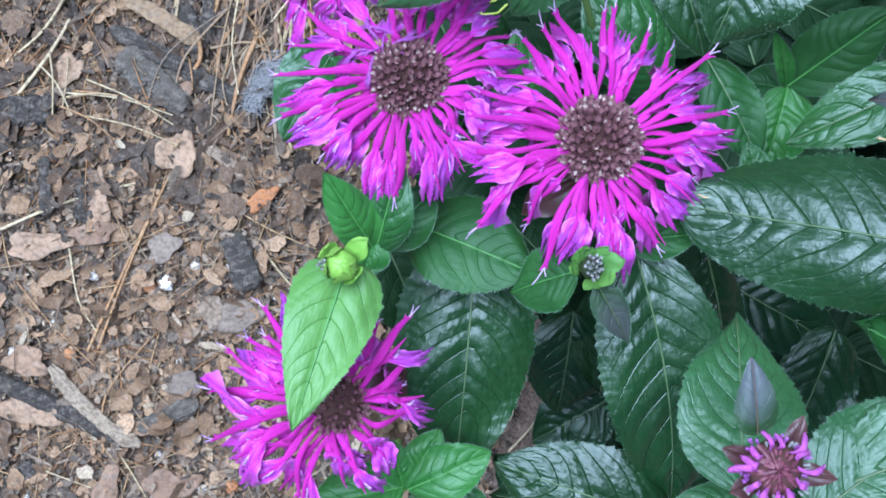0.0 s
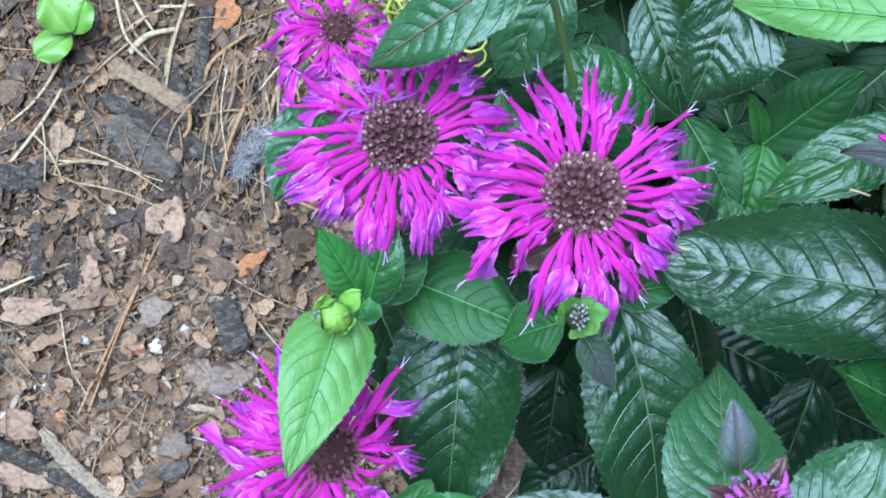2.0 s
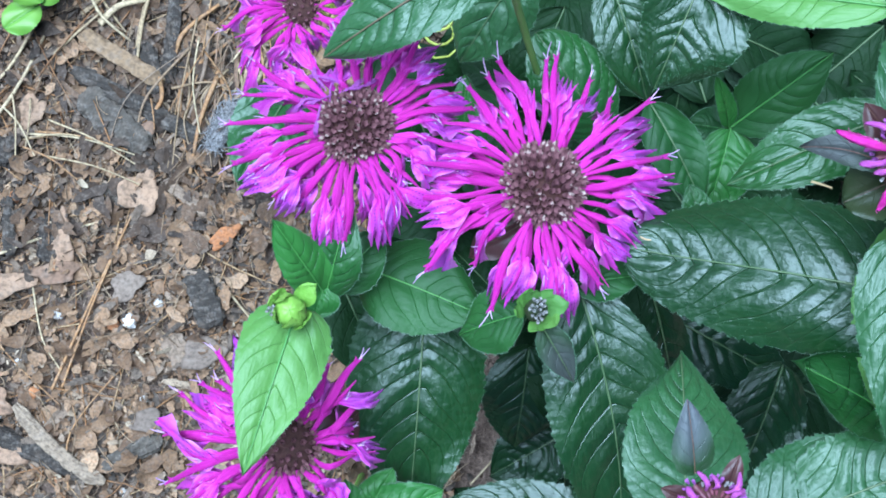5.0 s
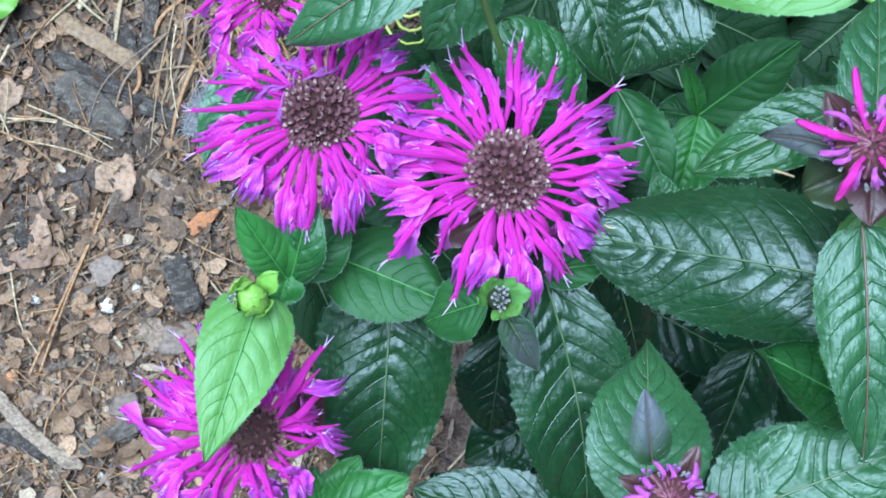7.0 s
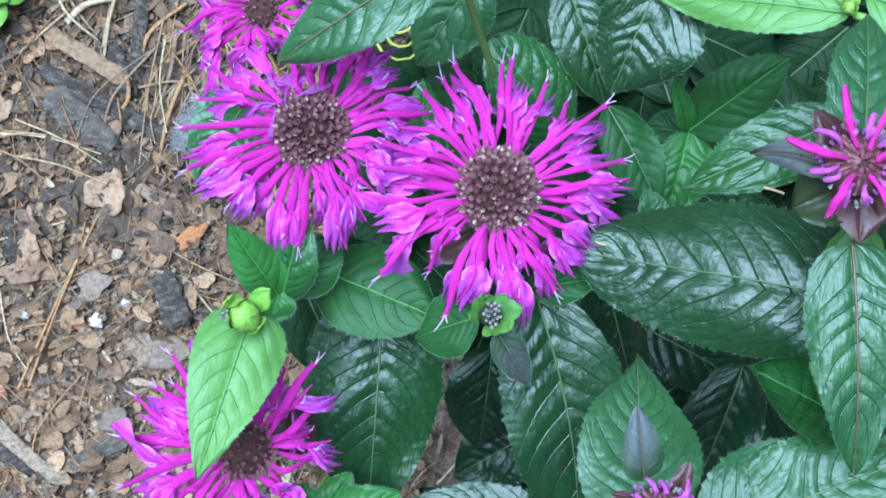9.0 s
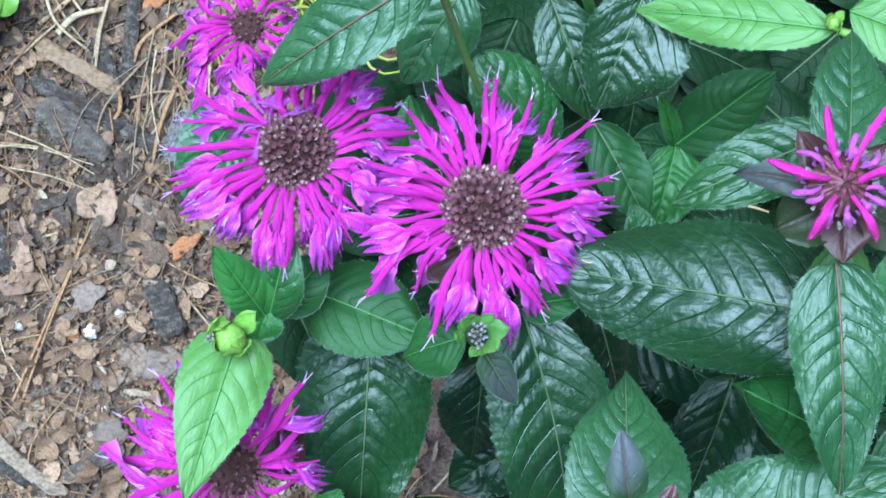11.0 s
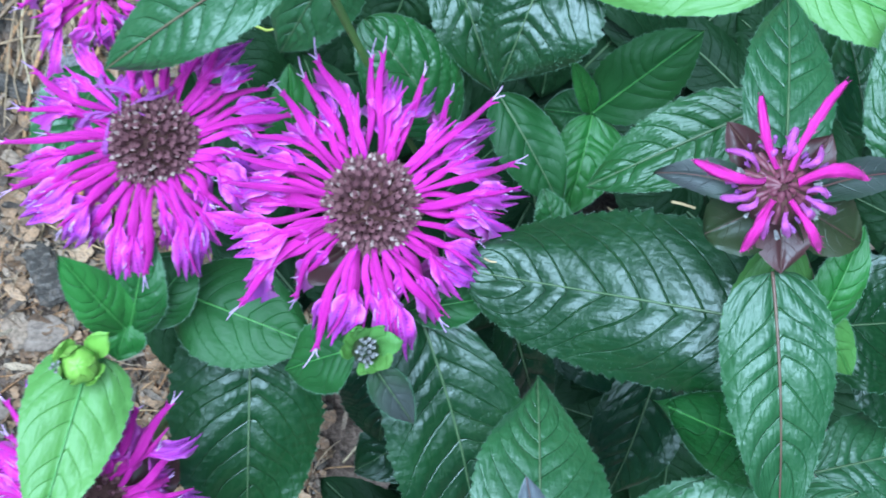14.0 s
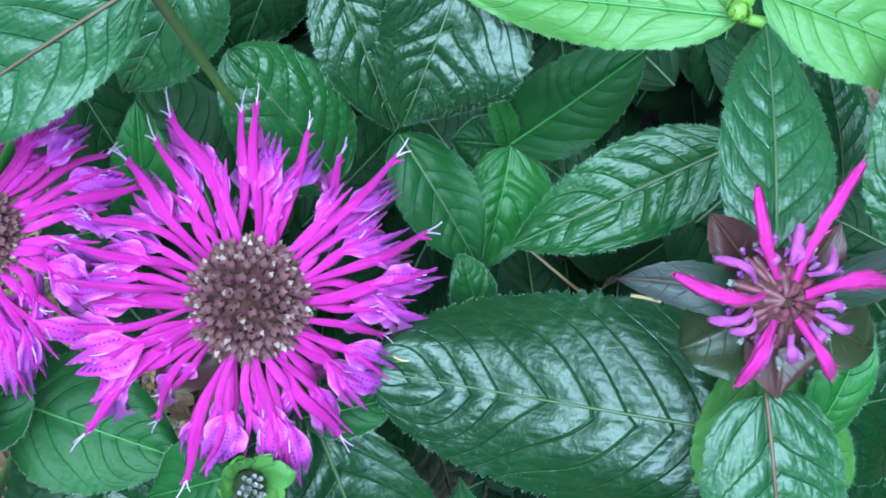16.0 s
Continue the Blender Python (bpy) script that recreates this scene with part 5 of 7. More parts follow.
leaf(stalk_f, (0.0210, -0.1176, 0.1156), (-0.0298, -0.1115, 0.0976), 0.0220, LEAF_SHADED, RIB_PALE, hairs=0, nu=36)
leaf(stalk_h, (0.0829, 0.1009, 0.0927), (0.0421, 0.1206, 0.0747), 0.0230, LEAF_SHADED, RIB_PALE, hairs=0, nu=36)
leaf(stalk_b, (0.0419, 0.0875, 0.0529), (0.0409, 0.1291, 0.0349), 0.0236, LEAF_SHADED, RIB_PALE, hairs=0, nu=36)
leaf(stalk_k, (0.2065, 0.0524, 0.0973), (0.1525, 0.0621, 0.0793), 0.0232, LEAF_SHADED, RIB_PALE, hairs=0, nu=36)
leaf(stalk_l, (0.1147, -0.0284, 0.0973), (0.1095, -0.0673, 0.0793), 0.0240, LEAF_SHADED, RIB_PALE, hairs=0, nu=36)
leaf(stalk_e, (0.0538, 0.1120, 0.0710), (0.0367, 0.1540, 0.0530), 0.0248, LEAF_SHADED, RIB_PALE, hairs=0, nu=36)
leaf(stalk_f, (0.1266, 0.0406, 0.0539), (0.1296, 0.0899, 0.0359), 0.0314, LEAF_SHADED, RIB_PALE, hairs=0, nu=36)
leaf(stalk_h, (0.0879, -0.0116, 0.1229), (0.1251, -0.0101, 0.1049), 0.0298, LEAF_SHADED, RIB_PALE, hairs=0, nu=36)
leaf(stalk_b, (0.0244, -0.1115, 0.0866), (0.0707, -0.1147, 0.0686), 0.0255, LEAF_SHADED, RIB_PALE, hairs=0, nu=36)
leaf(stalk_k, (0.0670, 0.1045, 0.0446), (0.0686, 0.1415, 0.0266), 0.0260, LEAF_SHADED, RIB_PALE, hairs=0, nu=36)
leaf(stalk_l, (0.0020, -0.1078, 0.0432), (0.0410, -0.1150, 0.0252), 0.0271, LEAF_SHADED, RIB_PALE, hairs=0, nu=36)
leaf(stalk_e, (0.0530, -0.0018, 0.0472), (0.0382, 0.0334, 0.0292), 0.0274, LEAF_SHADED, RIB_PALE, hairs=0, nu=36)
leaf(stalk_f, (0.1713, 0.0158, 0.1128), (0.1794, 0.0513, 0.0948), 0.0274, LEAF_SHADED, RIB_PALE, hairs=0, nu=36)
leaf(stalk_h, (0.0845, 0.0443, 0.0720), (0.0488, 0.0086, 0.0540), 0.0311, LEAF_SHADED, RIB_PALE, hairs=0, nu=36)
leaf(stalk_b, (0.0188, -0.0249, 0.1102), (0.0250, 0.0129, 0.0922), 0.0251, LEAF_SHADED, RIB_PALE, hairs=0, nu=36)
leaf(stalk_k, (0.0226, -0.1094, 0.0470), (0.0238, -0.0718, 0.0290), 0.0263, LEAF_SHADED, RIB_PALE, hairs=0, nu=36)
leaf(stalk_l, (0.0949, -0.0424, 0.0452), (0.0836, -0.0776, 0.0272), 0.0240, LEAF_SHADED, RIB_PALE, hairs=0, nu=36)
leaf(stalk_e, (0.0351, -0.0361, 0.0484), (-0.0020, -0.0158, 0.0304), 0.0295, LEAF_SHADED, RIB_PALE, hairs=0, nu=36)
leaf(stalk_f, (0.0826, 0.1362, 0.0956), (0.0854, 0.0888, 0.0776), 0.0264, LEAF_SHADED, RIB_PALE, hairs=0, nu=36)
leaf(stalk_h, (0.1527, 0.0735, 0.1212), (0.1457, 0.0239, 0.1032), 0.0247, LEAF_SHADED, RIB_PALE, hairs=0, nu=36)
leaf(stalk_b, (0.1300, -0.0316, 0.0511), (0.1660, -0.0157, 0.0331), 0.0246, LEAF_SHADED, RIB_PALE, hairs=0, nu=36)
leaf(stalk_k, (0.1120, -0.0258, 0.0454), (0.1160, -0.0728, 0.0274), 0.0223, LEAF_SHADED, RIB_PALE, hairs=0, nu=36)
leaf(stalk_l, (0.1573, 0.1044, 0.0920), (0.1626, 0.1487, 0.0740), 0.0256, LEAF_SHADED, RIB_PALE, hairs=0, nu=36)
leaf(stalk_e, (0.0159, -0.0993, 0.0897), (0.0393, -0.1441, 0.0717), 0.0230, LEAF_SHADED, RIB_PALE, hairs=0, nu=36)
leaf(stalk_f, (0.1034, -0.0887, 0.1003), (0.0518, -0.0705, 0.0823), 0.0299, LEAF_SHADED, RIB_PALE, hairs=0, nu=36)
leaf(stalk_h, (0.0573, 0.0173, 0.0775), (0.0632, -0.0372, 0.0595), 0.0273, LEAF_SHADED, RIB_PALE, hairs=0, nu=36)
leaf(stalk_b, (0.1787, 0.0534, 0.0488), (0.1961, 0.0125, 0.0308), 0.0225, LEAF_SHADED, RIB_PALE, hairs=0, nu=36)
leaf(stalk_k, (0.2161, -0.1194, 0.0890), (0.1629, -0.1132, 0.0710), 0.0259, LEAF_SHADED, RIB_PALE, hairs=0, nu=36)
leaf(stalk_l, (0.0845, -0.0519, 0.1038), (0.0868, -0.0089, 0.0858), 0.0245, LEAF_SHADED, RIB_PALE, hairs=0, nu=36)
leaf(stalk_e, (0.2069, 0.1125, 0.1122), (0.1744, 0.0828, 0.0942), 0.0234, LEAF_SHADED, RIB_PALE, hairs=0, nu=36)
leaf(stalk_f, (0.1437, -0.0117, 0.0432), (0.1621, 0.0215, 0.0252), 0.0292, LEAF_SHADED, RIB_PALE, hairs=0, nu=36)
leaf(stalk_h, (0.1812, -0.0944, 0.1077), (0.1589, -0.0500, 0.0897), 0.0306, LEAF_SHADED, RIB_PALE, hairs=0, nu=36)
leaf(stalk_b, (0.0777, 0.0856, 0.0720), (0.1238, 0.0886, 0.0540), 0.0279, LEAF_SHADED, RIB_PALE, hairs=0, nu=36)
leaf(stalk_k, (-0.0296, -0.0255, 0.0670), (0.0120, -0.0183, 0.0490), 0.0258, LEAF_SHADED, RIB_PALE, hairs=0, nu=36)
leaf(stalk_l, (0.0380, 0.0644, 0.0739), (0.0900, 0.0584, 0.0559), 0.0312, LEAF_SHADED, RIB_PALE, hairs=0, nu=36)
leaf(stalk_e, (0.1117, 0.0732, 0.0856), (0.1247, 0.0320, 0.0676), 0.0279, LEAF_SHADED, RIB_PALE, hairs=0, nu=36)
leaf(stalk_f, (0.0982, 0.0045, 0.0642), (0.1315, 0.0222, 0.0462), 0.0256, LEAF_SHADED, RIB_PALE, hairs=0, nu=36)
leaf(stalk_h, (0.0996, 0.0507, 0.1007), (0.0806, 0.1019, 0.0827), 0.0247, LEAF_SHADED, RIB_PALE, hairs=0, nu=36)
leaf(stalk_b, (0.1374, -0.0818, 0.1040), (0.1107, -0.1300, 0.0860), 0.0310, LEAF_SHADED, RIB_PALE, hairs=0, nu=36)
leaf(stalk_k, (0.1323, 0.1100, 0.1028), (0.1015, 0.0843, 0.0848), 0.0272, LEAF_SHADED, RIB_PALE, hairs=0, nu=36)
leaf(stalk_l, (0.1901, -0.0557, 0.1228), (0.1479, -0.0676, 0.1048), 0.0220, LEAF_SHADED, RIB_PALE, hairs=0, nu=36)
leaf(stalk_e, (0.0207, -0.0617, 0.0955), (0.0644, -0.0939, 0.0775), 0.0281, LEAF_SHADED, RIB_PALE, hairs=0, nu=36)
leaf(stalk_f, (0.0654, -0.0879, 0.0985), (0.0179, -0.1044, 0.0805), 0.0257, LEAF_SHADED, RIB_PALE, hairs=0, nu=36)
leaf(stalk_h, (0.1694, -0.0927, 0.0660), (0.1640, -0.0446, 0.0480), 0.0310, LEAF_SHADED, RIB_PALE, hairs=0, nu=36)
leaf(stalk_b, (-0.0161, 0.0243, 0.1052), (-0.0102, 0.0611, 0.0872), 0.0277, LEAF_SHADED, RIB_PALE, hairs=0, nu=36)
leaf(stalk_k, (0.1718, 0.0967, 0.1019), (0.1333, 0.1190, 0.0839), 0.0273, LEAF_SHADED, RIB_PALE, hairs=0, nu=36)
leaf(stalk_l, (0.1930, -0.0279, 0.0639), (0.1493, -0.0618, 0.0459), 0.0239, LEAF_SHADED, RIB_PALE, hairs=0, nu=36)
leaf(stalk_e, (0.1162, -0.0626, 0.0562), (0.0756, -0.0899, 0.0382), 0.0289, LEAF_SHADED, RIB_PALE, hairs=0, nu=36)
leaf(stalk_f, (0.1133, -0.0849, 0.0812), (0.1411, -0.1325, 0.0632), 0.0252, LEAF_SHADED, RIB_PALE, hairs=0, nu=36)
leaf(stalk_h, (0.1543, 0.0212, 0.1188), (0.1609, 0.0707, 0.1008), 0.0304, LEAF_SHADED, RIB_PALE, hairs=0, nu=36)
leaf(stalk_b, (0.0537, -0.1140, 0.0564), (0.0747, -0.0825, 0.0384), 0.0235, LEAF_SHADED, RIB_PALE, hairs=0, nu=36)
leaf(stalk_k, (0.1013, -0.0711, 0.1044), (0.0966, -0.1233, 0.0864), 0.0300, LEAF_SHADED, RIB_PALE, hairs=0, nu=36)
leaf(stalk_l, (0.1429, 0.1394, 0.1213), (0.1037, 0.1004, 0.1033), 0.0230, LEAF_SHADED, RIB_PALE, hairs=0, nu=36)
leaf(stalk_e, (0.0395, 0.0154, 0.0978), (0.0377, -0.0223, 0.0798), 0.0260, LEAF_SHADED, RIB_PALE, hairs=0, nu=36)
leaf(stalk_f, (0.0987, -0.0132, 0.0500), (0.0630, -0.0380, 0.0320), 0.0288, LEAF_SHADED, RIB_PALE, hairs=0, nu=36)
leaf(stalk_h, (0.0459, 0.1189, 0.1203), (0.0919, 0.1413, 0.1023), 0.0292, LEAF_SHADED, RIB_PALE, hairs=0, nu=36)
leaf(stalk_a, (-0.0311, -0.0286, 0.1383), (-0.0577, 0.0062, 0.1203), 0.0292, LEAF_SHADED, RIB_PALE, hairs=0, nu=36)
leaf(stalk_m, (-0.0331, 0.0229, 0.1399), (-0.0478, -0.0193, 0.1219), 0.0258, LEAF_SHADED, RIB_PALE, hairs=0, nu=36)
leaf(stalk_a, (-0.0281, 0.0072, 0.1678), (-0.0607, 0.0033, 0.1498), 0.0242, LEAF_SHADED, RIB_PALE, hairs=0, nu=36)
leaf(stalk_m, (-0.0449, 0.0133, 0.1059), (-0.0493, 0.0466, 0.0879), 0.0248, LEAF_SHADED, RIB_PALE, hairs=0, nu=36)
leaf(stalk_a, (-0.0280, 0.0274, 0.1309), (0.0026, 0.0138, 0.1129), 0.0236, LEAF_SHADED, RIB_PALE, hairs=0, nu=36)
leaf(stalk_m, (-0.0104, -0.0320, 0.1613), (-0.0311, -0.0072, 0.1433), 0.0225, LEAF_SHADED, RIB_PALE, hairs=0, nu=36)
leaf(stalk_a, (-0.0537, 0.0029, 0.1413), (-0.0202, 0.0145, 0.1233), 0.0297, LEAF_SHADED, RIB_PALE, hairs=0, nu=36)
leaf(stalk_m, (-0.0334, -0.0079, 0.1068), (-0.0419, 0.0386, 0.0888), 0.0269, LEAF_SHADED, RIB_PALE, hairs=0, nu=36)
leaf(stalk_a, (-0.0381, 0.0032, 0.1314), (-0.0312, -0.0352, 0.1134), 0.0259, LEAF_SHADED, RIB_PALE, hairs=0, nu=36)
leaf(stalk_m, (-0.0323, 0.0248, 0.1509), (-0.0007, 0.0320, 0.1329), 0.0277, LEAF_SHADED, RIB_PALE, hairs=0, nu=36)
leaf(stalk_a, (-0.0554, 0.0553, 0.1661), (-0.0226, 0.0359, 0.1481), 0.0300, LEAF_SHADED, RIB_PALE, hairs=0, nu=36)
leaf(stalk_m, (-0.0269, 0.0659, 0.1119), (-0.0195, 0.0279, 0.0939), 0.0297, LEAF_SHADED, RIB_PALE, hairs=0, nu=36)
leaf(stalk_a, (-0.0097, -0.0233, 0.1337), (-0.0148, 0.0158, 0.1157), 0.0229, LEAF_SHADED, RIB_PALE, hairs=0, nu=36)
leaf(stalk_m, (-0.0113, -0.0151, 0.1135), (-0.0433, -0.0064, 0.0955), 0.0238, LEAF_SHADED, RIB_PALE, hairs=0, nu=36)
leaf(stalk_a, (-0.0392, 0.0438, 0.1157), (0.0058, 0.0490, 0.0977), 0.0296, LEAF_SHADED, RIB_PALE, hairs=0, nu=36)
leaf(stalk_m, (-0.0510, 0.0016, 0.1189), (-0.0099, -0.0211, 0.1009), 0.0203, LEAF_SHADED, RIB_PALE, hairs=0, nu=36)
leaf(stalk_j, (0.0193, 0.1401, 0.0513), (0.0205, 0.0886, 0.0333), 0.0373, LEAF_SHADED, RIB_PALE, hairs=0, nu=30)
leaf(stalk_l, (0.0179, 0.1496, 0.1080), (0.0042, 0.1059, 0.0900), 0.0293, LEAF_SHADED, RIB_PALE, hairs=0, nu=30)
leaf(stalk_j, (0.1713, 0.1023, 0.0595), (0.1162, 0.1102, 0.0415), 0.0396, LEAF_SHADED, RIB_PALE, hairs=0, nu=30)
leaf(stalk_l, (0.0632, 0.1435, 0.0510), (0.0069, 0.1271, 0.0330), 0.0296, LEAF_SHADED, RIB_PALE, hairs=0, nu=30)
leaf(stalk_j, (0.0965, 0.1818, 0.0307), (0.1033, 0.1299, 0.0127), 0.0340, LEAF_SHADED, RIB_PALE, hairs=0, nu=30)
leaf(stalk_l, (0.1572, 0.1690, 0.0345), (0.1125, 0.1689, 0.0165), 0.0326, LEAF_SHADED, RIB_PALE, hairs=0, nu=30)
leaf(stalk_j, (0.0905, 0.0444, 0.0538), (0.0362, 0.0621, 0.0358), 0.0391, LEAF_SHADED, RIB_PALE, hairs=0, nu=30)
leaf(stalk_l, (0.0410, 0.1417, 0.0871), (0.0991, 0.1173, 0.0691), 0.0399, LEAF_SHADED, RIB_PALE, hairs=0, nu=30)
leaf(stalk_j, (0.0281, 0.0626, 0.1046), (0.0749, 0.0874, 0.0866), 0.0368, LEAF_SHADED, RIB_PALE, hairs=0, nu=30)
leaf(stalk_l, (0.1211, 0.0821, 0.1040), (0.1044, 0.1345, 0.0860), 0.0380, LEAF_SHADED, RIB_PALE, hairs=0, nu=30)
leaf(stalk_j, (0.0293, 0.1123, 0.0695), (-0.0148, 0.0930, 0.0515), 0.0334, LEAF_SHADED, RIB_PALE, hairs=0, nu=30)
leaf(stalk_l, (-0.0335, 0.0383, 0.0574), (0.0058, 0.0881, 0.0394), 0.0312, LEAF_SHADED, RIB_PALE, hairs=0, nu=30)
leaf(stalk_j, (0.0467, 0.1373, 0.0893), (0.0422, 0.1978, 0.0713), 0.0355, LEAF_SHADED, RIB_PALE, hairs=0, nu=30)
leaf(stalk_l, (0.0775, 0.1137, 0.0497), (0.0724, 0.1750, 0.0317), 0.0333, LEAF_SHADED, RIB_PALE, hairs=0, nu=30)
leaf(stalk_j, (0.1844, 0.0671, 0.0410), (0.2401, 0.0860, 0.0230), 0.0347, LEAF_SHADED, RIB_PALE, hairs=0, nu=30)
leaf(stalk_l, (0.0033, 0.0554, 0.0959), (-0.0581, 0.0576, 0.0779), 0.0285, LEAF_SHADED, RIB_PALE, hairs=0, nu=30)
leaf(stalk_j, (0.1505, 0.0857, 0.0877), (0.1074, 0.0496, 0.0697), 0.0307, LEAF_SHADED, RIB_PALE, hairs=0, nu=30)
leaf(stalk_l, (0.2355, 0.0876, 0.0351), (0.2170, 0.0457, 0.0171), 0.0288, LEAF_SHADED, RIB_PALE, hairs=0, nu=30)
leaf(stalk_j, (0.0985, 0.1696, 0.1014), (0.0901, 0.1250, 0.0834), 0.0357, LEAF_SHADED, RIB_PALE, hairs=0, nu=30)
leaf(stalk_l, (0.1991, 0.0431, 0.0904), (0.1964, 0.0930, 0.0724), 0.0280, LEAF_SHADED, RIB_PALE, hairs=0, nu=30)
leaf(stalk_j, (0.1977, 0.1223, 0.1022), (0.1517, 0.1325, 0.0842), 0.0306, LEAF_SHADED, RIB_PALE, hairs=0, nu=30)
leaf(stalk_l, (0.0194, 0.1786, 0.0464), (0.0628, 0.2054, 0.0284), 0.0289, LEAF_SHADED, RIB_PALE, hairs=0, nu=30)
leaf(stalk_j, (0.0741, 0.1224, 0.0820), (0.0955, 0.1641, 0.0640), 0.0339, LEAF_SHADED, RIB_PALE, hairs=0, nu=30)
leaf(stalk_l, (0.1356, 0.1294, 0.0759), (0.1755, 0.1047, 0.0579), 0.0312, LEAF_SHADED, RIB_PALE, hairs=0, nu=30)
leaf(stalk_j, (0.1302, 0.1401, 0.1020), (0.0764, 0.1207, 0.0840), 0.0330, LEAF_SHADED, RIB_PALE, hairs=0, nu=30)
leaf(stalk_l, (0.1626, 0.1600, 0.0535), (0.2009, 0.1908, 0.0355), 0.0323, LEAF_SHADED, RIB_PALE, hairs=0, nu=30)
leaf(stalk_j, (0.2303, 0.1140, 0.0804), (0.1901, 0.0653, 0.0624), 0.0294, LEAF_SHADED, RIB_PALE, hairs=0, nu=30)
leaf(stalk_l, (0.1985, 0.1229, 0.0382), (0.1573, 0.0780, 0.0202), 0.0350, LEAF_SHADED, RIB_PALE, hairs=0, nu=30)
leaf(stalk_j, (0.0027, 0.2179, 0.0607), (-0.0357, 0.1738, 0.0427), 0.0311, LEAF_SHADED, RIB_PALE, hairs=0, nu=30)
leaf(stalk_l, (0.0534, 0.0879, 0.0377), (0.1071, 0.1109, 0.0197), 0.0329, LEAF_SHADED, RIB_PALE, hairs=0, nu=30)
leaf(stalk_j, (0.1914, 0.0310, 0.0541), (0.2182, 0.0879, 0.0361), 0.0375, LEAF_SHADED, RIB_PALE, hairs=0, nu=30)
leaf(stalk_l, (0.2330, 0.1137, 0.0383), (0.1911, 0.1382, 0.0203), 0.0283, LEAF_SHADED, RIB_PALE, hairs=0, nu=30)
leaf(stalk_j, (0.1538, 0.0957, 0.0386), (0.0913, 0.0913, 0.0206), 0.0394, LEAF_SHADED, RIB_PALE, hairs=0, nu=30)
leaf(stalk_l, (0.0753, 0.0473, 0.0915), (0.1164, 0.0835, 0.0735), 0.0290, LEAF_SHADED, RIB_PALE, hairs=0, nu=30)
leaf(stalk_j, (0.2403, 0.1042, 0.0650), (0.2328, 0.1587, 0.0470), 0.0397, LEAF_SHADED, RIB_PALE, hairs=0, nu=30)
leaf(stalk_l, (0.0631, 0.0941, 0.0712), (0.1080, 0.0686, 0.0532), 0.0356, LEAF_SHADED, RIB_PALE, hairs=0, nu=30)
leaf(stalk_j, (0.2411, 0.1031, 0.0949), (0.1950, 0.0947, 0.0769), 0.0286, LEAF_SHADED, RIB_PALE, hairs=0, nu=30)
leaf(stalk_l, (0.1995, 0.1337, 0.0655), (0.2476, 0.1061, 0.0475), 0.0340, LEAF_SHADED, RIB_PALE, hairs=0, nu=30)
leaf(stalk_j, (0.0758, 0.1561, 0.0505), (0.0176, 0.1671, 0.0325), 0.0353, LEAF_SHADED, RIB_PALE, hairs=0, nu=30)
leaf(stalk_l, (0.0093, 0.1032, 0.0856), (0.0032, 0.0576, 0.0676), 0.0400, LEAF_SHADED, RIB_PALE, hairs=0, nu=30)
leaf(stalk_j, (0.0326, 0.0658, 0.0372), (-0.0206, 0.0845, 0.0192), 0.0383, LEAF_SHADED, RIB_PALE, hairs=0, nu=30)
leaf(stalk_l, (0.0355, 0.1666, 0.0384), (-0.0074, 0.1430, 0.0204), 0.0323, LEAF_SHADED, RIB_PALE, hairs=0, nu=30)
leaf(stalk_j, (-0.0180, 0.1834, 0.0398), (-0.0136, 0.1328, 0.0218), 0.0351, LEAF_SHADED, RIB_PALE, hairs=0, nu=30)
leaf(stalk_l, (0.1209, 0.1354, 0.0999), (0.1642, 0.1112, 0.0819), 0.0320, LEAF_SHADED, RIB_PALE, hairs=0, nu=30)
leaf(stalk_j, (0.2341, 0.0537, 0.0636), (0.1795, 0.0862, 0.0456), 0.0295, LEAF_SHADED, RIB_PALE, hairs=0, nu=30)
leaf(stalk_l, (0.1154, 0.1633, 0.0883), (0.1783, 0.1638, 0.0703), 0.0317, LEAF_SHADED, RIB_PALE, hairs=0, nu=30)
leaf(stalk_j, (0.1853, 0.1737, 0.0637), (0.2153, 0.1247, 0.0457), 0.0321, LEAF_SHADED, RIB_PALE, hairs=0, nu=30)
leaf(stalk_l, (0.1902, 0.1455, 0.0869), (0.1450, 0.1061, 0.0689), 0.0299, LEAF_SHADED, RIB_PALE, hairs=0, nu=30)
leaf(stalk_j, (0.0995, 0.0803, 0.0933), (0.1075, 0.0201, 0.0753), 0.0285, LEAF_SHADED, RIB_PALE, hairs=0, nu=30)
leaf(stalk_l, (0.1052, 0.0915, 0.0396), (0.1239, 0.1521, 0.0216), 0.0382, LEAF_SHADED, RIB_PALE, hairs=0, nu=30)
leaf(stalk_j, (0.0556, 0.1555, 0.0821), (0.0130, 0.1932, 0.0641), 0.0307, LEAF_SHADED, RIB_PALE, hairs=0, nu=30)
leaf(stalk_l, (0.0696, 0.0659, 0.0825), (0.0182, 0.0372, 0.0645), 0.0340, LEAF_SHADED, RIB_PALE, hairs=0, nu=30)
leaf(stalk_j, (0.1069, 0.0759, 0.0888), (0.0679, 0.1160, 0.0708), 0.0371, LEAF_SHADED, RIB_PALE, hairs=0, nu=30)
leaf(stalk_l, (0.0920, 0.1226, 0.0349), (0.0880, 0.1833, 0.0169), 0.0298, LEAF_SHADED, RIB_PALE, hairs=0, nu=30)
leaf(stalk_j, (-0.0355, 0.0357, 0.0913), (0.0062, 0.0686, 0.0733), 0.0333, LEAF_SHADED, RIB_PALE, hairs=0, nu=30)
leaf(stalk_l, (0.1572, 0.1168, 0.0717), (0.2164, 0.1261, 0.0537), 0.0372, LEAF_SHADED, RIB_PALE, hairs=0, nu=30)
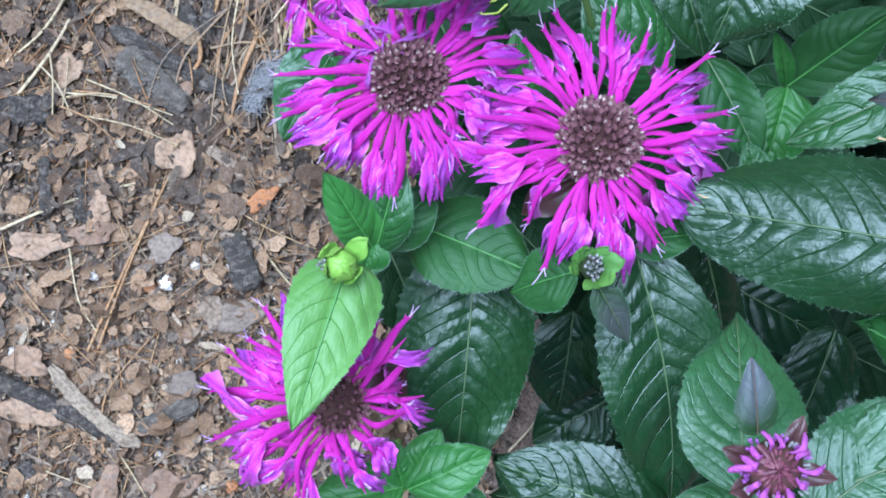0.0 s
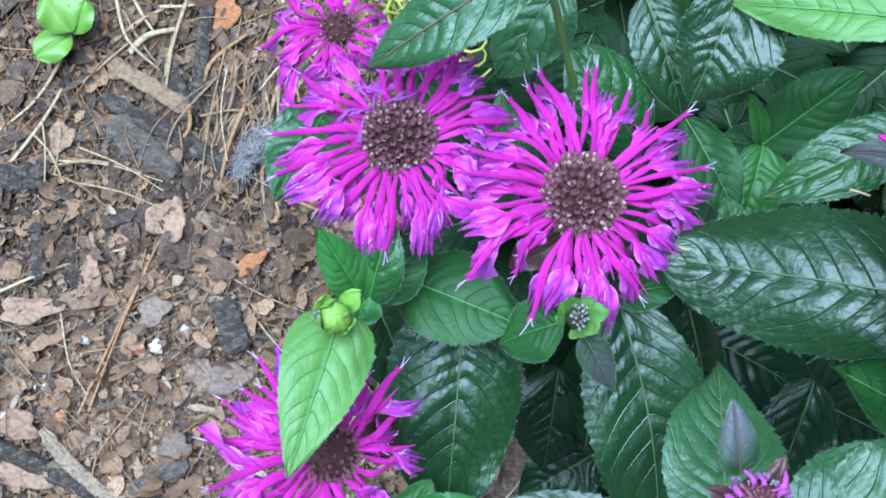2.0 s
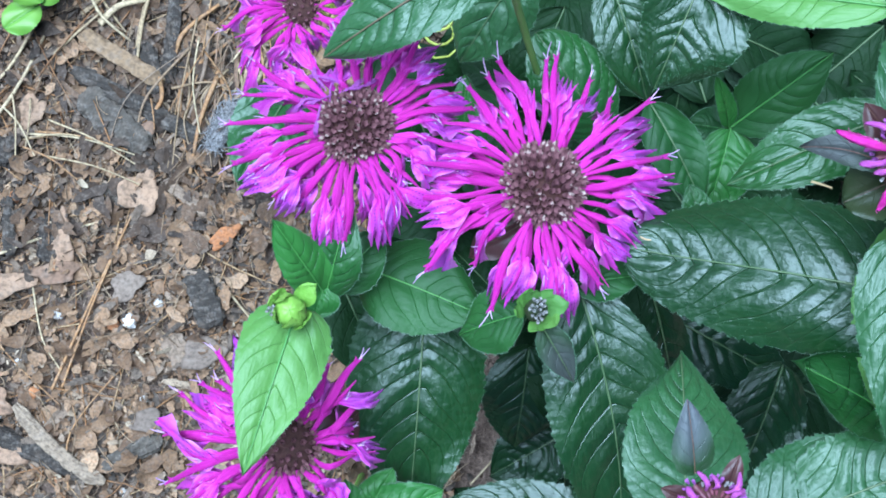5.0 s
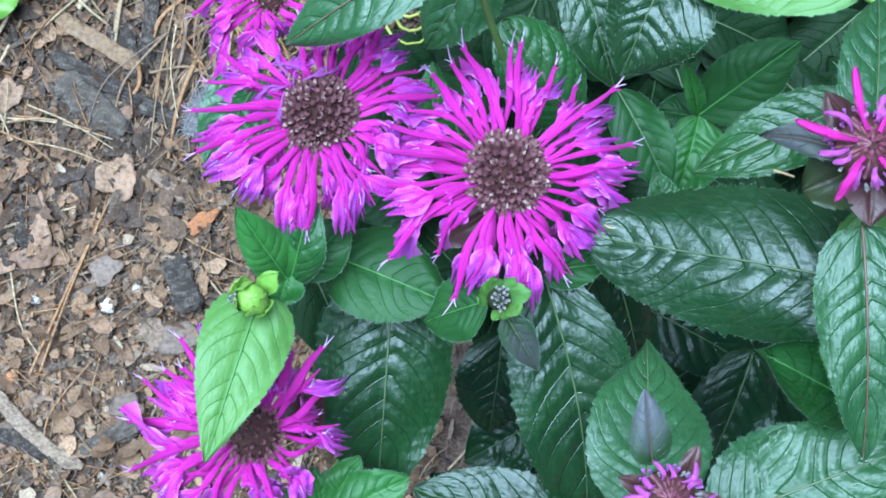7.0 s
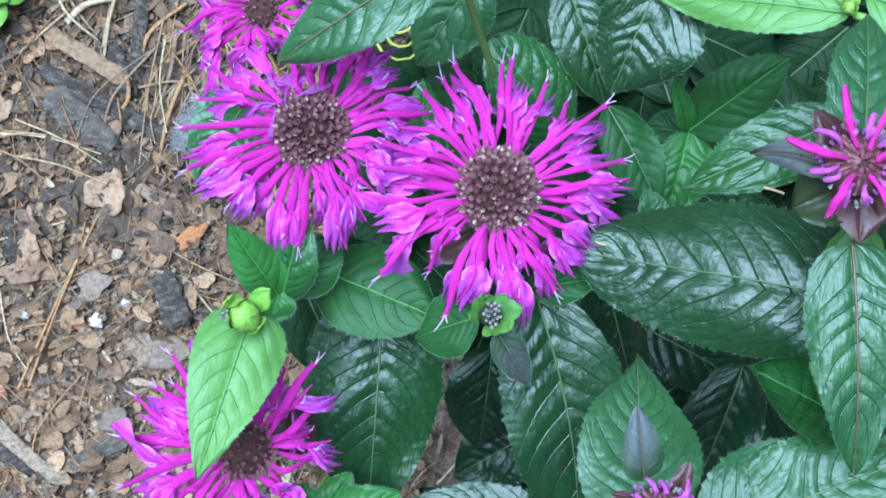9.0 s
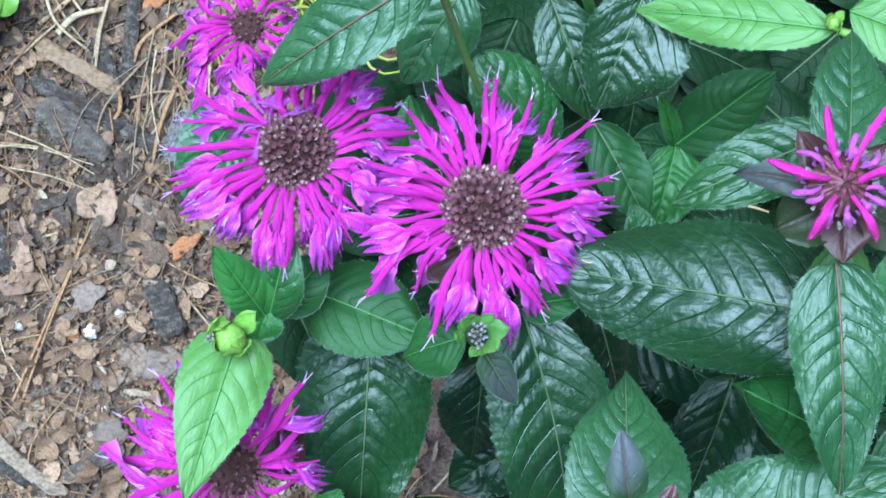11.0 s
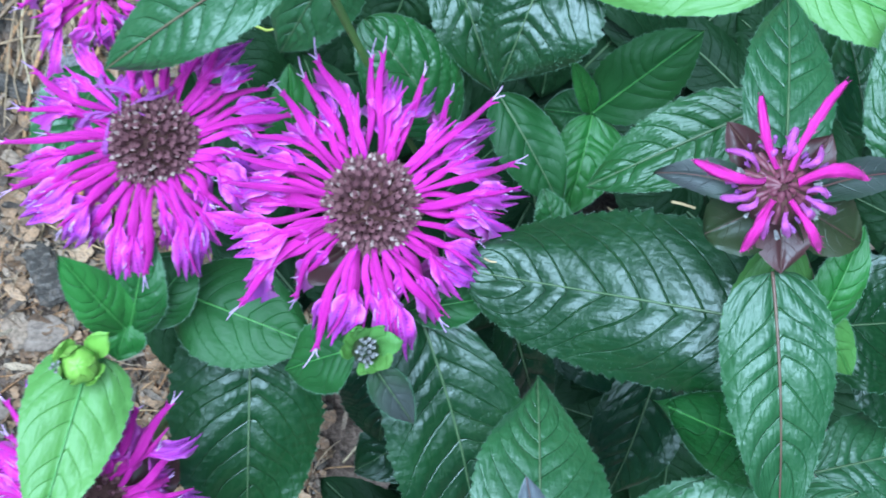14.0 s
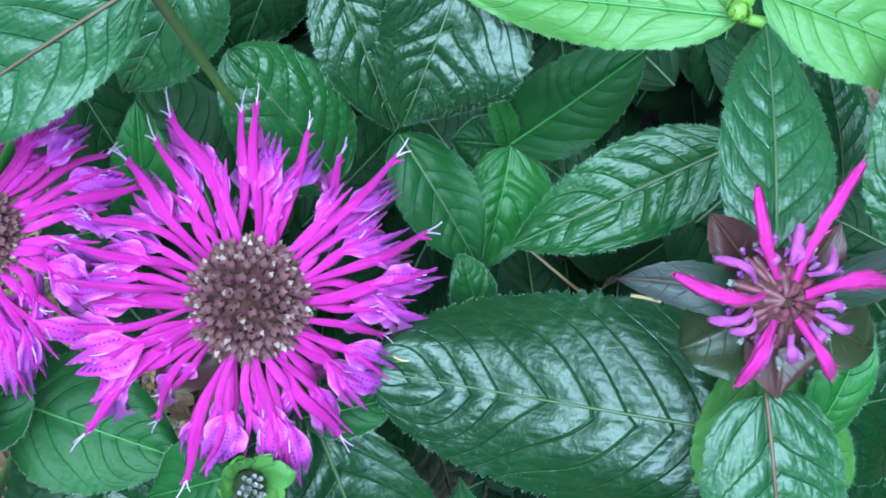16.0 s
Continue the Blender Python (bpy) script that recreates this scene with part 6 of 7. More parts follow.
leaf(stalk_j, (0.1449, 0.2050, 0.0791), (0.1318, 0.1454, 0.0611), 0.0354, LEAF_SHADED, RIB_PALE, hairs=0, nu=30)
leaf(stalk_l, (-0.0314, 0.1611, 0.1092), (-0.0177, 0.2043, 0.0912), 0.0321, LEAF_SHADED, RIB_PALE, hairs=0, nu=30)
leaf(stalk_j, (-0.0071, 0.0838, 0.0371), (0.0012, 0.1270, 0.0191), 0.0331, LEAF_SHADED, RIB_PALE, hairs=0, nu=30)
leaf(stalk_l, (0.0351, 0.1321, 0.0611), (0.0669, 0.1866, 0.0431), 0.0387, LEAF_SHADED, RIB_PALE, hairs=0, nu=30)
leaf(stalk_j, (0.1809, 0.0746, 0.0622), (0.1312, 0.0905, 0.0442), 0.0283, LEAF_SHADED, RIB_PALE, hairs=0, nu=30)
leaf(stalk_l, (0.0747, 0.1874, 0.0855), (0.1114, 0.1429, 0.0675), 0.0372, LEAF_SHADED, RIB_PALE, hairs=0, nu=30)
leaf(stalk_j, (0.2298, 0.1732, 0.0934), (0.1804, 0.2020, 0.0754), 0.0359, LEAF_SHADED, RIB_PALE, hairs=0, nu=30)
leaf(stalk_l, (0.1991, 0.1335, 0.0655), (0.2175, 0.1806, 0.0475), 0.0310, LEAF_SHADED, RIB_PALE, hairs=0, nu=30)
leaf(stalk_j, (0.1839, 0.1717, 0.0454), (0.1244, 0.1591, 0.0274), 0.0324, LEAF_SHADED, RIB_PALE, hairs=0, nu=30)
leaf(stalk_l, (-0.0198, 0.1213, 0.0590), (0.0110, 0.1604, 0.0410), 0.0281, LEAF_SHADED, RIB_PALE, hairs=0, nu=30)
leaf(stalk_j, (-0.0173, 0.1128, 0.0384), (0.0377, 0.1148, 0.0204), 0.0395, LEAF_SHADED, RIB_PALE, hairs=0, nu=30)
leaf(stalk_l, (0.1746, 0.0876, 0.1040), (0.2158, 0.1102, 0.0860), 0.0281, LEAF_SHADED, RIB_PALE, hairs=0, nu=30)
leaf(stalk_j, (0.0155, 0.1360, 0.0906), (-0.0439, 0.1445, 0.0726), 0.0334, LEAF_SHADED, RIB_PALE, hairs=0, nu=30)
leaf(stalk_l, (0.2055, 0.1181, 0.0730), (0.2306, 0.1643, 0.0550), 0.0333, LEAF_SHADED, RIB_PALE, hairs=0, nu=30)
leaf(stalk_k, (-0.0557, 0.0617, 0.1680), (-0.0346, 0.0186, 0.1540), 0.0280, LEAF_SHADED, RIB_PALE, hairs=0, nu=36)
leaf(stalk_k, (-0.0579, 0.0084, 0.1580), (-0.0518, 0.0560, 0.1440), 0.0280, LEAF_SHADED, RIB_PALE, hairs=0, nu=36)
leaf(stalk_k, (-0.0142, 0.0021, 0.1780), (-0.0275, 0.0482, 0.1640), 0.0280, LEAF_SHADED, RIB_PALE, hairs=0, nu=36)
leaf(stalk_k, (-0.0742, -0.0124, 0.1780), (-0.0548, -0.0563, 0.1640), 0.0280, LEAF_SHADED, RIB_PALE, hairs=0, nu=36)
leaf(stalk_k, (0.0119, -0.0480, 0.1480), (0.0552, -0.0273, 0.1340), 0.0280, LEAF_SHADED, RIB_PALE, hairs=0, nu=36)
leaf(stalk_k, (0.0809, -0.0491, 0.1380), (0.0342, -0.0601, 0.1240), 0.0280, LEAF_SHADED, RIB_PALE, hairs=0, nu=36)
leaf(stalk_k, (0.0081, -0.0727, 0.1280), (0.0172, -0.0256, 0.1140), 0.0280, LEAF_SHADED, RIB_PALE, hairs=0, nu=36)
leaf(stalk_k, (0.0397, -0.0016, 0.1780), (0.0153, -0.0429, 0.1640), 0.0280, LEAF_SHADED, RIB_PALE, hairs=0, nu=36)
leaf(stalk_k, (0.0960, -0.0351, 0.1580), (0.0562, -0.0618, 0.1440), 0.0280, LEAF_SHADED, RIB_PALE, hairs=0, nu=36)
leaf(stalk_k, (0.1117, -0.0057, 0.1780), (0.1515, 0.0211, 0.1640), 0.0280, LEAF_SHADED, RIB_PALE, hairs=0, nu=36)
leaf(stalk_k, (0.1342, 0.0213, 0.1780), (0.1281, -0.0263, 0.1640), 0.0280, LEAF_SHADED, RIB_PALE, hairs=0, nu=36)
leaf(stalk_k, (0.1842, -0.0281, 0.1780), (0.1441, -0.0017, 0.1640), 0.0280, LEAF_SHADED, RIB_PALE, hairs=0, nu=36)
leaf(stalk_k, (0.1843, -0.0324, 0.1480), (0.1637, 0.0109, 0.1340), 0.0280, LEAF_SHADED, RIB_PALE, hairs=0, nu=36)
leaf(stalk_k, (0.1523, -0.0187, 0.1780), (0.1820, -0.0565, 0.1640), 0.0280, LEAF_SHADED, RIB_PALE, hairs=0, nu=36)
leaf(stalk_k, (0.1131, 0.0130, 0.1780), (0.1216, -0.0343, 0.1640), 0.0280, LEAF_SHADED, RIB_PALE, hairs=0, nu=36)
leaf(stalk_k, (-0.0101, -0.0180, 0.1480), (-0.0276, 0.0267, 0.1340), 0.0280, LEAF_SHADED, RIB_PALE, hairs=0, nu=36)
leaf(stalk_k, (-0.0185, 0.0389, 0.1280), (-0.0396, -0.0042, 0.1140), 0.0280, LEAF_SHADED, RIB_PALE, hairs=0, nu=36)
leaf(stalk_k, (-0.0377, -0.0033, 0.1380), (-0.0034, 0.0303, 0.1240), 0.0280, LEAF_SHADED, RIB_PALE, hairs=0, nu=36)
leaf(stalk_k, (0.0081, -0.0164, 0.1380), (-0.0396, -0.0220, 0.1240), 0.0280, LEAF_SHADED, RIB_PALE, hairs=0, nu=36)
stem(stalk_b, [(0.0082, -0.0151, 0.2850), (0.0110, -0.0173, 0.2870), (0.0157, -0.0171, 0.2870)], 0.00028, 0.0002, STYLE_TAN, "curled tan dry style", "style")
stem(stalk_b, [(-0.0360, 0.0110, 0.2700), (-0.0323, 0.0104, 0.2720), (-0.0269, 0.0098, 0.2720)], 0.00035, 0.0003, STYLE_TAN, "pale dry straw caught in florets", "style")
stem(stalk_k, [(0.0532, -0.0045, 0.2250), (0.0596, -0.0123, 0.2350), (0.0491, -0.0120, 0.3000)], 0.0003, 0.0004, STYLE_TAN, "thin tan dry stem", "dry_stem")
stem(stalk_e, [(0.0469, -0.0056, 0.3170), (0.0492, -0.0062, 0.3170), (0.0521, -0.0072, 0.3170)], 0.00035, 0.0003, STYLE_TAN, "short pale straw on the leaf", "dry_stem")


# ---- the ground ----
def ground_height(x, y):
    return 0.0035 * noise.noise(Vector((x * 28, y * 28, 0.3))) + 0.0018 * noise.noise(Vector((x * 95, y * 95, 4.1))) - 0.003


def build_ground():
    near = np.linspace(-0.45, 0.45, 181)
    far = np.array([0.6, 0.9, 1.5, 3, 7, 20, 60, 200, 900])
    xs = np.concatenate([-far[::-1], near, far])
    verts = [(x, y, ground_height(x, y)) for x in xs for y in xs]
    me = mesh_of("ground", verts, [tuple(reversed(f)) for f in grid_faces(len(xs), len(xs))], SOIL)
    tagged(new("ground", me), "brown crumbly garden soil", "soil", kind="structure")


build_ground()


def spot(rnd, left=0.8):
    """A place on the mulch; most of it on the open side of the plants."""
    if rnd.random() < left:
        return rnd.uniform(-0.29, -0.02), rnd.uniform(-0.18, 0.15)
    return rnd.uniform(-0.40, 0.30), rnd.uniform(-0.30, 0.30)


def litter_flakes(name, count, small, big, mat, seed, label, category, lift, curl=0.5, left=0.85, long=1.5, band=None):
    """Torn flakes: uneven outlines, slightly cupped and tilted, lying over one another."""
    rnd = random.Random(seed)
    verts, faces = [], []
    for _ in range(count):
        x, y = spot(rnd, left) if band is None else (rnd.uniform(band[0], band[1]), rnd.uniform(band[2], band[3]))
        r = small * (big / small) ** (rnd.random() ** 2.1)
        h = ground_height(x, y) + rnd.uniform(0.0, lift)
        k = rnd.randint(9, 13)
        lob = [rnd.uniform(0, 6.28) for _ in range(3)]
        a0, st = rnd.uniform(0, 6.28), rnd.uniform(1.0, long)
        tx, ty = rnd.gauss(0, 0.42), rnd.gauss(0, 0.42)
        cup = rnd.uniform(-0.5, curl)
        n = len(verts)
        verts.append((x, y, h))
        ca, sa = math.cos(a0), math.sin(a0)
        for ring in (0.55, 1.0):
            for j in range(k):
                w = 6.2832 * j / k
                q = r * ring * (0.88 + 0.20 * math.sin(2 * w + lob[0]) + 0.09 * math.sin(3 * w + lob[1]) + 0.05 * math.sin(5 * w + lob[2]) + (rnd.uniform(-0.16, 0.12) if ring == 1.0 else 0))
                px, py = q * math.cos(w) * st, q * math.sin(w) / st
                verts.append((x + px * ca - py * sa, y + px * sa + py * ca, h + tx * px + ty * py + cup * r * (py / r) ** 2 + 0.22 * r * math.sin(1.7 * px / r + lob[1]) + rnd.uniform(-0.10, 0.10) * r))
        for j in range(k):
            j2 = (j + 1) % k
            faces.append((n, n + 1 + j, n + 1 + j2))
            faces.append((n + 1 + j, n + 1 + k + j, n + 1 + k + j2, n + 1 + j2))
    tagged(new(name, mesh_of(name, verts, faces, mat)), label, category, kind="stuff")


def litter_crumbs(name, count, small, big, mat, seed, label, category, left=0.85, sunk=0.2):
    rnd = random.Random(seed)
    verts, faces = [], []
    for _ in range(count):
        x, y = spot(rnd, left)
        r = small * (big / small) ** (rnd.random() ** 2)
        h = ground_height(x, y) + r * (0.5 - sunk) + 0.007 * rnd.random() ** 2
        n = len(verts)
        turn = Euler((rnd.uniform(0, 6), rnd.uniform(0, 6), rnd.uniform(0, 6))).to_matrix()
        for p in ((1, 0, 0), (-1, 0, 0), (0, 1, 0), (0, -1, 0), (0, 0, 1), (0, 0, -1), (0.6, 0.6, 0.6), (-0.6, 0.5, -0.6)):
            q = turn @ (Vector(p) * r * rnd.uniform(0.65, 1.1))
            verts.append((x + q.x, y + q.y, h + q.z * 0.8))
        for f in ((6, 0, 2), (6, 2, 4), (6, 4, 0), (0, 4, 3), (4, 1, 3), (4, 2, 1), (7, 1, 2), (7, 2, 5), (7, 5, 1), (2, 0, 5), (0, 3, 5), (3, 1, 5)):
            faces.append(tuple(n + i for i in f))
    tagged(new(name, mesh_of(name, verts, faces, mat, smooth=False)), label, category, kind="stuff")


def litter_needles(name, count, seed, mat, label, category, short, tall, thick, left=0.9, lift=0.006, band=None):
    rnd = random.Random(seed)
    verts, faces = [], []
    for _ in range(count):
        x, y = spot(rnd, left) if band is None else (rnd.uniform(band[0], band[1]), rnd.uniform(band[2], band[3]))
        a, ln = rnd.gauss(1.0, 0.9), rnd.uniform(short, tall)
        bow = rnd.gauss(0, 0.10)
        z0, z1 = rnd.uniform(0.001, lift), rnd.uniform(0.001, lift)
        pts = []
        for i in range(7):
            s = i / 6 - 0.5
            px, py = x + math.cos(a) * s * ln - math.sin(a) * bow * ln * (4 * s * s), y + math.sin(a) * s * ln + math.cos(a) * bow * ln * (4 * s * s)
            pts.append((px, py, ground_height(x, y) + z0 + (z1 - z0) * (s + 0.5) + 0.001))
        r = thick * rnd.uniform(0.7, 1.2)
        v, f, _ = tube(pts, [r * (1 - 0.5 * abs(i / 3 - 1) ** 3) for i in range(7)], 4, start=len(verts))
        verts += v
        faces += f
    tagged(new(name, mesh_of(name, verts, faces, mat)), label, category, kind="stuff")


PALE = litter_material("pale_scrap", (0.0, (0.272, 0.208, 0.138)), (0.5, (0.369, 0.290, 0.203)), (1.0, (0.504, 0.434, 0.319)), scale=400)
litter_flakes("leaf_litter", 8200, 0.0009, 0.0064, FLAKES, 1, "torn brown dead leaf flakes covering the soil", "leaf litter", 0.008, 0.9)
litter_flakes("shredded_mulch", 6200, 0.0008, 0.0052, CHIPS, 2, "grey and charred shredded bark mulch", "mulch", 0.007, 0.3, 0.85, 2.9)
litter_flakes("pale_scraps", 420, 0.0008, 0.0042, PALE, 8, "pale bleached leaf and bark scraps", "leaf litter", 0.009, 0.9)
# Some real char, plus extra dark flakes that stand in for shade over this band.
CHAR_SHADE_CHIPS = litter_material("dark_bark_flakes", (0.0, (0.021, 0.019, 0.018)), (0.5, (0.073, 0.053, 0.041)), (1.0, (0.194, 0.125, 0.077)), scale=400)
litter_flakes("dark_bark_flakes", 1700, 0.0012, 0.0070, CHAR_SHADE_CHIPS, 12, "dark brown and charred bark flakes, thickened to shade the mulch", "bark flakes", 0.010, 0.4, 0.9, 2.2, (-0.29, -0.10, 0.0, 0.16))
litter_flakes("bleached_scraps", 220, 0.0008, 0.0040, PALE, 14, "bleached leaf scraps over brown soil", "leaf litter", 0.010, 0.6, 0.9, 1.8, (-0.29, -0.07, -0.19, -0.02))
litter_crumbs("soil_crumbs", 21000, 0.0004, 0.0021, CHIPS, 3, "dark soil crumbs and bark grains", "soil")
litter_crumbs("pale_grit", 480, 0.0004, 0.0017, PEBBLES, 4, "scattered small whitish grit and perlite", "grit")
litter_needles("pine_needles", 640, 5, NEEDLES, "dry orange brown pine needles over mulch", "pine needles", 0.012, 0.060, 0.00036)
litter_needles("pine_straw", 110, 7, NEEDLES, "tangled pale pine straw over the mulch", "pine straw", 0.018, 0.06, 0.00036, lift=0.010, band=(-0.29, -0.09, 0.02, 0.15))
litter_needles("dry_fibres", 1300, 6, FIBRE, "fine shredded bark fibres and rootlets", "fibres", 0.005, 0.024, 0.00026, lift=0.010)


def bark_piece(name, ax, ay, bx, by, width, thick, mat, seed, label, category, rise=0.002, bow=0.0):
    """A split piece of bark or wood lying from a to b: blocky section, broken ends, rough sides."""
    rnd = random.Random(seed)
    cx, cy = (ax + bx) / 2, (ay + by) / 2
    z = ground_height(cx, cy) + rise
    ln = math.hypot(bx - ax, by - ay)
    a = math.atan2(by - ay, bx - ax)
    rings, sides = 34, 28
    verts = []
    for i in range(rings):
        s = i / (rings - 1)
        taper = min(1.0, 0.55 + 5 * s, 0.55 + 5 * (1 - s))
        for j in range(sides):
            w = 2 * math.pi * j / sides
            c, d = math.cos(w), math.sin(w)
            e = (abs(c) ** 5 + abs(d) ** 5) ** -0.2
            k = 1 + 0.22 * noise.noise(Vector((s * ln * 45, w * 2.6, seed + 9))) + 0.26 * noise.noise(Vector((s * ln * 260, 2 * c, 2 * d + seed))) + 0.14 * noise.noise(Vector((s * ln * 900, 5 * c, 5 * d + seed))) + rnd.uniform(-0.04, 0.04)
            verts.append(((s - 0.5) * ln + rnd.uniform(-0.02, 0.02) * ln * (1 if i in (0, rings - 1) else 0), width / 2 * c * e * k * taper + bow * ln * 4 * s * (1 - s), thick / 2 * d * e * k * taper + thick * 0.4))
    faces = grid_faces(rings, sides, wrap=True) + [tuple(reversed(range(sides))), tuple((rings - 1) * sides + j for j in range(sides))]
    ob = new(name, mesh_of(name, verts, [tuple(reversed(f)) for f in faces], mat, smooth=False))
    ob.matrix_world = pose(cx, cy, z, rnd.uniform(-8, 8), rnd.uniform(-3, 3), math.degrees(a))
    return tagged(ob, label, category)


def fallen_leaf(name, x, y, long, wide, angle, mat, seed, label, category="dead leaf", lobes=0.25, rise=0.009, cup=0.25):
    """A curled, dry leaf with an uneven, lobed outline and a thin edge."""
    rnd = random.Random(seed)
    rings, seg = 6, 30
    ph = [rnd.uniform(0, 6.28) for _ in range(4)]
    verts = [(0, 0, 0)]
    for i in range(1, rings + 1):
        q = i / rings
        for j in range(seg):
            w = 2 * math.pi * j / seg
            out = 1 + lobes * q * (math.sin(3 * w + ph[0]) * 0.6 + math.sin(5 * w + ph[1]) * 0.4) + rnd.uniform(-0.05, 0.05) * q
            px, py = long / 2 * q * math.cos(w) * out, wide / 2 * q * math.sin(w) * out
            verts.append((px, py, cup * abs(py) * math.sin(2 * px / long + ph[2]) + 0.05 * long * math.sin(6 * px / long + ph[3]) * q))
    faces = [(0, 1 + j, 1 + (j + 1) % seg) for j in range(seg)]
    faces += [tuple(1 + v for v in f) for f in grid_faces(rings, seg, wrap=True)]
    ob = new(name, mesh_of(name, verts, faces, mat))
    solid = ob.modifiers.new("thickness", "SOLIDIFY")
    solid.thickness = 0.0003
    ob.matrix_world = pose(x, y, ground_height(x, y) + rise, rnd.uniform(-10, 10), rnd.uniform(-10, 10), angle)
    return tagged(ob, label, category)


def straw(name, pts, r, mat, label, category, rise=0.006):
    """A dry stalk or needle laid along a few points of the plan."""
    fine = []
    full = [Vector((x, y, ground_height(x, y) + rise + dz)) for x, y, dz in pts]
    for i in range(len(full) - 1):
        a, b = full[i], full[i + 1]
        pa, nb = full[max(i - 1, 0)], full[min(i + 2, len(full) - 1)]
        fine += bezier(a, a + (b - pa) / 6, b - (nb - a) / 6, b, 7)[: None if i == len(full) - 2 else -1]
    v, f, uv = tube(fine, [r * (1 - 0.4 * i / len(fine)) for i in range(len(fine))], 6, 0.7)
    return tagged(new(name, mesh_of(name, v, f, mat, uv)), label, category)


def stone(name, x, y, r, mat, seed, label, category="stone"):
    bm = bmesh.new()
    bmesh.ops.create_icosphere(bm, subdivisions=2, radius=r)
    for v in bm.verts:
        v.co *= 1 + 0.32 * noise.noise(v.co * (1.6 / r) + Vector((seed, 0, 0)))
        v.co.z *= 0.7
    me = bpy.data.meshes.new(name)
    bm.to_mesh(me)
    bm.free()
    me.materials.append(mat)
    ob = new(name, me)
    ob.matrix_world = pose(x, y, ground_height(x, y) + 0.003 + r * 0.4, 0, 0, seed * 50)
    return tagged(ob, label, category)


PEBBLE = litter_material("white_stone", (0.0, (0.60, 0.56, 0.52)), (0.5, (0.74, 0.72, 0.69)), (1.0, (0.85, 0.84, 0.82)), island=False, scale=500)
FLUFF = litter_material("grey_fluff", (0.0, (0.30, 0.31, 0.33)), (0.5, (0.40, 0.41, 0.43)), (1.0, (0.50, 0.51, 0.53)), island=False, scale=700, bump=1.0)
GREY_LEAF = litter_material("grey_leaf", (0.0, (0.155, 0.125, 0.104)), (0.5, (0.223, 0.179, 0.145)), (1.0, (0.281, 0.232, 0.186)), island=False, scale=200)

bark_piece("bark_chunk", -0.2378, 0.0468, -0.2116, 0.0475, 0.0135, 0.008, CHAR, 1, "blocky charcoal grey bark chunk on mulch", "bark", 0.0045)
bark_piece("bark_chunk", -0.1824, 0.0738, -0.1561, 0.0476, 0.0150, 0.006, CHAR, 2, "flaky burnt bark piece with ashy patches", "bark", 0.0045)
bark_piece("burnt_stick", -0.1875, 0.0838, -0.1283, 0.0516, 0.0075, 0.006, CHAR, 3, "long charred stick on the mulch", "stick", 0.0045)
bark_piece("wood_strip", -0.1853, 0.1003, -0.1485, 0.0775, 0.0068, 0.0035, PLANK, 4, "weathered grey brown wood strip", "wood", 0.010)
bark_piece("bark_chunk", -0.2159, 0.0270, -0.2145, 0.0016, 0.0058, 0.005, CHAR, 5, "narrow charred bark sliver", "bark", 0.0045)
bark_piece("bark_chunk", -0.1982, 0.0196, -0.1983, -0.0015, 0.0078, 0.005, CHAR, 6, "short charred bark sliver", "bark", 0.0045)
bark_piece("bark_chunk", -0.1345, -0.0062, -0.1257, -0.0311, 0.0120, 0.006, CHAR, 7, "dark crumbling bark piece", "bark", 0.0045)
bark_piece("bark_chunk", -0.1741, -0.0921, -0.1486, -0.0794, 0.0075, 0.005, CHAR, 8, "slanting charred bark sliver", "bark", 0.0045)
bark_piece("grey_stick", -0.2375, -0.0682, -0.1801, -0.0952, 0.0078, 0.006, CHAR, 9, "dark grey weathered stick", "stick", 0.0045)
bark_piece("grey_stick", -0.2115, -0.0646, -0.1740, -0.0984, 0.0062, 0.006, TWIG, 10, "bent brown bark strip across mulch", "stick", 0.0045, -0.06)
bark_piece("wood_chip", -0.1473, 0.0331, -0.1281, 0.0181, 0.0052, 0.004, TWIG, 11, "pale grey split wood chip", "wood", 0.005)
bark_piece("bark_chunk", -0.0635, -0.0171, -0.0460, -0.0271, 0.0100, 0.006, CHAR, 12, "dark bark piece beside the leaves", "bark", 0.0045)
bark_piece("bark_chunk", -0.1567, 0.0957, -0.1502, 0.0729, 0.0080, 0.006, CHAR, 13, "upright looking charred bark sliver", "bark", 0.0045)
bark_piece("wood_chip", -0.1454, -0.0349, -0.1391, -0.0473, 0.0090, 0.003, TWIG, 14, "flat grey brown wood chip", "wood", 0.005)
bark_piece("wood_chip", -0.1757, 0.0323, -0.1633, 0.0236, 0.0050, 0.003, CHAR, 15, "dark narrow wood chip", "wood", 0.004)
bark_piece("wood_chip", -0.2271, -0.1109, -0.2175, -0.1073, 0.0070, 0.004, CHAR, 16, "dark squarish wood chip", "wood", 0.004)

fallen_leaf("dead_leaf", -0.1921, 0.0060, 0.0250, 0.0090, 80, DEAD_LEAF, 1, "brown dead leaf with flared end", lobes=0.5)
fallen_leaf("dead_leaf", -0.1948, -0.0065, 0.0210, 0.0100, 5, DEAD_LEAF, 2, "brown dead leaf lying flat")
fallen_leaf("dead_leaf", -0.2180, -0.0116, 0.0270, 0.0120, 10, DEAD_LEAF, 3, "pinkish brown dead leaf on grit")
fallen_leaf("dead_leaf", -0.1584, 0.0287, 0.0190, 0.0180, 60, DEAD_LEAF, 4, "three cornered brown dead leaf")
fallen_leaf("dead_leaf", -0.2204, -0.0829, 0.0290, 0.0140, -5, DEAD_LEAF, 5, "tan dead leaf with torn edge")
fallen_leaf("dead_leaf", -0.2058, 0.0659, 0.0150, 0.0110, 70, DEAD_LEAF, 6, "tan curled dead leaf")
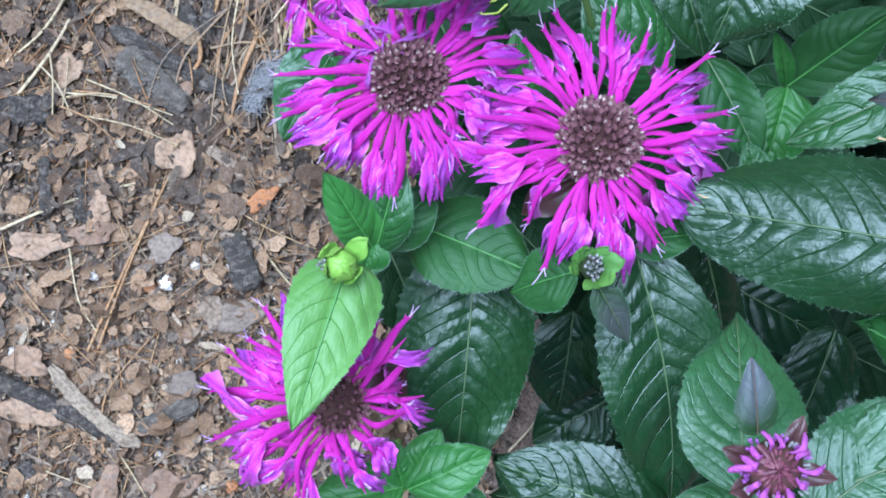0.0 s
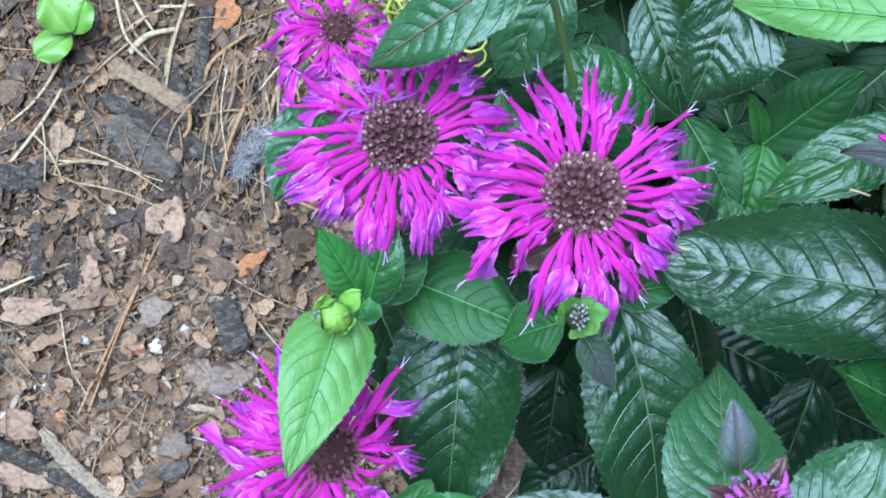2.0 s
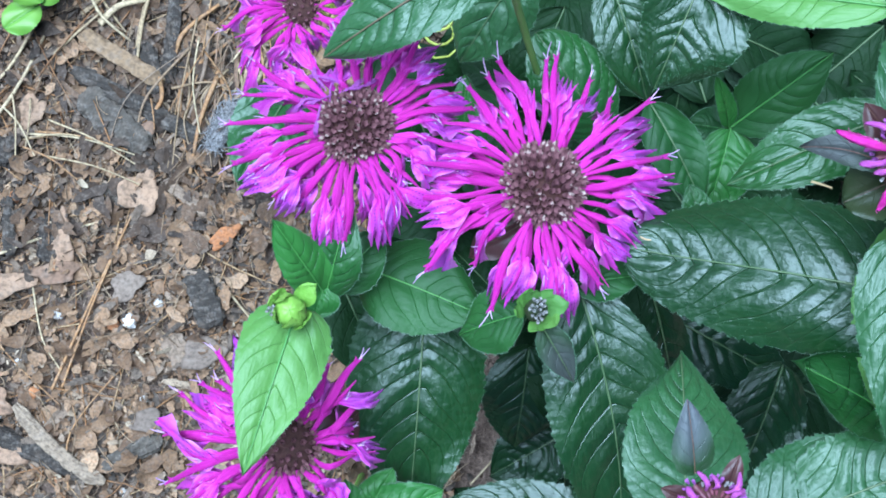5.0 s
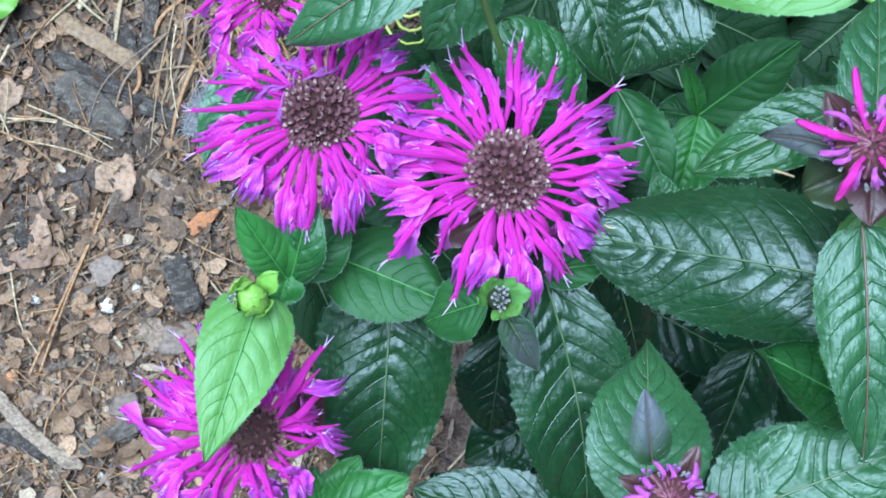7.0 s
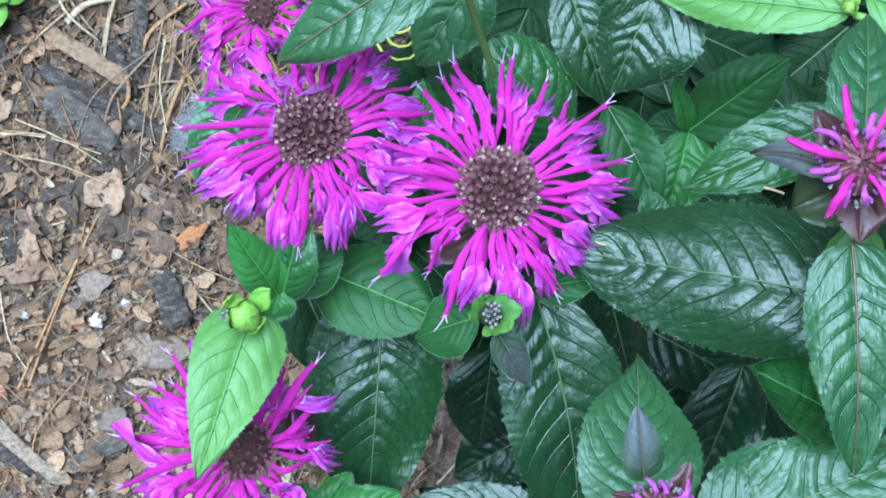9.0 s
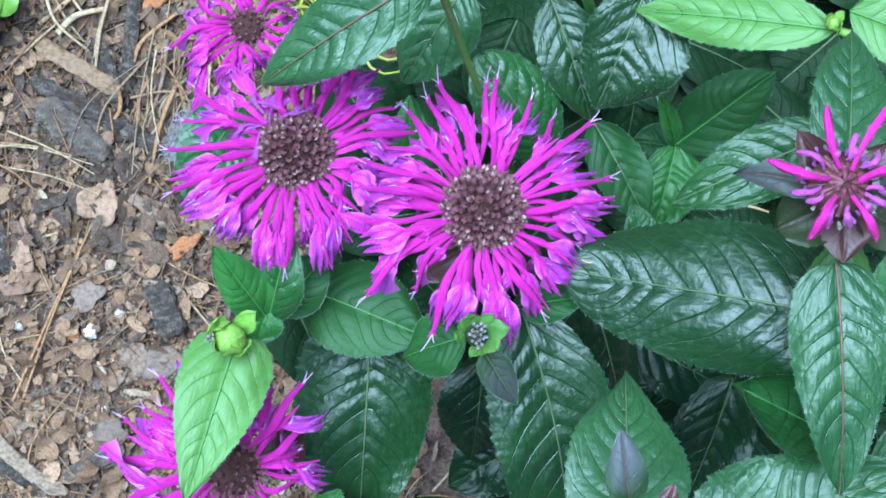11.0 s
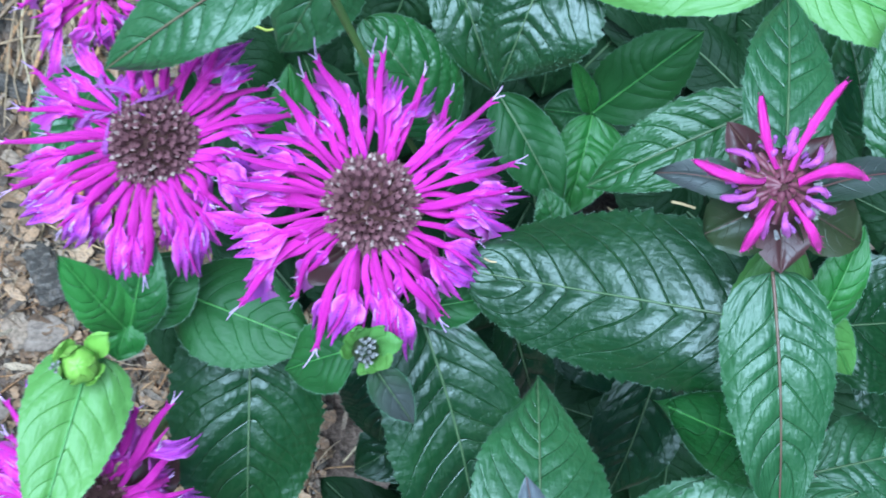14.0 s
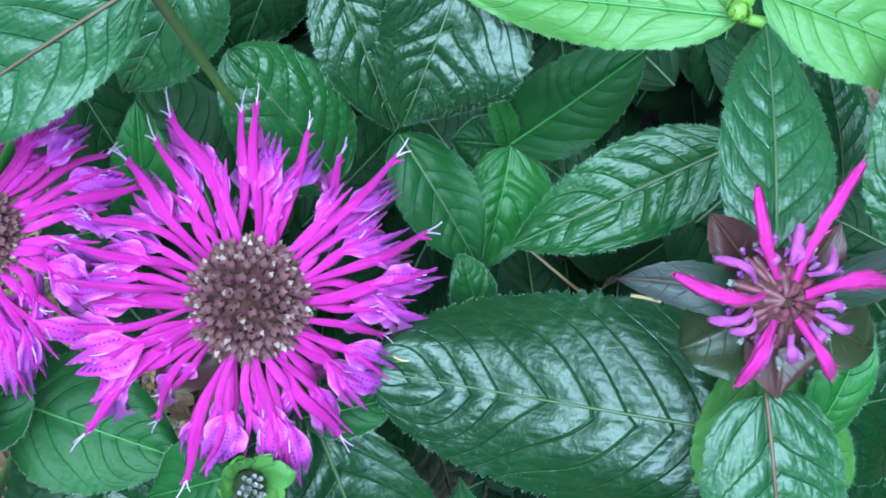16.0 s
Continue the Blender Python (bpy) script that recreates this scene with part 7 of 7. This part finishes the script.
fallen_leaf("dead_leaf", -0.1210, 0.0089, 0.0160, 0.0070, 35, ORANGE, 7, "orange tan dead leaf scrap")
fallen_leaf("dead_leaf", -0.1604, -0.1161, 0.0240, 0.0140, 8, DEAD_LEAF, 8, "tan lobed dead leaf", lobes=0.4)
fallen_leaf("dead_leaf", -0.2219, -0.0621, 0.0180, 0.0130, -20, DEAD_LEAF, 9, "pale tan dead leaf")
fallen_leaf("dead_leaf", -0.1543, -0.0720, 0.0150, 0.0110, 0, GREY_LEAF, 10, "grey mauve dead leaf flake")
fallen_leaf("dead_leaf", -0.1310, -0.0423, 0.0190, 0.0140, 20, GREY_LEAF, 11, "grey mauve dead leaf beside the flower")
fallen_leaf("dead_leaf", -0.1641, -0.0126, 0.0160, 0.0120, 40, GREY_LEAF, 12, "grey brown dead leaf on grit")
fallen_leaf("dead_leaf", -0.1871, -0.1159, 0.0200, 0.0100, 75, DEAD_LEAF, 13, "upcurled brown dead leaf")
fallen_leaf("dead_leaf", -0.1587, 0.0551, 0.0150, 0.0090, 20, DEAD_LEAF, 14, "brown dead leaf scrap by bark")

def cobweb_tuft(x, y, reach, seed):
    """A ragged wad of cottony strands caught on the litter, thicker along its middle."""
    rnd = random.Random(seed)
    verts, faces, uvs = [], [], []
    for _ in range(900):
        t = rnd.uniform(-1, 1)
        c = Vector((t * reach * 0.55 + rnd.gauss(0, 0.0018), t * reach * 0.80 + rnd.gauss(0, 0.0022), rnd.uniform(-0.001, 0.005) * (1.2 - abs(t))))
        spin, size = rnd.gauss(0.95, 0.9), rnd.uniform(0.0015, 0.0050)
        step = Vector((math.cos(spin), math.sin(spin), rnd.uniform(-0.35, 0.35))) * size
        sag = Vector((rnd.gauss(0, 0.0009), rnd.gauss(0, 0.0009), 0.0008))
        v, f, uv = tube([c - step, c + sag, c + step], [0.00006, rnd.uniform(0.00014, 0.00040), 0.00005], 4)
        n = len(verts)
        verts += v
        uvs += uv
        faces += [tuple(k + n for k in q) for q in f]
    ob = new("cobweb_tuft", mesh_of("cobweb_tuft", verts, faces, FLUFF, uvs))
    ob.location = (x, y, ground_height(x, y) + 0.016)
    return tagged(ob, "pale grey cottony tuft beside the stalks", "tuft")


cobweb_tuft(-0.1197, 0.0589, 0.011, 15)

straw("pale_straw", ((-0.2387, -0.0065, 0), (-0.2073, 0.0066, 0.002), (-0.1755, 0.0163, 0)), 0.00085, STRAW, "pale dry grass straw across mulch", "straw")
straw("pine_needle", ((-0.1965, -0.0577, 0), (-0.1787, -0.0176, 0.002), (-0.1622, 0.0194, 0)), 0.00075, NEEDLES, "long rusty pine needle pair", "pine needle")
straw("pine_needle", ((-0.1921, -0.0567, 0), (-0.1794, -0.0226, 0.002), (-0.1668, 0.0086, 0)), 0.00065, NEEDLES, "long rusty pine needle", "pine needle")
straw("pale_straw", ((-0.2372, 0.0430, 0), (-0.2133, 0.0734, 0.004), (-0.1989, 0.1027, 0)), 0.0010, STRAW, "pale curved grass straw", "straw")
straw("pale_straw", ((-0.2018, 0.1090, 0), (-0.2164, 0.0829, 0.004), (-0.2361, 0.0673, 0)), 0.0009, STRAW, "bleached dry grass straw", "straw")
straw("pale_straw", ((-0.1512, 0.1291, 0), (-0.1581, 0.1040, 0.004), (-0.1610, 0.0852, 0)), 0.0009, STRAW, "bleached upright grass straw", "straw")
straw("pale_straw", ((-0.1841, 0.1091, 0), (-0.1715, 0.1184, 0.004), (-0.1576, 0.1272, 0)), 0.0013, STRAW, "flat pale grass blade", "straw")
straw("pale_straw", ((-0.1792, 0.1249, 0), (-0.1727, 0.1118, 0.003), (-0.1650, 0.1014, 0)), 0.0008, STRAW, "short pale grass straw", "straw")
straw("pine_needle", ((-0.1414, 0.0654, 0), (-0.1378, 0.0807, 0.004), (-0.1192, 0.0949, 0.006)), 0.0012, NEEDLES, "curved rusty bark fibre", "pine needle")
straw("pine_needle", ((-0.1444, 0.0819, 0), (-0.1395, 0.0989, 0.004), (-0.1229, 0.1122, 0.006)), 0.0013, NEEDLES, "curved rusty bark strip", "pine needle")
straw("pine_needle", ((-0.2311, -0.0228, 0), (-0.2125, -0.0449, 0.002), (-0.1927, -0.0646, 0)), 0.0004, NEEDLES, "thin dry pine needle", "pine needle")
straw("pine_needle", ((-0.2050, -0.0128, 0), (-0.2005, -0.0350, 0.002), (-0.1930, -0.0486, 0)), 0.0005, STRAW, "thin pale dry stem", "pine needle")
straw("pine_needle", ((-0.1208, -0.0136, 0), (-0.1121, -0.0248, 0.002), (-0.1033, -0.0348, 0)), 0.0006, STRAW, "thin tan dry stem", "pine needle")
straw("pine_needle", ((-0.1874, -0.0940, 0), (-0.1775, -0.1087, 0.002), (-0.1676, -0.1258, 0)), 0.0005, STRAW, "thin tan dry stem", "pine needle")
straw("pine_needle", ((-0.1890, -0.1013, 0), (-0.1877, -0.0768, 0.003), (-0.1697, -0.0522, 0)), 0.0005, NEEDLES, "bent brown pine needle", "pine needle")
straw("pine_needle", ((-0.2175, -0.1073, 0), (-0.2078, -0.1110, 0.002), (-0.1944, -0.1164, 0)), 0.0005, STRAW, "short pale dry stem", "pine needle")
straw("pale_straw", ((-0.0135, -0.1019, 0), (-0.0034, -0.0908, 0.003), (0.0042, -0.0796, 0)), 0.0006, STRAW, "short straw in the gap between leaves", "straw")

straw("pale_straw", ((-0.1819, 0.1303, 0.004), (-0.1762, 0.1091, 0.006), (-0.1624, 0.0966, 0.001)), 0.0009, STRAW, "bleached bent grass straw over bark", "straw", 0.008)
straw("pale_straw", ((-0.1499, 0.1288, 0.004), (-0.1563, 0.1067, 0.006), (-0.1598, 0.0850, 0.001)), 0.0010, STRAW, "bleached upright grass straw", "straw", 0.008)
straw("pale_straw", ((-0.1963, 0.0908, 0.0), (-0.1850, 0.1001, 0.002), (-0.1757, 0.1086, 0.001)), 0.0008, STRAW, "thin bleached grass straw", "straw", 0.008)
straw("pale_straw", ((-0.1758, 0.1040, 0.0), (-0.1677, 0.1116, 0.003), (-0.1556, 0.1152, 0.002)), 0.0019, STRAW, "flat bleached grass blade", "straw", 0.008)
straw("pale_straw", ((-0.1630, 0.1259, 0.0), (-0.1522, 0.1255, 0.003), (-0.1419, 0.1271, 0.002)), 0.0009, STRAW, "short bleached grass straw", "straw", 0.008)
straw("pale_straw", ((-0.1740, 0.1286, 0.0), (-0.1698, 0.1208, 0.003), (-0.1652, 0.1141, 0.002)), 0.0009, STRAW, "short bleached grass straw", "straw", 0.008)
bark_piece("bark_chunk", -0.1398, 0.1323, -0.1462, 0.0784, 0.0065, 0.006, CHAR, 17, "long upright charred bark sliver", "bark", 0.0045)
fallen_leaf("dead_leaf", -0.1565, 0.0939, 0.0230, 0.0100, 95, GREY_LEAF, 21, "mauve brown dead leaf by straw")
fallen_leaf("dead_leaf", -0.1329, 0.1224, 0.0170, 0.0120, 60, ORANGE, 22, "orange tan dead leaf by the flower")

# a spray of needles fanned over the mulch
straw("pine_needle", ((-0.2070, 0.0550, 0.003), (-0.1830, 0.0520, 0.005), (-0.1600, 0.0450, 0.003)), 0.0005, STRAW, "dry tan pine needle over the mulch", "pine needle", 0.008)
straw("pine_needle", ((-0.2040, 0.0560, 0.003), (-0.1830, 0.0530, 0.005), (-0.1630, 0.0470, 0.003)), 0.0005, NEEDLES, "dry tan pine needle over the mulch", "pine needle", 0.008)
straw("pine_needle", ((-0.2080, 0.0530, 0.003), (-0.1910, 0.0540, 0.005), (-0.1750, 0.0510, 0.003)), 0.0005, STRAW, "dry tan pine needle over the mulch", "pine needle", 0.008)
straw("pine_needle", ((-0.1980, 0.0610, 0.003), (-0.1780, 0.0520, 0.005), (-0.1600, 0.0410, 0.003)), 0.0005, STRAW, "dry tan pine needle over the mulch", "pine needle", 0.008)
straw("pine_needle", ((-0.2090, 0.0490, 0.003), (-0.1960, 0.0430, 0.005), (-0.1850, 0.0340, 0.003)), 0.0005, NEEDLES, "dry tan pine needle over the mulch", "pine needle", 0.008)
straw("pine_needle", ((-0.2180, 0.0670, 0.003), (-0.2100, 0.0580, 0.005), (-0.2040, 0.0450, 0.003)), 0.0005, STRAW, "dry tan pine needle over the mulch", "pine needle", 0.008)
straw("pine_needle", ((-0.2140, 0.0730, 0.003), (-0.2120, 0.0610, 0.005), (-0.2120, 0.0450, 0.003)), 0.0005, STRAW, "dry tan pine needle over the mulch", "pine needle", 0.008)
straw("pine_needle", ((-0.2060, 0.0710, 0.003), (-0.2060, 0.0610, 0.005), (-0.2080, 0.0480, 0.003)), 0.0005, STRAW, "dry tan pine needle over the mulch", "pine needle", 0.008)
straw("pine_needle", ((-0.2000, 0.0450, 0.003), (-0.1780, 0.0400, 0.005), (-0.1580, 0.0320, 0.003)), 0.0005, STRAW, "dry tan pine needle over the mulch", "pine needle", 0.008)

srnd = random.Random(40)
for i in range(52):
    # tangled tan straw beside the stalks: most of it leans one way, some lies across it
    x0, y0 = -0.1116, 0.0886
    x1, y1 = -0.1225, 0.0366
    dx = srnd.uniform(-0.020, 0.016)
    cut = srnd.uniform(0.0, 0.55)
    sway = srnd.gauss(0, 0.007)
    head = Vector((x0 + dx + srnd.gauss(0, 0.006), y0 + srnd.uniform(-0.008, 0.022), srnd.uniform(0.006, 0.016)))
    foot = Vector((x1 + dx * 1.7 + srnd.gauss(0, 0.010), y1 + srnd.uniform(-0.012, 0.030), srnd.uniform(0.0, 0.004)))
    if i % 4 == 0:
        # broken bits lying askew
        mid = foot.lerp(head, srnd.uniform(0.1, 0.9))
        turn, half = srnd.uniform(0, math.pi), srnd.uniform(0.006, 0.017)
        reach = Vector((half * math.cos(turn), half * math.sin(turn), srnd.uniform(-0.002, 0.003)))
        head, foot, sway = mid + reach, mid - reach, srnd.gauss(0, 0.003)
    elif i % 2:
        head = head.lerp(foot, cut)
    else:
        foot = foot.lerp(head, cut)
    mid = (head + foot) / 2 + Vector((sway, srnd.gauss(0, 0.002), 0.002))
    straw("dry_straw", (tuple(head), tuple(mid), tuple(foot)), srnd.choice((0.0003, 0.0004, 0.0005, 0.0007, 0.0012)), (FIBRE, TWIG, NEEDLES, DEAD_LEAF, PLANK, NEEDLES, STRAW)[i % 7], "tan dry straw tangled beside the stalks", "straw")

for i, (x, y, r) in enumerate((
        (-0.1627, -0.0280, 0.0034), (-0.1946, -0.0246, 0.0026), (-0.2293, -0.0577, 0.0022), (-0.2113, -0.0454, 0.0018),
        (-0.1525, -0.0985, 0.0021), (-0.1657, -0.1031, 0.0018), (-0.1568, -0.0626, 0.0020), (-0.1465, -0.1174, 0.0022),
        (-0.1734, -0.0295, 0.0016), (-0.1504, -0.0200, 0.0022), (-0.1157, -0.0336, 0.0018), (-0.1597, -0.0695, 0.0014),
        (-0.1662, -0.0386, 0.0016), (-0.1445, -0.1210, 0.0015), (-0.2221, -0.1206, 0.0015), (-0.1844, 0.0373, 0.0012))):
    tagged(stone("white_stone", x, y, r, PEBBLE, i, "small chalky white stone on mulch"), group="white stones")

for i, (x, y, r) in enumerate(((-0.2137, 0.0275, 0.0030), (-0.1705, -0.0292, 0.0030), (-0.2043, -0.0589, 0.0029), (-0.1294, 0.0600, 0.0028), (-0.1335, -0.1162, 0.0030), (-0.1935, -0.0964, 0.0020))):
    tagged(stone("orange_chip", x, y, r, ORANGE, i + 30, "orange brown chip of broken bark", "bark chip"), group="orange chips")

# chartreuse tuft behind the low flower
tuft = tagged(new("grass_tuft"), "curly yellow green grass tuft behind a flower", "grass")
tuft.location = (-0.052, 0.095, 0.0)
for i in range(44):
    a, b = srnd.uniform(-0.026, 0.020), srnd.uniform(-0.030, 0.012)
    spin, size = srnd.uniform(0, 6.28), srnd.uniform(0.004, 0.009)
    top = srnd.uniform(0.165, 0.19)
    pts = [Vector((a * 0.2, b * 0.1 + 0.012, -0.004)), Vector((a * 0.5, b * 0.5 + 0.006, 0.09)), Vector((a, b, top))]
    pts += [Vector((a + size * math.cos(spin + k * 0.6) - size * math.cos(spin), b + size * math.sin(spin + k * 0.6) - size * math.sin(spin), top + 0.004 * math.sin(k * 0.5))) for k in range(1, 8)]
    v, f, uv = tube(pts, [0.0007] * 3 + [0.0007 - 0.00005 * k for k in range(1, 8)], 6)
    part("blade", mesh_of("blade", v, f, GRASSY, uv), tuft)
